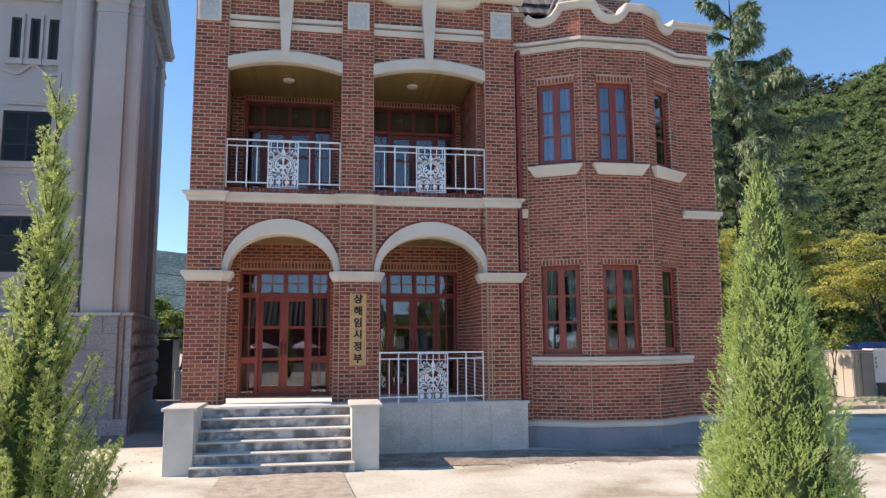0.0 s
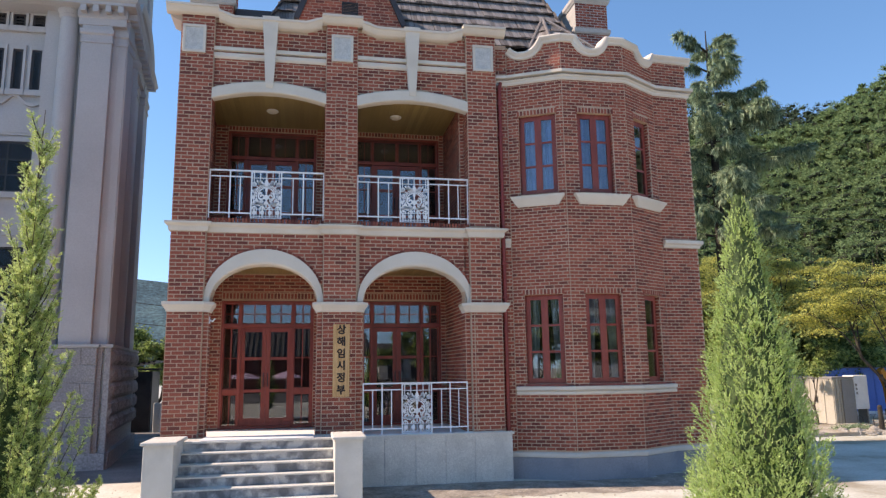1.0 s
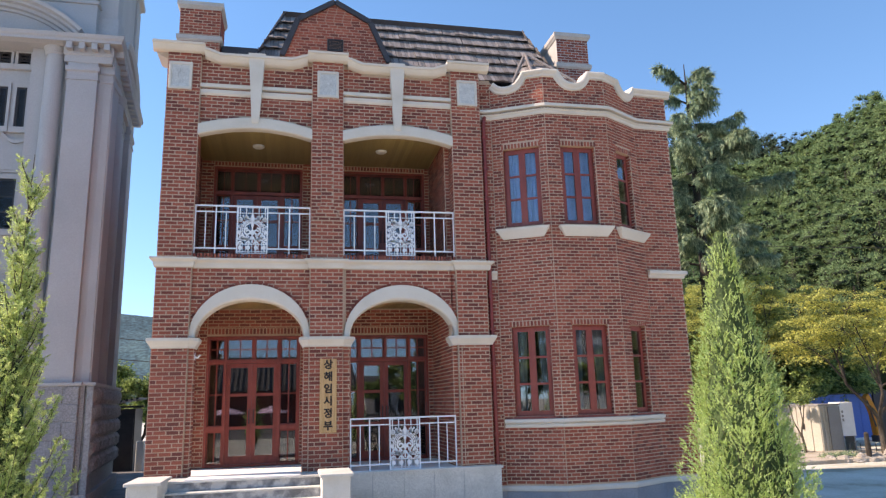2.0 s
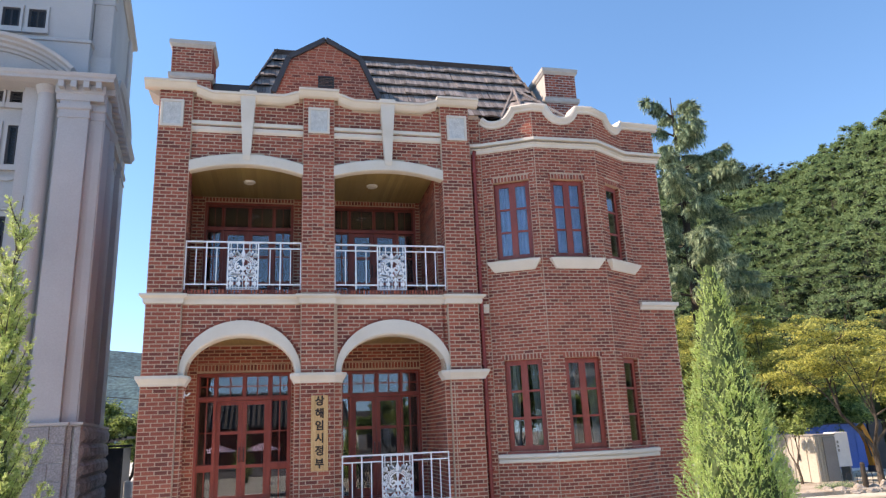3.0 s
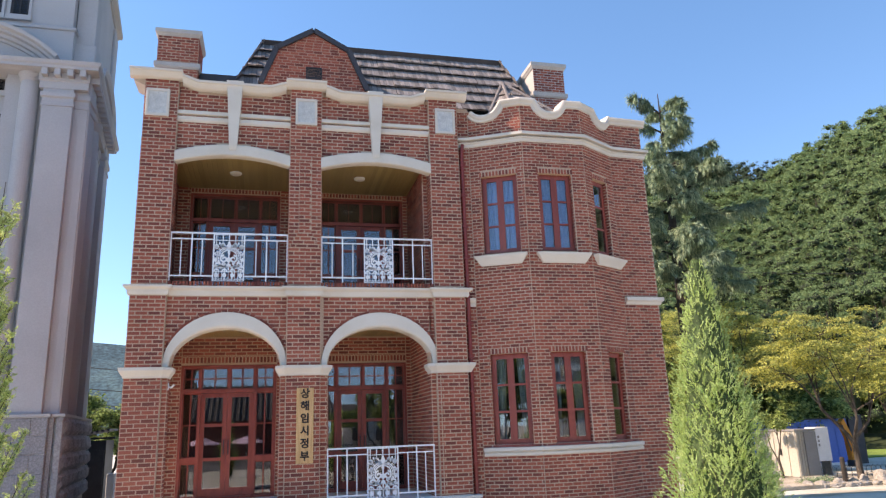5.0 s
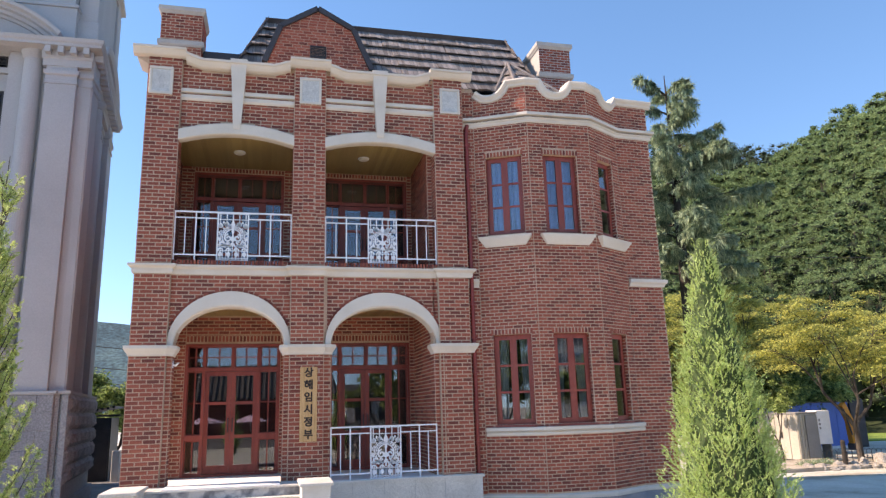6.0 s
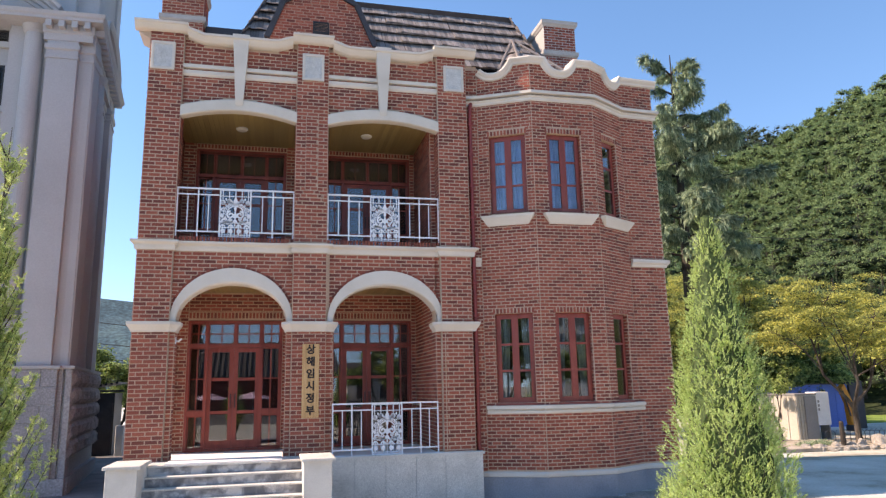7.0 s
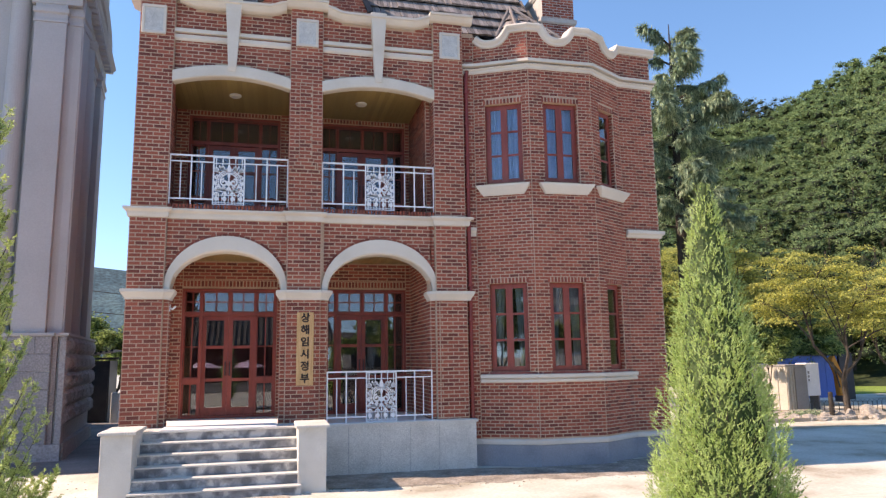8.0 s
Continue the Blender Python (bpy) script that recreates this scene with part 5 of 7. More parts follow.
def rock_block(g, o, w, n, u0, u1, z0, z1, r):
    """A block with a bulging rough face."""
    nu, nz = 5, 4
    v = []
    for j in range(nz + 1):
        for i in range(nu + 1):
            a, b = i / nu, j / nz
            edge = min(a, 1 - a, b, 1 - b)
            d = 0.0 if edge == 0 else 0.055 + 0.05 * r.random()
            u, z = u0 + (u1 - u0) * a, z0 + (z1 - z0) * b
            v.append((o[0] + w[0] * u + n[0] * d, o[1] + w[1] * u + n[1] * d, z))
    f = [(j * (nu + 1) + i, j * (nu + 1) + i + 1, (j + 1) * (nu + 1) + i + 1, (j + 1) * (nu + 1) + i) for j in range(nz) for i in range(nu)]
    g.add(v, f)


r3 = random.Random(3)
for o, w, n, L in (((-6.6, AY - 0.12), (1, 0), (0, -1), 4.10), ((AX, AY), (0, 1), (1, 0), 6.2)):
    for c in range(1 if n[0] > 0 else 0, 6):
        z0, z1 = 0.42 + 0.45 * c, 0.42 + 0.45 * (c + 1) - 0.02
        u = 0.0 if c % 2 else -0.4
        while u < L - 0.05:
            ln = r3.uniform(0.75, 1.1)
            a, b = max(0, u), min(L, u + ln - 0.010)
            if b - a > 0.1:
                gg = Geo()
                if n[0] > 0:
                    rock_block(gg, o, w, n, a, b, z0, z1, r3)
                    skew(gg)
                else:
                    gg.add([(o[0] + x, o[1] - d, z) for d, e in ((0.0, 0.0), (0.016, 0.014)) for x, z in ((a + e, z0 + e), (b - e, z0 + e), (b - e, z1 - e), (a + e, z1 - e))],
                           [(4, 5, 6, 7), (0, 1, 5, 4), (1, 2, 6, 5), (2, 3, 7, 6), (3, 0, 4, 7)])
                part("stone", gg, rock_face, plinth)
            u += ln
sp = skew(Geo().box(-4.5, AY, 0, AX + 0.07, 10.76, 0.416))
side_foot = (sp.v, sp.f)
part("plinth_foot", Geo().box(-9.0, AY - 0.16, 0, AX + 0.05, AY + 0.6, 0.42).add(*side_foot), rock_face, annex, "smooth stone foot course")
part("corner_stone", Geo().chamfer_box(-2.34, AY - 0.018, 0.416, AX + 0.02, AY + 0.30, 3.1, 0.015), rock_face, annex, "smooth corner margin of the plinth")
part("plinth_cap", moulding(Geo(), [(-9.0, AY - 0.12), (-2.50, AY - 0.12), (-2.50, AY), (AX, AY), (AX - 0.745, 10.7), (AX - 1.4, 10.62)], [(-0.3, 3.10), (0.03, 3.10), (0.06, 3.13), (0.06, 3.19), (-0.3, 3.21)]), annex_mat, annex, "stone plinth cap")
for x0, x1, y in ((-3.50, -2.70, AY - 0.02), (-2.69, -2.34, AY + 0.14)):
    p = part("pilaster", Geo().chamfer_box(x0, y, 3.2, x1, y + 0.8, 12.5, 0.012), annex_mat, annex, "smooth square pilaster")
    plan = [(x0, y + 0.4), (x0, y), (x1, y), (x1, y + 0.8)]
    part("capital", moulding(Geo(), plan, [(-0.05, 11.62), (0.03, 11.62), (0.03, 11.69), (0.004, 11.71), (0.004, 11.86), (0.05, 11.90), (0.05, 12.02), (-0.05, 12.02)]), annex_mat, p, "moulded pilaster capital")
for y0, y1, x in ((AY + 0.17, 5.25, -2.305), (8.5, 9.1, -2.46), (9.3, 10.4, -2.30)):
    p = part("pilaster", skew(Geo().chamfer_box(x - 0.7, y0, 3.2, x, y1, 12.5, 0.012)), annex_mat, annex, "side pilaster")
    if y0 > 5:
        part("capital", skew(moulding(Geo(), [(x - 0.3, y0), (x, y0), (x, y1), (x - 0.3, y1)], [(-0.05, 11.62), (0.03, 11.62), (0.03, 11.69), (0.004, 11.71), (0.004, 11.86), (0.05, 11.90), (0.05, 12.02), (-0.05, 12.02)])), annex_mat, p)
for cx, cy, top in ((-3.92, AY + 0.26, 12.64), (-2.52, 7.0, 12.16)):
    put = skew if cx > -3 else (lambda g: g)
    col = part("column", put(Geo().tube([(cx, cy, 3.2), (cx, cy, 3.35), (cx, cy, 3.36), (cx, cy, 7.0), (cx, cy, top - 0.1)], [0.32, 0.31, 0.275, 0.265, 0.235], 28)), annex_mat, annex, "round engaged column")
    part("capital", put(Geo().tube([(cx, cy, top - 0.24), (cx, cy, top - 0.18), (cx, cy, top - 0.16), (cx, cy, top - 0.06), (cx, cy, top)], [0.25, 0.29, 0.26, 0.32, 0.33], 28)), annex_mat, col)
frieze = [(-0.5, 12.15), (0.02, 12.15), (0.02, 12.35), (0.05, 12.38), (0.05, 12.62), (-0.5, 12.62)]
corn = [(-0.55, 12.62), (0.05, 12.625), (0.10, 12.64), (0.27, 12.66), (0.27, 12.74), (0.31, 12.78), (0.34, 12.88), (-0.55, 12.92)]
corner = [(-2.36, AY - 0.02), (-3.03, 10.3), (-3.6, 10.25)]
part("frieze", moulding(Geo(), [(-3.58, 5.0), (-3.58, AY - 0.02)] + corner, frieze), annex_mat, annex, "plain frieze over the pilasters")
part("cornice", moulding(Geo(), [(-9.0, AY - 0.02)] + corner, corn), annex_mat, annex, "deep projecting stone cornice")
for i in range(4):
    x = -3.52 + 0.33 * i
    part("modillion", Geo().box(x, AY - 0.27, 12.46, x + 0.15, AY - 0.06, 12.655), annex_mat, annex)
for i in range(15):
    y = AY + 0.15 + 0.38 * i
    part("modillion", skew(Geo().box(-2.33, y, 12.46, -2.10, y + 0.15, 12.655)), annex_mat, annex)
# curved pediments over the cornice, front and side
ARC_C, ARC_R = (-5.6, 10.62), 3.38
secs = []
for i in range(33):
    t = radians(45 * (1 - i / 16))
    c, e = -math.sin(t), math.cos(t)
    secs.append([(ARC_C[0] + c * (ARC_R + h), y, ARC_C[1] + e * (ARC_R + h)) for y, h in ((AY + 0.5, -0.34), (AY + 0.08, -0.34), (AY + 0.08, -0.26), (AY - 0.02, -0.24), (AY - 0.02, -0.15), (AY - 0.14, -0.12), (AY - 0.14, -0.05), (AY - 0.26, -0.01), (AY - 0.28, 0.08), (AY + 0.5, 0.10))])
part("pediment", Geo().strip(secs), annex_mat, annex, "curved stone pediment")
field = [(ARC_C[0] - math.sin(radians(45 * (1 - i / 16))) * ARC_R, ARC_C[1] + math.cos(radians(45 * (1 - i / 16))) * ARC_R) for i in range(33)]
part("pediment_field", Geo().prism_xz([(field[0][0], 12.9)] + field + [(field[-1][0], 12.9)], AY + 0.15, AY + 0.45), annex_mat, annex)
secs = []
for i in range(25):
    t = math.pi * i / 24
    y, z = 7.6 - 2.2 * math.cos(t), 12.9 + 0.85 * math.sin(t)
    secs.append([(-2.7, y, z), (-2.16, y, z), (-2.10, y, z + 0.1), (-2.08, y, z + 0.18), (-2.7, y, z + 0.2)])
part("pediment", skew(Geo().strip(secs)), annex_mat, annex, "curved stone pediment of the side")
part("attic", Geo().box(-9.0, 4.87, 12.88, -3.02, 5.6, 17.4), annex_mat, annex, "plain attic block")
part("attic_side", skew(Geo().box(-4.5, 5.3, 12.88, -2.40, 10.3, 17.396)), annex_mat, annex, "plain attic side")
part("attic_base", moulding(Geo(), [(-9, 4.87), (-3.02, 4.87), (-3.02, 5.4)], [(-0.1, 12.9), (0.07, 12.9), (0.07, 14.16), (0.12, 14.18), (0.12, 14.26), (0.03, 14.33), (-0.1, 14.34)]), annex_mat, annex, "thicker foot of the attic wall")
part("attic_side_base", moulding(Geo(), [(-2.43, 5.2), (-3.05, 10.2)], [(-0.1, 12.9), (0.10, 12.9), (0.10, 13.3), (0.05, 13.38), (-0.1, 13.4)]), annex_mat, annex)
part("attic_cornice", moulding(Geo(), [(-9, 4.85), (-2.40, 4.85), (-3.04, 10.3), (-4.4, 10.2)], [(-0.2, 17.1), (0.02, 17.1), (0.06, 17.18), (0.16, 17.24), (0.18, 17.36), (-0.2, 17.41)]), annex_mat, annex, "stone attic cornice")
pier = part("attic_pier", Geo().chamfer_box(-3.0, 5.12, 13.9, -2.45, 5.6, 17.1, 0.02), annex_mat, annex, "set-back attic corner pier")
part("base", Geo().chamfer_box(-3.01, 5.02, 12.89, -2.38, 5.6, 13.9, 0.03), annex_mat, pier)
part("capital", moulding(Geo(), [(-3.0, 5.4), (-3.0, 5.12), (-2.45, 5.12), (-2.45, 5.4)], [(-0.05, 15.72), (0.03, 15.72), (0.03, 15.8), (0.01, 15.82), (0.01, 16.0), (0.06, 16.05), (0.06, 16.15), (-0.05, 16.16)]), annex_mat, pier)
part("attic_pier", skew(Geo().chamfer_box(-3.1, 9.3, 12.89, -2.32, 10.35, 17.0, 0.02)), annex_mat, annex, "attic corner pier")
part("attic_roof", Geo().hexa([(-9.0, 4.95), (-2.7, 4.95), (-3.3, 10.2), (-9.0, 10.2)], 17.38, 17.42), grey_roof, annex, "flat roof of the attic")


def annex_window(x0, x1, z0, z1, cols, rows, y=5.05):
    e = 0.12 if x1 - x0 > 0.5 else 0.07
    win = part("window", Geo().box(x0 - e, y - 0.06, z0, x0, y + 0.02, z1 + 0.12).box(x1, y - 0.06, z0, x1 + e, y + 0.02, z1 + 0.12).box(x0, y - 0.06, z1, x1, y + 0.02, z1 + 0.12).box(x0 - e - 0.03, y - 0.12, z0 - 0.16, x1 + e + 0.03, y + 0.02, z0), annex_mat, annex, "dark-framed window in a moulded surround")
    fr, panes = Geo(), []
    glazed(fr, panes, (x0, y - 0.03), (1, 0), (0, -1), 0, x1 - x0, z0, z1, cols, rows, 0.04, 0.06, 0.04)
    part("frame", fr, dark_frame, win, "dark window frame")
    pane_parts(panes, win, dark_glass)
    # dark sheet close behind the panes imitates an unlit room
    part("backing", Geo().box(x0, y - 0.006, z0, x1, y - 0.001, z1), dark_frame, win, "dark sheet standing for an unlit room")


for z0, z1 in ((7.35, 8.80), (4.30, 5.84)):
    annex_window(-5.95, -4.70, z0, z1, (0.5,), (0.33, 0.66))
for x0 in (-5.91, -5.42, -4.93):
    annex_window(x0, x0 + 0.27, 10.30, 11.52, (), ())
for x0 in (-6.0, -5.49, -4.98):
    annex_window(x0, x0 + 0.33, 12.20, 12.58, (), (0.33, 0.66))
for x0 in (-6.1, -5.4, -4.7):
    annex_window(x0, x0 + 0.48, 14.55, 15.2, (0.5,), (), 4.87)
for z0, z1 in ((8.98, 9.74), (6.15, 6.95)):
    part("relief_panel", Geo().box(-5.85, 5.0, z0, -4.5, 5.06, z1).box(-5.78, 4.985, z0 + 0.07, -4.57, 5.0, z1 - 0.07), annex_mat, annex, "raised wall panel")
secs = []
for i in range(31):
    u = i / 30
    x = -6.1 + 1.6 * u
    z = 9.88 + 0.18 * math.exp(-((u - 0.5) / 0.13) ** 2) + 0.05 * math.cos(u * 12)
    secs.append([(x, 5.06, z), (x, 4.98, z), (x, 4.97, z + 0.1), (x, 5.06, z + 0.12)])
part("swag", Geo().strip(secs), annex_mat, annex, "scrolled stone moulding under the windows")


# ---- plants ----
def leaf_mesh(name, cen, way, side, length, width, mat, parent, label="", kind="stuff"):
    """Many pointed leaf blades as one mesh."""
    n = len(cen)
    low = cen + way * (length[:, None] * 0.1)
    v = np.stack([low + side * (width[:, None] * 0.5), cen + way * length[:, None], low - side * (width[:, None] * 0.5)], 1).reshape(-1, 3)
    me = bpy.data.meshes.new(name)
    me.vertices.add(3 * n)
    me.vertices.foreach_set("co", v.astype(np.float32).ravel())
    me.loops.add(3 * n)
    me.loops.foreach_set("vertex_index", np.arange(3 * n, dtype=np.int32))
    me.polygons.add(n)
    me.polygons.foreach_set("loop_start", np.arange(0, 3 * n, 3, dtype=np.int32))
    me.polygons.foreach_set("loop_total", np.full(n, 3, dtype=np.int32))
    me.update()
    me.materials.append(mat)
    ob = new(name, me)
    ob.parent = parent
    return tagged(ob, label, kind=kind)


def unit(v):
    return v / np.maximum(1e-6, np.linalg.norm(v, axis=1, keepdims=True))


def side_for(way, norm):
    """The side of a blade whose face looks along norm."""
    return unit(np.cross(norm, way) + 1e-5)


def column_shrub(name, x, y, z0, height, radius, plumes, mat, core_mat, label, seed):
    """An upright conifer shrub: stem, inner mass coloured dark for cleft shade, and rising flame-like plumes of fine
    scale-leaf sprays with clefts between them.
    """
    r = np.random.RandomState(seed)
    t = thing(name, label, "shrub", "upright conifers")
    part("trunk", Geo().tube([(x, y, z0 - 0.05), (x, y, z0 + height * 0.5), (x, y, z0 + height * 0.95)], [0.05, 0.03, 0.004], 8), bark, t)

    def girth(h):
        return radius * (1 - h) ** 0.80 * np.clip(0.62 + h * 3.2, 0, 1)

    # opaque core, painted dark so the clefts between plumes look shaded
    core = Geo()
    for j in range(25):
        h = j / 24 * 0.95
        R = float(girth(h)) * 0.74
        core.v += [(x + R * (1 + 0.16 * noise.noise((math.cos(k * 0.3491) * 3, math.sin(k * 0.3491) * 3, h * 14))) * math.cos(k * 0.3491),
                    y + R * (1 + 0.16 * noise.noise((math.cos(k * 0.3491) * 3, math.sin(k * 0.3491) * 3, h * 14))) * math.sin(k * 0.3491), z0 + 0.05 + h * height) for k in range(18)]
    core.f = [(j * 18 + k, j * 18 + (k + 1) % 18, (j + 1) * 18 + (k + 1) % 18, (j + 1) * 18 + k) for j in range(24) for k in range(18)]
    part("inner_foliage", core, core_mat, t, "inner foliage, shade put into its colour")
    ph = r.beta(1.0, 1.55, plumes) * 0.97
    ph[:5] = (0.95, 0.92, 0.9, 0.87, 0.84)
    pa = r.uniform(0, 2 * np.pi, plumes)
    pout = np.stack([np.cos(pa), np.sin(pa), np.zeros(plumes)], 1)
    plen = r.uniform(0.16, 0.36, plumes) * (0.55 + 0.6 * (1 - ph))
    prad = plen * r.uniform(0.17, 0.26, plumes)
    dist = np.maximum(0, girth(ph) * r.uniform(0.66, 1.04, plumes) - prad)
    pup = unit(pout * (0.10 + 0.28 * (1 - ph))[:, None] + np.array([0, 0, 1.0]) + r.normal(size=(plumes, 3)) * 0.10)
    pbase = np.stack([np.full(plumes, x), np.full(plumes, y), z0 + 0.02 + ph * height * 0.93], 1) + pout * dist[:, None]
    # twigs on the skin of each plume, rising along it, and blades along each twig
    count = np.maximum(10, (plen * prad * 1150).astype(int))
    owner = np.repeat(np.arange(plumes), count)
    n = len(owner)
    u = r.uniform(0, 1, n) ** 0.85
    skin = prad[owner] * np.sin(np.pi * np.clip(u * 0.80 + 0.20, 0, 1)) ** 0.9
    shell = unit(r.normal(size=(n, 3)) * np.array([1, 1, 0.15]) + pout[owner] * 0.55)
    root = pbase[owner] + pup[owner] * (u * plen[owner])[:, None] + shell * (skin * r.uniform(0.55, 1, n))[:, None]
    up = unit(pup[owner] + shell * 0.55 + r.normal(size=(n, 3)) * 0.2)
    span = r.uniform(0.035, 0.075, n)
    k = np.repeat(np.arange(n), 17)
    cen = root[k] + up[k] * (r.uniform(0, 1, len(k)) * span[k])[:, None]
    way = unit(up[k] + shell[k] * 0.15 + r.normal(size=(len(k), 3)) * 0.5)
    norm = unit(shell[k] + pout[owner][k] * 0.4 + np.array([0, 0, 0.25]) + r.normal(size=(len(k), 3)) * 0.35)
    leaf_mesh("foliage", cen, way, side_for(way, norm), r.uniform(0.009, 0.021, len(k)), r.uniform(0.6, 1.3, len(k)) * 0.0058, mat, t, "dense green scale-leaf sprays")
    g = Geo()
    for i in range(plumes):
        base = (x, y, max(z0, pbase[i, 2] - dist[i] * 0.8))
        g.tube([base, tuple(pbase[i]), tuple(pbase[i] + pup[i] * plen[i] * 0.4)], [0.005, 0.003, 0.001], 4)
    part("branchwork", g, bark, t, "thin brown branchlets", "stuff")
    return t


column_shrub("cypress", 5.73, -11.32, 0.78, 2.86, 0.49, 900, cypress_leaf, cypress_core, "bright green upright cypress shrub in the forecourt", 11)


def feather_shrub(x, y, z0, height, reach, mat, core_mat, label, seed):
    """A loose young cypress: rising branches with soft plumes of fine sprays, dense below round a heart coloured dark
    for shade, single feathers at the top.
    """
    r = np.random.RandomState(seed)
    t = thing("cypress", label, "shrub", "upright conifers")
    part("trunk", Geo().tube([(x, y, z0 - 0.05), (x + 0.02, y, z0 + height * 0.5), (x + 0.05, y, z0 + height * 0.98)], [0.034, 0.016, 0.002], 8), bark, t)
    cen, way, ln, inner = [], [], [], []
    g = Geo()
    for i in range(330):
        h = r.beta(0.9, 1.35) * 0.985
        a = r.uniform(0, 2 * np.pi)
        L = (0.12 + reach * (1 - h) ** 1.6) * r.uniform(0.4, 1.1)
        rise = 0.55 + 0.35 * h
        base = np.array([x + 0.05 * h, y, z0 + 0.05 + h * height * 0.93])
        out = np.array([math.cos(a), math.sin(a), 0])
        pts = [base + out * L * (0.74 * q - 0.12 * q * q) + np.array([0, 0, 1.0]) * L * (rise * q + 0.40 * q * q) for q in (0, 0.35, 0.7, 1.0)]
        g.tube([tuple(p) for p in pts], [0.0065, 0.0045, 0.003, 0.001], 4)
        m = int((14 + 92 * L) * (1.3 - 0.8 * h))
        q = r.uniform(0.12, 1.0, m)
        pa = np.array(pts)
        axis = np.stack([np.interp(q, [0, 0.35, 0.7, 1.0], pa[:, j]) for j in range(3)], 1)
        side = unit(r.normal(size=(m, 3)) * np.array([1, 1, 0.5]))
        twig = unit(side * 0.8 + out * 0.25 + np.array([0, 0, 0.75]))
        tl = r.uniform(0.03, 0.095, m) * (1.2 - 0.7 * q)
        k = np.repeat(np.arange(m), 23)
        al = r.uniform(0, 1, len(k))
        cen.append(axis[k] + twig[k] * (al * tl[k])[:, None] + r.normal(size=(len(k), 3)) * 0.004)
        way.append(unit(twig[k] + r.normal(size=(len(k), 3)) * 0.45))
        ln.append(r.uniform(0.008, 0.019, len(k)))
        inner.append(unit(side[k] * 0.7 + out * 0.5 + np.array([-0.2, 0, 0.45]) + r.normal(size=(len(k), 3)) * 0.5))
    part("branchwork", g, bark, t, "thin brown branches", "stuff")
    cen, way, ln, inner = np.concatenate(cen), np.concatenate(way), np.concatenate(ln), np.concatenate(inner)
    leaf_mesh("foliage", cen, way, side_for(way, inner), ln, ln * 0.40, mat, t, "fine yellow-green sprays")
    # heart of the lower half, its dark colour standing for inner shade
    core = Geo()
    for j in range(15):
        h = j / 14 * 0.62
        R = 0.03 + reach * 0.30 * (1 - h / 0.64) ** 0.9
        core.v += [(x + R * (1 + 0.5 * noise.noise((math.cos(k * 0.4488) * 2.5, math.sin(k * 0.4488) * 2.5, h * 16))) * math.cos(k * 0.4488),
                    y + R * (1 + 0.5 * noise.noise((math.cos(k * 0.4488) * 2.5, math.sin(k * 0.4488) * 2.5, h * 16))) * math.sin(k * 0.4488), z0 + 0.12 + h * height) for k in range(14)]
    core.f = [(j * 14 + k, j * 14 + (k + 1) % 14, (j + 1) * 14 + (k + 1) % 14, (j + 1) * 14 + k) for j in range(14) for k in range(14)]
    part("inner_foliage", core, core_mat, t, "inner foliage, shade put into its colour")


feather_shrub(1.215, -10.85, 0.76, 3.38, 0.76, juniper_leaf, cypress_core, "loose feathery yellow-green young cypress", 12)


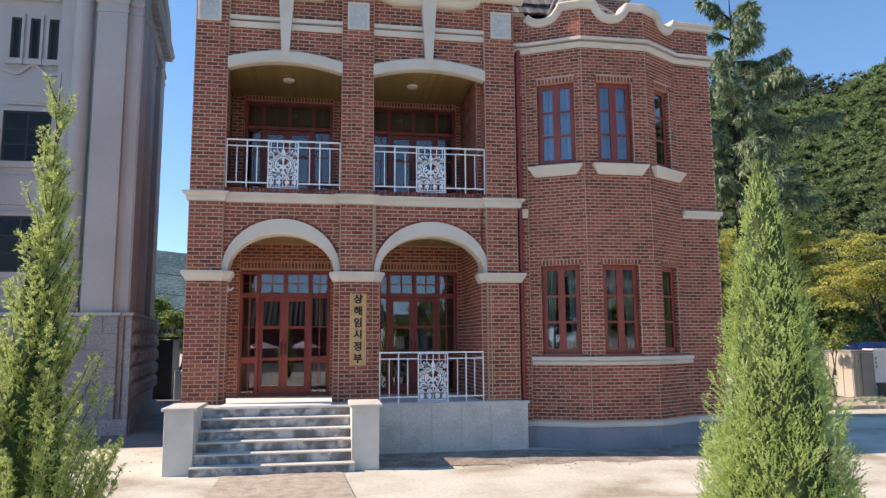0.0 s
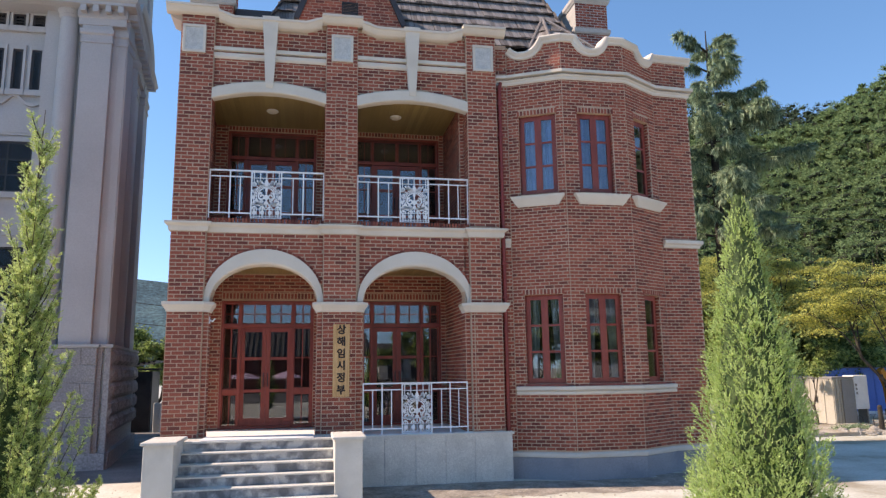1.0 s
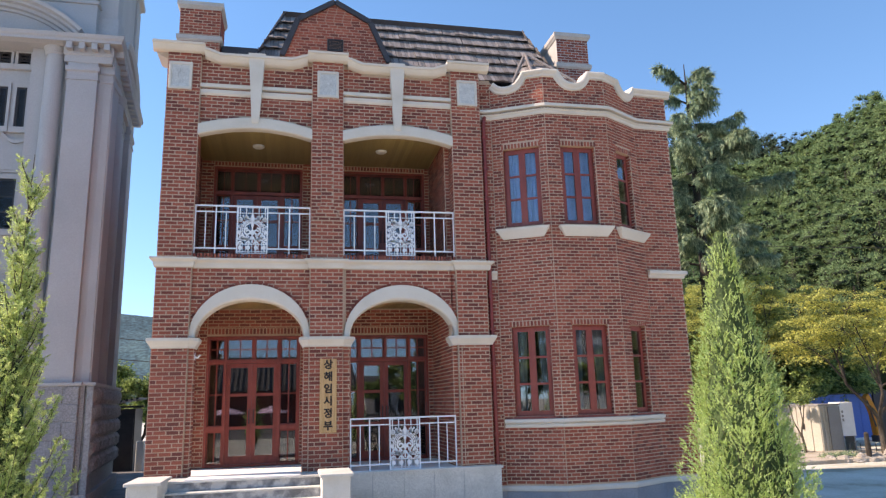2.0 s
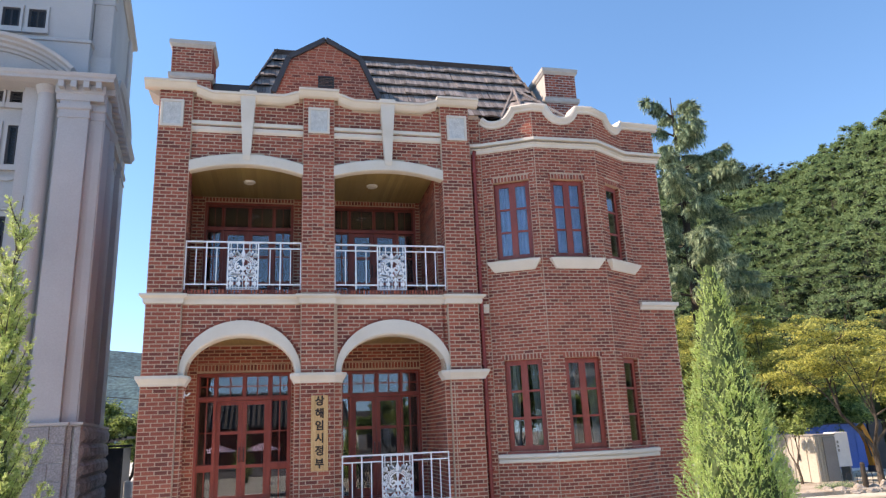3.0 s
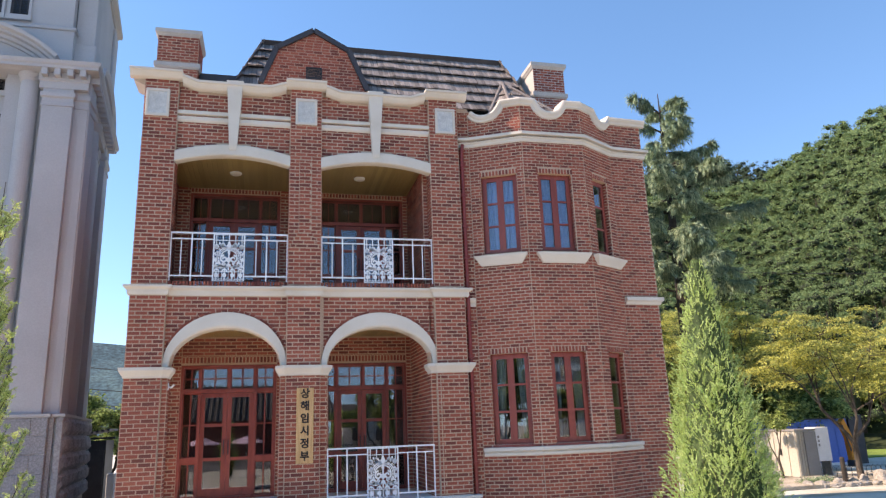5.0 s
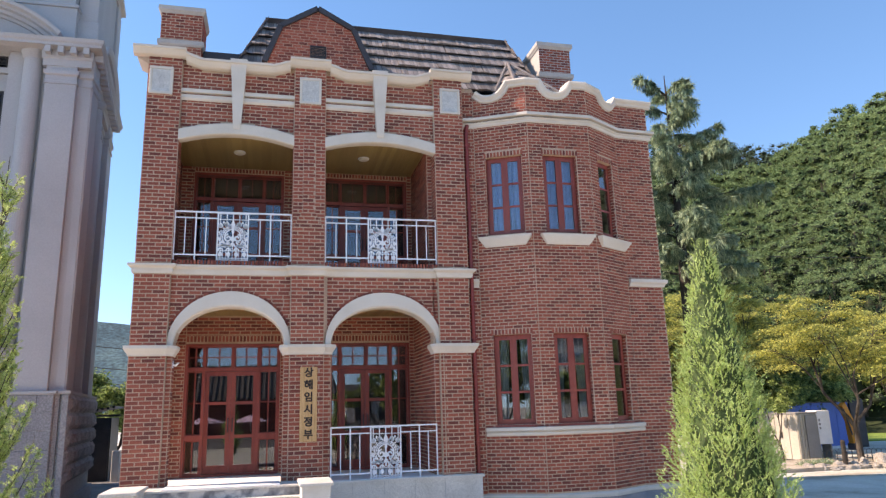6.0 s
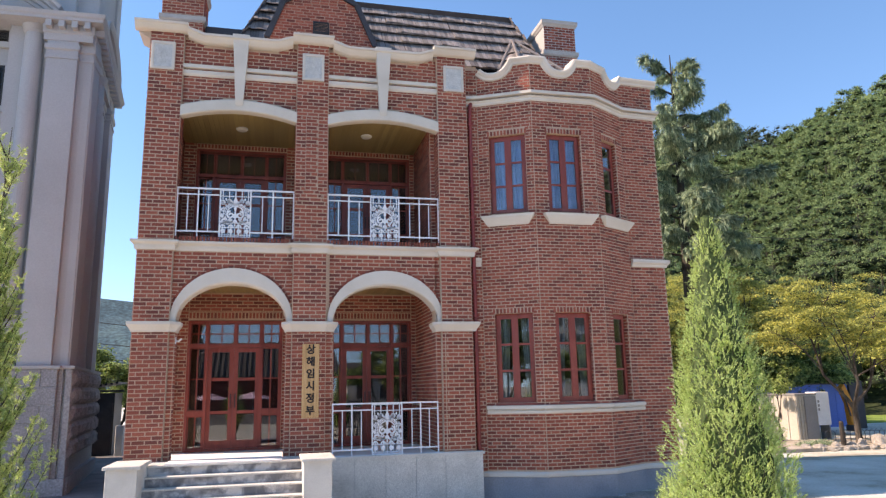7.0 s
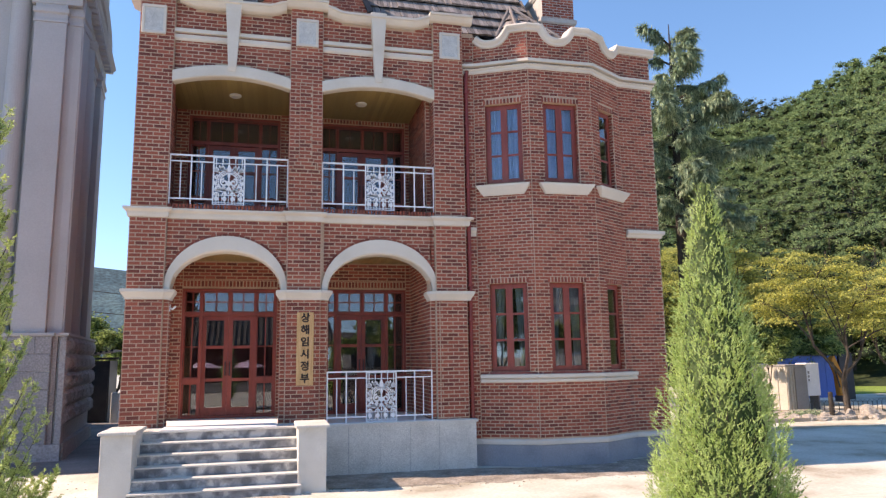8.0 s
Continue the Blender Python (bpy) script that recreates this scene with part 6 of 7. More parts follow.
def limb_tree(name, x, y, z0, height, spread, mat, label, seed, limbs=9, twigs=14, leaves=120, leaf=(0.12, 0.24), crown_low=0.35, flat=0.3, group="", trunk_r=0.16, stems=3, fork_at=0.45):
    """A broadleaf tree: tapered trunk forking into a few curved stems, limbs off the stems, and twigs that carry loose layered plates of leaves with gaps."""
    r = np.random.RandomState(seed)
    t = thing(name, label, "tree", group)
    fork = z0 + height * crown_low * fork_at
    lean = r.uniform(-0.15, 0.15, 2)
    part("trunk", Geo().tube([(x, y, z0 - 0.1), (x + lean[0] * 0.3, y, z0 + 0.35), (x + lean[0], y + lean[1], fork + 0.1)], [trunk_r * 1.35, trunk_r, trunk_r * 0.85], 9), bark, t, "grey-brown trunk")
    root = np.array([x + lean[0], y + lean[1], fork])
    a0 = r.uniform(0, 6.28)
    heads = []
    for i in range(stems):
        a = a0 + i * 6.283 / stems + r.uniform(-0.4, 0.4)
        R = spread * r.uniform(0.22, 0.36)
        head = root + np.array([R * math.cos(a), R * math.sin(a), height * (0.48 + 0.12 * r.uniform()) - fork + z0])
        bend = root * 0.55 + head * 0.45 + np.array([math.cos(a), math.sin(a), -0.2]) * R * 0.25 + r.normal(size=3) * 0.06
        part("stem", Geo().tube([tuple(root - np.array([0, 0, 0.1])), tuple(root * 0.8 + bend * 0.2), tuple(bend), tuple(head)], [trunk_r * 0.66, trunk_r * 0.56, trunk_r * 0.45, trunk_r * 0.28], 7), bark, t)
        heads.append((bend, head))
    cen, rad = [], []
    for i in range(limbs):
        bend, head = heads[i % stems]
        q = (i + 0.5) / limbs
        s0 = r.uniform(0.0, 1.0)
        start = bend * (1 - s0) + head * s0
        a = math.atan2(head[1] - y, head[0] - x) + r.uniform(-1.3, 1.3)
        R = spread * (1.0 - 0.72 * q * q) * r.uniform(0.7, 1.05)
        Z = z0 + height * (crown_low + 0.08 + (0.90 - crown_low) * q ** 0.85)
        tip = np.array([x + R * math.cos(a), y + R * math.sin(a), max(Z, start[2] + 0.1)])
        arch = np.array([0, 0, 0.16 * (tip[2] - start[2])])
        pts = [start, start * 0.7 + tip * 0.3 + arch, start * 0.4 + tip * 0.6 + arch, tip]
        g = Geo().tube([tuple(p) for p in pts], [trunk_r * 0.26, trunk_r * 0.20, trunk_r * 0.12, 0.010], 6)
        pa = np.array(pts)
        for j in range(twigs):
            s1 = r.uniform(0.25, 1.0)
            base = np.array([np.interp(s1, [0, 0.3, 0.6, 1.0], pa[:, c]) for c in range(3)])
            b2 = r.uniform(0, 6.28)
            L = spread * 0.30 * r.uniform(0.4, 1.15) * (1.25 - 0.6 * s1)
            end = base + np.array([math.cos(b2) * L, math.sin(b2) * L, r.uniform(-0.10, 0.40) * L])
            g.tube([tuple(base), tuple((base + end) * 0.5 + np.array([0, 0, 0.06 * L])), tuple(end)], [0.016, 0.010, 0.003], 4)
            cen.append(end)
            rad.append(spread * r.uniform(0.08, 0.19))
        part("limb", g, bark, t)
    cen, rad = np.array(cen), np.array(rad)
    n = len(cen)
    share = rad ** 1.8
    k = r.choice(n, n * leaves, p=share / share.sum())
    d = r.normal(size=(len(k), 3)) * 0.5
    d[:, 2] = d[:, 2] * flat - 0.22 * (d[:, 0] ** 2 + d[:, 1] ** 2)
    p = cen[k] + d * rad[k][:, None]
    way = unit(r.normal(size=(len(k), 3)) * np.array([1, 1, 0.6]) + np.array([0, 0, -0.3]))
    ln = r.uniform(leaf[0], leaf[1], len(k))
    norm = unit(d * 0.5 + np.array([-0.25, 0, 0.95]) + r.normal(size=(len(k), 3)) * 0.42)
    leaf_mesh("crown", p, way, side_for(way, norm), ln, ln * 0.62, mat, t, "open layered leafy crown")
    return t


AUTUMN = ((24.05, 7.1, 6.7, 3.7, 21, "yellowing broadleaf tree beside the rocks"), (27.4, 7.8, 6.0, 2.9, 36, "smaller yellowing broadleaf tree in the soil bed"),
          (18.6, 14.6, 8.0, 3.8, 22, "yellowing broadleaf tree behind the house"), (20.0, 15.6, 6.6, 2.9, 39, "yellowing broadleaf tree close behind the house"),
          (24.4, 14.7, 8.2, 3.9, 35, "yellowing broadleaf tree behind the storage container"), (27.5, 16.8, 8.0, 3.6, 38, "yellowing broadleaf tree just behind the blue wall"),
          (27.0, 22.0, 9.6, 5.0, 33, "yellowing broadleaf tree over the cabinets"), (31.0, 28.0, 10.2, 5.2, 23, "yellowing broadleaf tree behind the blue wall"))
for x, y, hgt, spr, seed, lab in AUTUMN:
    near = y < 8
    limb_tree("autumn_tree", x, y, 0.0, hgt, spr, yellow_leaf, lab, seed, 12, 11, 280 if near else 190, (0.05, 0.11) if near else (0.08, 0.15),
              0.45, 0.16, "autumn trees", 0.115 if near else 0.13, 3, 0.48)
limb_tree("green_tree", 26.3, 16.4, 0.0, 4.6, 3.0, green_leaf, "dark green bushy tree behind the cabinets", 24, 12, 12, 190, (0.12, 0.24), 0.15, 0.6, "green trees")
limb_tree("green_tree", 30.2, 16.8, 0.0, 4.8, 3.0, green_leaf, "dark green bushy tree over the blue wall", 41, 12, 12, 190, (0.12, 0.24), 0.15, 0.6, "green trees")
limb_tree("green_tree", 20.2, 18.5, 0.0, 5.4, 3.0, green_leaf, "dark green bushy tree behind the house", 29, 9, 12, 200, (0.12, 0.24), 0.15, 0.7, "green trees")
limb_tree("green_tree", 33.0, 29.0, 0.0, 6.4, 4.2, green_leaf, "dark green bushy tree behind the lawn", 25, 9, 12, 220, (0.14, 0.28), 0.12, 0.7, "green trees")
limb_tree("green_tree", 45.0, 30.0, 0.0, 7.6, 4.6, green_leaf, "dark green bushy tree behind the lawn", 26, 9, 12, 220, (0.14, 0.28), 0.12, 0.7, "green trees")
limb_tree("young_tree", 22.2, 9.0, 0.0, 3.4, 1.1, green_leaf, "thin young tree by the cream cabinet", 27, 5, 7, 120, (0.06, 0.13), 0.5, 0.7, "green trees", 0.05)
limb_tree("green_tree", -4.4, 20.0, 0.0, 4.6, 2.4, green_leaf, "sunlit green tree behind the passage", 28, 8, 10, 180, (0.10, 0.2), 0.2, 0.8, "green trees")


def cedar(x, y, z0, height, label, seed, spread=5.2, low=6.0):
    """A tall cedar: straight trunk, separate whorls of long rising boughs, each roofed with pale needle sprays and fringed with hanging ones."""
    r = np.random.RandomState(seed)
    t = thing("cedar", label, "tree")
    part("trunk", Geo().tube([(x, y, z0 - 0.2), (x, y, z0 + height * 0.5), (x + 0.05, y, z0 + height * 0.985)], [0.36, 0.22, 0.02], 10), dark_bark, t, "straight dark trunk")
    cen, way, ln, nor = [], [], [], []
    boughs = Geo()
    z = z0 + low
    turn = r.uniform(0, 6.28)
    while z < z0 + height * 0.975:
        q = (z - z0) / height
        reach = min(spread, 1.1 + spread * 1.75 * (1 - q) ** 0.95)
        if q > 0.95:
            reach = 0.9
        for b in range(3 if q > 0.84 else 4):
            turn += 2.4 + r.uniform(-0.4, 0.4)
            L = reach * r.uniform(0.6, 1.1)
            c, s1 = math.cos(turn), math.sin(turn)
            lift, sag = r.uniform(0.35, 0.60) if q > 0.8 else r.uniform(0.18, 0.42), r.uniform(0.10, 0.28)
            steps = (0, 0.25, 0.5, 0.75, 1.0)
            pa = np.array([(x + c * L * v, y + s1 * L * v, z + L * (lift * v - sag * v * v)) for v in steps])
            boughs.tube([tuple(p) for p in pa], [0.06, 0.045, 0.03, 0.018, 0.005], 5)
            across = np.array([-s1, c, 0])
            along = np.array([c, s1, 0])
            nb = int(12 + 12 * L)
            v = r.uniform(0.18, 1.0, nb)
            base = np.stack([np.interp(v, steps, pa[:, j]) for j in range(3)], 1)
            hand = np.where(r.uniform(size=nb) < 0.5, -1.0, 1.0)
            bl = (0.16 + 0.20 * L * np.sin(np.pi * np.clip(v * 0.85 + 0.1, 0, 1))) * r.uniform(0.5, 1.1, nb)
            bway = unit(across * (hand * 0.75)[:, None] + along * 0.7 + r.normal(size=(nb, 3)) * 0.12)
            m = 84
            k = np.repeat(np.arange(nb), m)
            f = r.uniform(0, 1, len(k))
            # two thirds lie along the branchlet, the rest hang below it
            hang = (r.uniform(size=len(k)) < 0.26).astype(float)
            p = base[k] + bway[k] * (f * bl[k])[:, None] + np.array([0, 0, -1.0]) * (0.38 * bl[k] * f * f + hang * r.uniform(0, 0.30, len(k)) * (0.4 + 0.25 * L))[:, None]
            p = p + r.normal(size=(len(k), 3)) * np.array([0.035, 0.035, 0.025])
            cen.append(p)
            way.append(unit(bway[k] * (0.8 - 0.5 * hang)[:, None] + np.array([0, 0, -1.0]) * (0.15 + 0.3 * f + 0.9 * hang)[:, None] + r.normal(size=(len(k), 3)) * 0.32))
            ln.append(r.uniform(0.13, 0.34, len(k)))
            nor.append(unit(np.array([-0.35, -0.15, 1.0]) + along * 0.2 + r.normal(size=(len(k), 3)) * 0.35))
        z += r.uniform(0.62, 0.95) * (1.35 if 0.80 < q < 0.93 else 1)
    part("bough_work", boughs, dark_bark, t, "rising and drooping boughs", "stuff")
    cen, way, ln, nor = np.concatenate(cen), np.concatenate(way), np.concatenate(ln), np.concatenate(nor)
    leaf_mesh("foliage", cen, way, side_for(way, nor), ln, ln * 0.16, cedar_leaf, t, "blue-green hanging needle sprays")


cedar(21.4, 13.1, 0.0, 18.6, "tall blue-green cedar behind the house", 31, 3.7, 8.2)
cedar(19.0, 18.0, 0.0, 12.5, "shorter blue-green cedar behind the house", 32, 3.6, 5.0)

# ---- wooded hill ----
HILL_AT = (3.0, -15.4)
NEAR_TOP = ([10, 30, 36.7, 40.6, 41.4, 42.8, 44.3, 45.4, 47.9, 60, 84], [0.20, 0.333, 0.330, 0.329, 0.347, 0.362, 0.372, 0.380, 0.396, 0.42, 0.42])
FAR_TOP = ([10, 30, 36.4, 37.6, 39.2, 41.2, 43, 84], [0.30, 0.372, 0.357, 0.348, 0.341, 0.338, 0.25, 0.25])


def hill_height(x, y):
    """Height of the wooded slopes east and north of the house: a near spur, and a higher ridge behind it."""
    px, py = x - HILL_AT[0], y - HILL_AT[1]
    dist = math.hypot(px, py)
    ang = math.degrees(math.atan2(px, py))                  # from straight ahead towards the right
    near = np.interp(ang, *NEAR_TOP) * 126 - 7.5
    far = np.interp(ang, *FAR_TOP) * 168 - 6.5
    rough = 1.4 * noise.noise((x * 0.05, y * 0.05, 1))
    if dist <= 126:
        t = max(0.0, (dist - 58) / 68)
        return near * t ** 0.95 + rough * t - 0.4
    t = min(1.0, (dist - 126) / 42)
    return near + (far - near) * t + rough - 0.4 - max(0.0, dist - 168) * 0.6


g = Geo()
rings, turns = [48 + 6 * i for i in range(23)], list(range(12, 86, 2))
for rr in rings:
    for a in turns:
        x, y = HILL_AT[0] + rr * math.sin(radians(a)), HILL_AT[1] + rr * math.cos(radians(a))
        g.v.append((x, y, hill_height(x, y)))
cols = len(turns)
g.f = [(j * cols + i, j * cols + i + 1, (j + 1) * cols + i + 1, (j + 1) * cols + i) for j in range(len(rings) - 1) for i in range(cols - 1)]
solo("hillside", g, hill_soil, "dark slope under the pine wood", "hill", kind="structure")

bm = bmesh.new()
bmesh.ops.create_icosphere(bm, subdivisions=1, radius=1)
BALL_V = np.array([v.co[:] for v in bm.verts])
BALL_F = np.array([[v.index for v in f.verts] for f in bm.faces])
bm.free()


def clump_mesh(name, cen, size, mat, parent, label, r):
    """Lumpy, flattened foliage masses as one mesh."""
    n, nv = len(cen), len(BALL_V)
    lump = 1 + r.normal(size=(n, nv, 1)) * 0.2
    v = cen[:, None, :] + BALL_V[None] * lump * size[:, None, :]
    f = BALL_F[None] + (np.arange(n) * nv)[:, None, None]
    me = bpy.data.meshes.new(name)
    nf = n * len(BALL_F)
    me.vertices.add(n * nv)
    me.vertices.foreach_set("co", v.astype(np.float32).ravel())
    me.loops.add(nf * 3)
    me.loops.foreach_set("vertex_index", f.astype(np.int32).ravel())
    me.polygons.add(nf)
    me.polygons.foreach_set("loop_start", np.arange(0, nf * 3, 3, dtype=np.int32))
    me.polygons.foreach_set("loop_total", np.full(nf, 3, dtype=np.int32))
    me.update()
    me.materials.append(mat)
    ob = new(name, me)
    ob.parent = parent
    return tagged(ob, label, kind="stuff")


def grow_wood(spots, seed, blades, label, leaf_mat, clump_mat, pads=24):
    """Many trees as one wood: crowns of overlapping foliage pads, each pad a mass coloured dark for gap shade under a
    skin of needle tufts.
    """
    r = np.random.RandomState(seed)
    wood = thing("pine_wood", label, "wood", kind="stuff")
    trunks = Geo()
    pc, ps, po, far = [], [], [], []
    for x, y, H, W in spots:
        z = hill_height(x, y)
        conic = r.uniform() < 0.22
        u = r.uniform(0.10, 1.0, pads) ** 0.8
        R = W * (0.85 * (1.02 - u) if conic else np.sqrt(np.clip(1.0 - (np.abs(u - 0.42) / 0.62) ** 2.2, 0, 1)) * 0.82)
        an = np.arange(pads) * 2.4 + r.uniform(-0.5, 0.5, pads)
        pr = W * r.uniform(0.17, 0.34, pads) * (0.75 if conic else 1.0)
        k = r.uniform(0.75, 1.05, pads)
        pc.append(np.stack([x + R * k * np.cos(an), y + R * k * np.sin(an), z + H * (0.12 + 0.85 * u)], 1))
        po.append(unit(np.stack([np.cos(an) * R, np.sin(an) * R, np.full(pads, 0.45 * W)], 1)))
        ps.append(np.stack([pr, pr, pr * r.uniform(0.40, 0.65, pads)], 1))
        far.append(np.full(pads, math.hypot(x - HILL_AT[0], y - HILL_AT[1])))
        pc.append(np.array([[x, y, z + H * 0.5]]))
        po.append(np.array([[0, 0, 1.0]]))
        ps.append(np.array([[W * 0.40, W * 0.40, H * 0.34]]))
        far.append(np.array([math.hypot(x - HILL_AT[0], y - HILL_AT[1])]))
        trunks.tube([(x, y, z - 0.4), (x, y, z + H * 0.8)], [0.18, 0.05], 5)
    pc, ps, po, far = np.concatenate(pc), np.concatenate(ps), np.concatenate(po), np.concatenate(far)
    # dark colour of these masses stands for shade between the tufts
    clump_mesh("inner_foliage", pc, ps * (0.56 if blades else 0.74), clump_mat, wood, "foliage masses, shade put into their dark colour", r)
    if blades:
        keep = np.where(far > 2)[0]
        k = np.repeat(keep, blades)
        d = unit(r.normal(size=(len(k), 3)) + po[k] * 0.8 + np.array([0, 0, 0.25]))
        p = pc[k] + d * ps[k] * r.uniform(0.45, 1.22, len(k))[:, None]
        way = unit(d * np.array([1, 1, 0.5]) + np.array([0, 0, 0.25]) + r.normal(size=(len(k), 3)) * 0.55)
        ln = far[k] * r.uniform(0.0019, 0.0042, len(k))
        norm = unit(d + po[k] * 0.5 + r.normal(size=(len(k), 3)) * 0.32)
        leaf_mesh("foliage", p, way, side_for(way, norm), ln, ln * 0.36, leaf_mat, wood, "green pine foliage")
    part("trunks", trunks, bark, wood, "", "stuff")


def wood_spots(count, a0, a1, r0, r1, gap, seed, big=1.0):
    """Loosely spaced places for trees on the slope: x, y, height, crown radius."""
    r = np.random.RandomState(seed)
    out, tries = [], 0
    while len(out) < count and tries < count * 40:
        tries += 1
        a = radians(r.uniform(a0, a1))
        rr = math.sqrt(r.uniform(r0 * r0, r1 * r1))
        x, y = HILL_AT[0] + rr * math.sin(a), HILL_AT[1] + rr * math.cos(a)
        if all((x - p[0]) ** 2 + (y - p[1]) ** 2 > gap * gap for p in out):
            out.append((x, y, r.uniform(6.6, 9.2) * big, r.uniform(2.4, 3.7) * big))
    return out


grow_wood(wood_spots(265, 29.5, 51.0, 57, 127, 2.5, 5), 6, 125, "dense green pine wood covering the near hill", pine_leaf, hill_gap_shade)
grow_wood(wood_spots(90, 28, 43.5, 156, 170, 2.4, 8), 9, 22, "pine wood along the farther ridge, colour dimmed for distance", dim_pine_leaf, hill_gap_shade, 14)
# out of view; foliage dimmed so the narrow bay window reflects dark
grow_wood(wood_spots(60, 56, 84, 52, 127, 5.0, 10, 1.7), 11, 0, "unseen pine wood beside the yard, colour dimmed", dim_pine_leaf, dim_pine_leaf, 14)

# far hills; their blue haze is painted, the air is clear
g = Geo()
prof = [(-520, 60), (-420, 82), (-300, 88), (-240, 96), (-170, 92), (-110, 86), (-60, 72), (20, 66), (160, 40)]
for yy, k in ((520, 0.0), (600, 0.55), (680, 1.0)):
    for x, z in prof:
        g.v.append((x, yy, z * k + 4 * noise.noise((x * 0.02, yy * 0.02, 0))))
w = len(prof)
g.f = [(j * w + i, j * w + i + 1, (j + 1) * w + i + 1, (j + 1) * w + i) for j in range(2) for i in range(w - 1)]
solo("backdrop", g, far_hill, "distant wooded hills, blue haze put into their colour", "hills", kind="structure")

# ---- beyond the house ----
g = Geo().box(19.0, 6.0, 0.0, 30.0, 9.2, 0.12)
solo("planting_bed", g, soil_mat, "dry soil bed edged with stones", "bed", kind="structure")
rr3 = random.Random(9)


def boulder(x, y, sx, sy, sz, label):
    bm = bmesh.new()
    bmesh.ops.create_icosphere(bm, subdivisions=3, radius=1)
    off = rr3.uniform(0, 50)
    for v in bm.verts:
        k = 1 + 0.42 * noise.noise(v.co * 1.3 + Vector((off, 0, 0))) + 0.08 * noise.noise(v.co * 4 + Vector((off, 3, 0)))
        v.co = Vector((v.co.x * sx * k, v.co.y * sy * k, max(-0.6, v.co.z) * sz * k))
    me = bpy.data.meshes.new("boulder")
    bm.to_mesh(me)
    bm.free()
    me.materials.append(boulder_mat)
    ob = new("boulder", me)
    ob.location = (x, y, sz * 0.55)
    return tagged(ob, label, "rock", "edging rocks")


boulder(24.15, 6.3, 0.29, 0.27, 0.29, "large pale boulder by the tree")
boulder(25.3, 6.0, 0.36, 0.3, 0.26, "pale boulder by the tree")
for i in range(22):
    boulder(19.4 + 0.34 * i + rr3.uniform(-0.06, 0.06), 6.35 - 0.09 * i * 0.4 + rr3.uniform(-0.12, 0.12), rr3.uniform(0.12, 0.26), rr3.uniform(0.1, 0.2), rr3.uniform(0.06, 0.13), "small pale edging stone")
for x, y, sx, sz in ((21.2, 6.55, 0.20, 0.15), (21.75, 6.5, 0.26, 0.14), (22.4, 6.42, 0.22, 0.17), (23.1, 6.55, 0.24, 0.15), (23.55, 6.5, 0.18, 0.2), (24.75, 6.45, 0.3, 0.19)):
    boulder(x, y, sx, sx * 0.8, sz, "rough pale rock edging the bed")
for x, y, seed in ((21.45, 6.9, 71), (21.8, 7.0, 72), (22.1, 6.85, 73), (22.45, 7.05, 74), (25.6, 6.7, 75)):
    r = np.random.RandomState(seed)
    plant = thing("low_plant", "low grey-green plant among the bed rocks", "plant", "low plants")
    n = 420
    lean = unit(r.normal(size=(n, 3)) * np.array([1, 1, 0.4]) + np.array([0, 0, 0.7]))
    root = np.array([x, y, 0.11]) + r.normal(size=(n, 3)) * np.array([0.12, 0.10, 0.0])
    spread = r.uniform(0.02, 0.20, n)
    leaf_mesh("leaves", root + lean * spread[:, None], lean, side_for(lean, unit(r.normal(size=(n, 3)) + np.array([0, 0, 0.6]))), r.uniform(0.05, 0.10, n), r.uniform(0.015, 0.03, n), cedar_leaf, plant, "small grey-green leaves")
post = thing("bollard", "short dark wooden post in the bed", "post")
part("post", Geo().tube([(22.75, 6.5, 0.0), (22.75, 6.5, 0.9)], [0.09, 0.08], 10), dark_bark, post)
part("cap", Geo().tube([(22.75, 6.5, 0.9), (22.75, 6.5, 0.96)], [0.09, 0.05], 10), dark_bark, post)

solo("lawn", Geo().box(33.0, 18.4, 0.0, 60.0, 34.0, 0.06), lawn_mat, "bright green lawn", "lawn", kind="structure")
fence = thing("blue_wall", "long blue sheet-metal site wall", "fence")
for i in range(9):
    x = 24.6 + 0.72 * i
    g = Geo()
    g.box(x, 15.0, 0.1, x + 0.70, 15.06, 2.2)
    g.box(x + 0.66, 14.985, 0.12, x + 0.70, 15.0, 2.18)
    part("panel", g, blue_panel, fence, "flat blue panel")
part("top_rail", Geo().box(24.6, 14.94, 2.2, 31.1, 15.1, 2.26), flashing, fence)
part("foot_rail", Geo().box(24.6, 14.94, 0.0, 31.1, 15.1, 0.12), white_metal, fence)
part("end_wall", Geo().box(31.1, 14.9, 0.0, 31.9, 15.6, 2.35), flashing, fence, "dark end of the site wall")
cab = thing("storage_container", "cream sheet-metal storage container, one side in sun", "container")
part("body", Geo().box(23.42, 9.52, 0.06, 24.38, 12.0, 1.84), cream_panel, cab)
for i in range(7):
    part("rib", Geo().box(23.45 + 0.135 * i, 9.49, 0.1, 23.50 + 0.135 * i, 9.52, 1.8), cream_panel, cab)
for i in range(3):
    part("side_rib", Geo().box(23.39, 10.0 + 0.8 * i, 0.1, 23.42, 10.08 + 0.8 * i, 1.8), cream_panel, cab)
part("door", Geo().chamfer_box(23.80, 9.455, 0.1, 24.36, 9.49, 1.8, 0.006), grey_panel, cab, "grey sheet-metal door")
part("roof_edge", Geo().chamfer_box(23.38, 9.47, 1.84, 24.41, 12.03, 1.90, 0.01), grey_panel, cab)
part("skid", Geo().box(23.45, 9.55, 0.0, 24.35, 11.9, 0.06), flashing, cab)
part("lock", Geo().box(23.36, 10.4, 0.9, 23.39, 10.5, 1.15), flashing, cab)
unitb = thing("white_panel_box", "white sheet-metal utility box raised on a frame", "box")
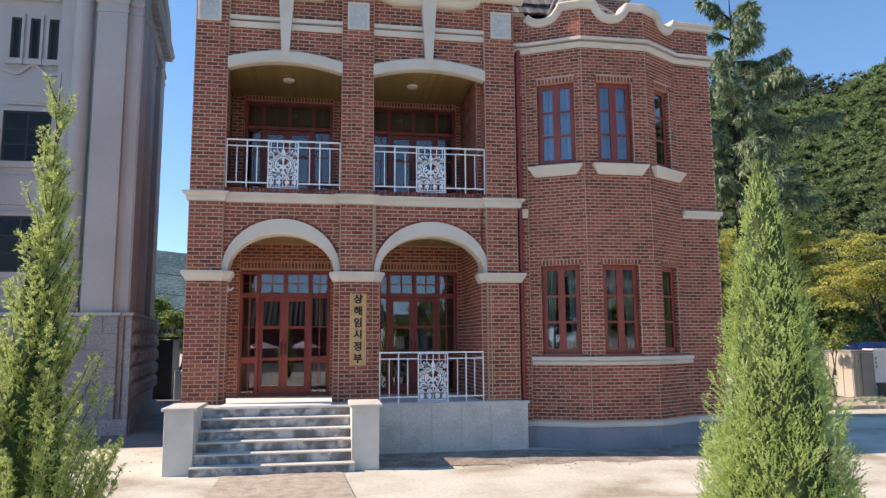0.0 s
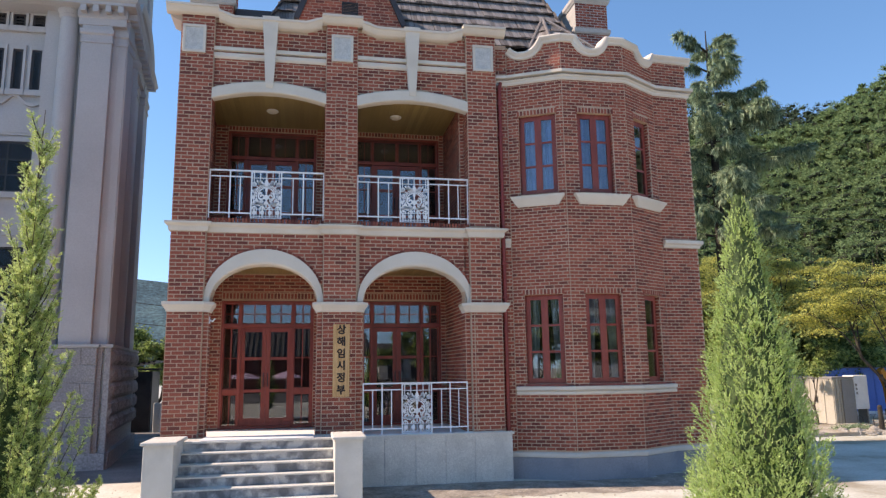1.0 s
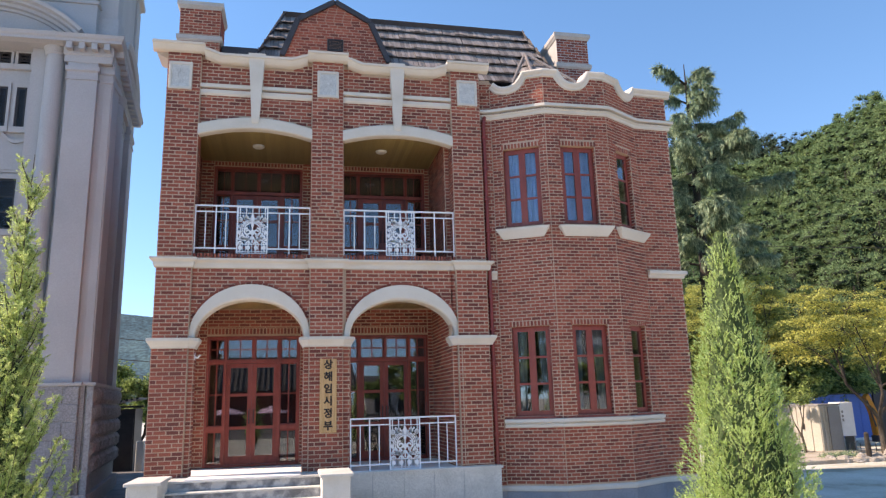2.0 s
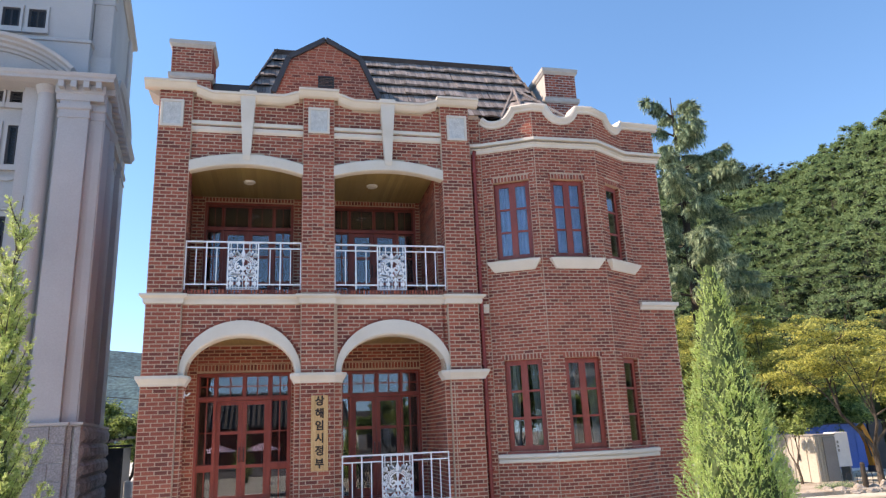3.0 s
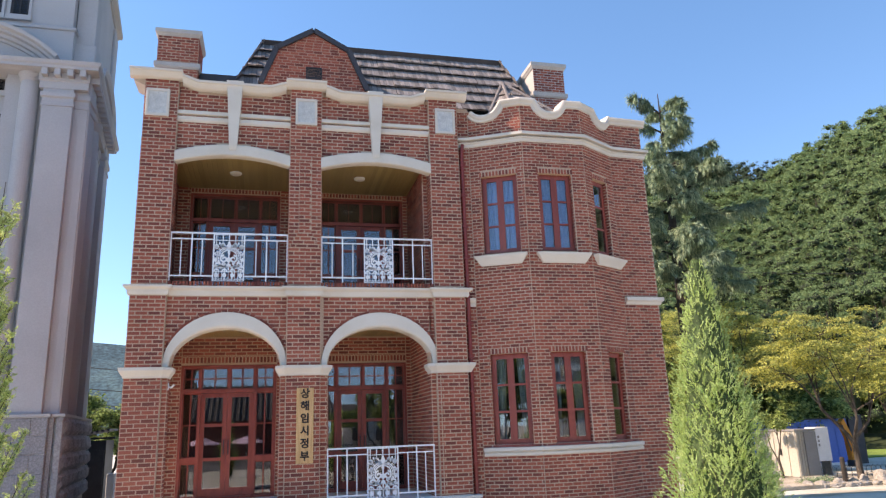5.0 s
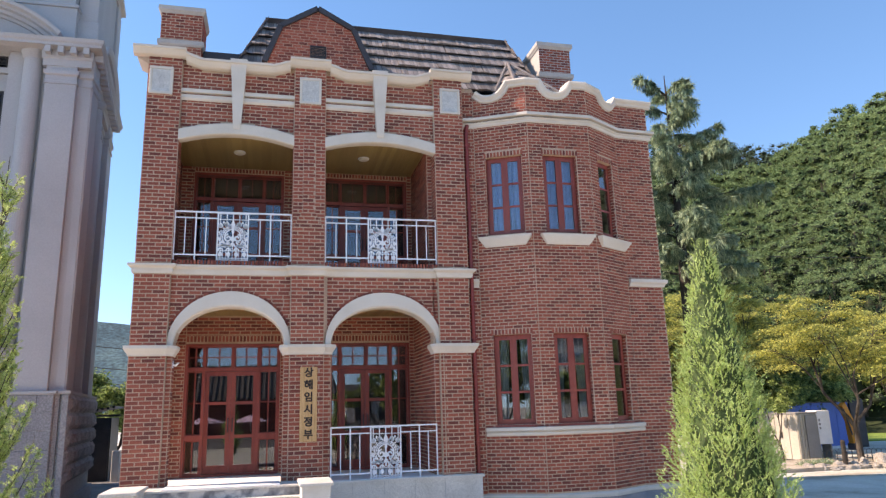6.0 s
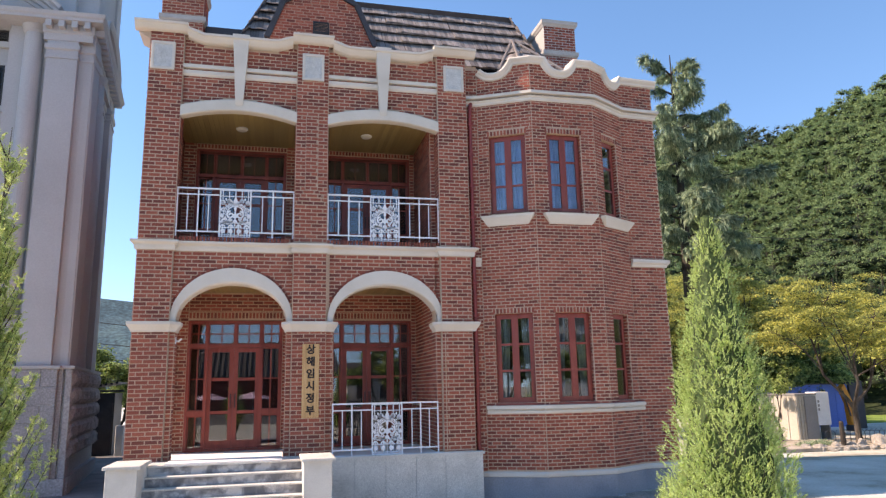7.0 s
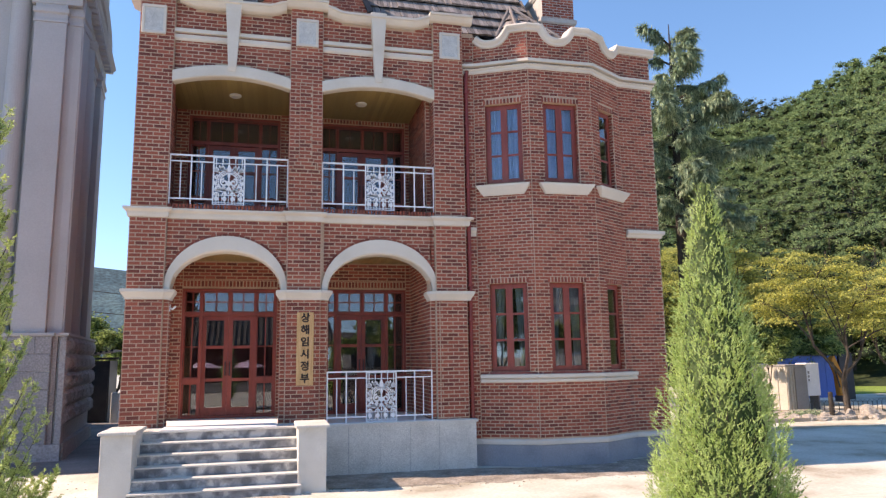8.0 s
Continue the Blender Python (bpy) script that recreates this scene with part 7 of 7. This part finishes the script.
part("body", Geo().chamfer_box(24.48, 9.6, 0.62, 25.12, 10.2, 1.95, 0.02), white_metal, unitb)
for x in (24.5, 25.02):
    part("leg", Geo().box(x, 9.65, 0.0, x + 0.06, 10.15, 0.62), grey_panel, unitb)
for i in range(3):
    part("louvre", Geo().box(24.55, 9.588, 1.2 + 0.16 * i, 24.62, 9.60, 1.3 + 0.16 * i), grey_panel, unitb)
boom = thing("digger_boom", "slanting orange boom of a parked digger", "digger")
part("boom", Geo().prism_xz([(29.45, 2.05), (29.65, 2.2), (29.98, 1.4), (29.97, 0.28), (29.80, 0.28), (29.74, 1.3)], 13.6, 13.9), orange_paint, boom)
part("cylinder", Geo().tube([(29.45, 13.55, 1.9), (29.75, 13.55, 0.7)], 0.035, 8), flashing, boom)
part("foot", Geo().chamfer_box(29.78, 13.5, 0.0, 30.02, 14.0, 0.30, 0.03), flashing, boom)
low = thing("wire_edging", "low dark wire edging along the bed", "edging")
for i in range(26):
    x = 22.6 + 0.22 * i
    part("hoop", Geo().tube([(x, 7.4, 0.1), (x, 7.4, 0.5), (x + 0.1, 7.4, 0.58), (x + 0.2, 7.4, 0.5), (x + 0.2, 7.4, 0.1)], 0.007, 4), flashing, low)
shed = thing("dark_shed", "dark sheet shed with a slatted canopy in the passage", "shed")
part("wall", Geo().box(-6.5, 16.5, 0.0, -3.55, 18.0, 2.5), flashing, shed)
part("door", Geo().box(-4.4, 16.44, 0.05, -3.6, 16.5, 2.1), flashing, shed)
for i in range(9):
    part("slat", Geo().box(-4.9 + 0.2 * i, 15.2, 2.62 + 0.03 * i, -4.8 + 0.2 * i, 16.9, 2.70 + 0.03 * i), flashing, shed)
part("beam", Geo().box(-5.0, 15.3, 2.54, -3.0, 15.4, 2.62), flashing, shed)
stand = thing("pale_post", "pale concrete post beyond the passage", "post")
part("post", Geo().chamfer_box(-3.35, 16.0, 0.0, -3.05, 16.3, 1.2, 0.02), plaster, stand)
for px, ph in ((-14.0, 8.8), (8.0, 7.4)):
    pole = thing("utility_pole", "grey concrete utility pole carrying cables", "pole", "utility poles")
    part("shaft", Geo().tube([(px, 40.0, -0.1), (px, 40.0, ph)], [0.17, 0.11], 12), plaster, pole)
    part("crossarm", Geo().box(px - 0.7, 39.95, ph - 0.5, px + 0.7, 40.05, ph - 0.4), flashing, pole)
for k, (z0, z1) in enumerate(((8.2, 6.6), (6.6, 5.4), (5.4, 4.7))):
    c = thing("overhead_cable", "thin black overhead cable", "cable", "cables")
    pts = [(-14 + 22 * i / 12, 40.0, z0 + (z1 - z0) * i / 12 - 1.2 * math.sin(math.pi * i / 12) * 0.4) for i in range(13)]
    part("wire", Geo().tube(pts, 0.03, 5), cable_mat, c)
c = thing("overhead_cable", "thin overhead cable before the trees", "cable", "cables")
part("wire", Geo().tube([(18.5 + 14 * i / 12, 5.0 - 0.2 * i, 7.3 + 0.9 * i / 12 - 0.5 * math.sin(math.pi * i / 12)) for i in range(13)], 0.009, 5), cable_mat, c)

# ---- opposite side of the yard, behind the camera ----
# never in view; added so the lower panes reflect dark ground
solo("yard_paving", Geo().box(-45.0, -46.0, 0.70, 45.0, -17.6, 0.835), dark_reflected_mat, "unseen dark slab added to darken the door reflections", "paving", kind="structure")
opp = thing("tiled_house", "low timber house with a grey tiled roof across the yard", "house")
part("wall", Geo().box(-9.0, -39.5, 0.7, 7.0, -34.5, 3.6), red_wood, opp, "dark timber wall")
g = Geo()
g.add([(-10, -33.2, 3.5), (8, -33.2, 3.5), (7, -37, 6.2), (-9, -37, 6.2), (-10, -40.8, 3.5), (8, -40.8, 3.5)], [(0, 1, 2, 3), (5, 4, 3, 2), (0, 3, 4), (1, 5, 2)])
rf = part("roof", g, grey_roof, opp, "grey tiled roof")
for i in range(46):
    x = -9.8 + 0.39 * i
    k = min(1.0, max(0.0, (x + 10) / 1.0), max(0.0, (8 - x) / 1.0))
    part("tile_row", Geo().tube([(x, -33.15, 3.56), (x, -33.2 - 3.8 * k, 3.56 + 2.7 * k)], 0.08, 5), grey_roof, rf)
for x, y, s in ((-14, -29, 51), (18, -27, 52), (-20, -33, 46), (-27, -30, 47), (28, -36, 48), (33, -31, 49), (-15, -36, 43), (24, -30, 44), (10.5, -31, 61), (14.5, -33, 62)):
    limb_tree("yard_tree", x, y, 0.75, 5.0 if 10 < x < 30 else 8.0, 3.2 if 10 < x < 30 else 4.0, green_leaf, "green broadleaf tree across the yard", s, 7, 7, 80, (0.25, 0.5), 0.12, 0.8, "yard trees")
blk = thing("apartment_block", "pale apartment block far across the yard", "building")
part("body", Geo().box(22, -90, 0.5, 52, -80, 24), plaster, blk)
for i in range(7):
    for j in range(8):
        part("window", Geo().box(24 + 3.9 * i, -80.0, 3 + 2.6 * j, 26.4 + 3.9 * i, -79.9, 4.5 + 2.6 * j), flashing, blk)
for x, y, w, h in ((9.5, -46.0, 5.0, 4.6), (15.5, -50.0, 6.0, 5.4), (22.5, -47.0, 5.0, 4.2)):
    small = thing("low_house", "low pale house across the yard", "house", "low houses")
    part("wall", Geo().box(x, y - 5, 0.5, x + w, y, h - 0.9), plaster, small)
    part("roof", Geo().add([(x - 0.4, y + 0.4, h - 0.9), (x + w + 0.4, y + 0.4, h - 0.9), (x + w, y - 2.5, h + 0.4), (x, y - 2.5, h + 0.4), (x - 0.4, y - 5.4, h - 0.9), (x + w + 0.4, y - 5.4, h - 0.9)],
                           [(0, 1, 2, 3), (5, 4, 3, 2), (0, 3, 4), (1, 5, 2), (0, 4, 5, 1)]), grey_roof, small, "grey tiled roof")
    for k in range(2):
        part("window", Geo().box(x + 0.8 + 2.2 * k, y - 0.02, 1.6, x + 2.0 + 2.2 * k, y + 0.03, 2.8), flashing, small)
for x, y in ((-1.2, -27.0), (1.5, -27.6)):
    shade = thing("parasol", "pale pink garden parasol on a white pole", "parasol", "parasols")
    z = ground_height(x, y)
    part("pole", Geo().tube([(x, y, z), (x, y, z + 1.65)], 0.02, 8), white_metal, shade)
    part("foot", Geo().tube([(x, y, z - 0.02), (x, y, z + 0.08)], [0.25, 0.2], 12), flashing, shade)
    ring = [(x + 1.2 * math.cos(k * 0.7854), y + 1.2 * math.sin(k * 0.7854)) for k in range(8)]
    part("canopy", Geo().add([(p, q, z + 1.20) for p, q in ring] + [(x, y, z + 1.66)] + [(p, q, z + 1.17) for p, q in ring] + [(x, y, z + 1.63)],
                             [(k, (k + 1) % 8, 8) for k in range(8)] + [(9 + (k + 1) % 8, 9 + k, 17) for k in range(8)] + [(k, 9 + k, 9 + (k + 1) % 8, (k + 1) % 8) for k in range(8)]), parasol_cloth, shade, "pale pink cloth canopy")
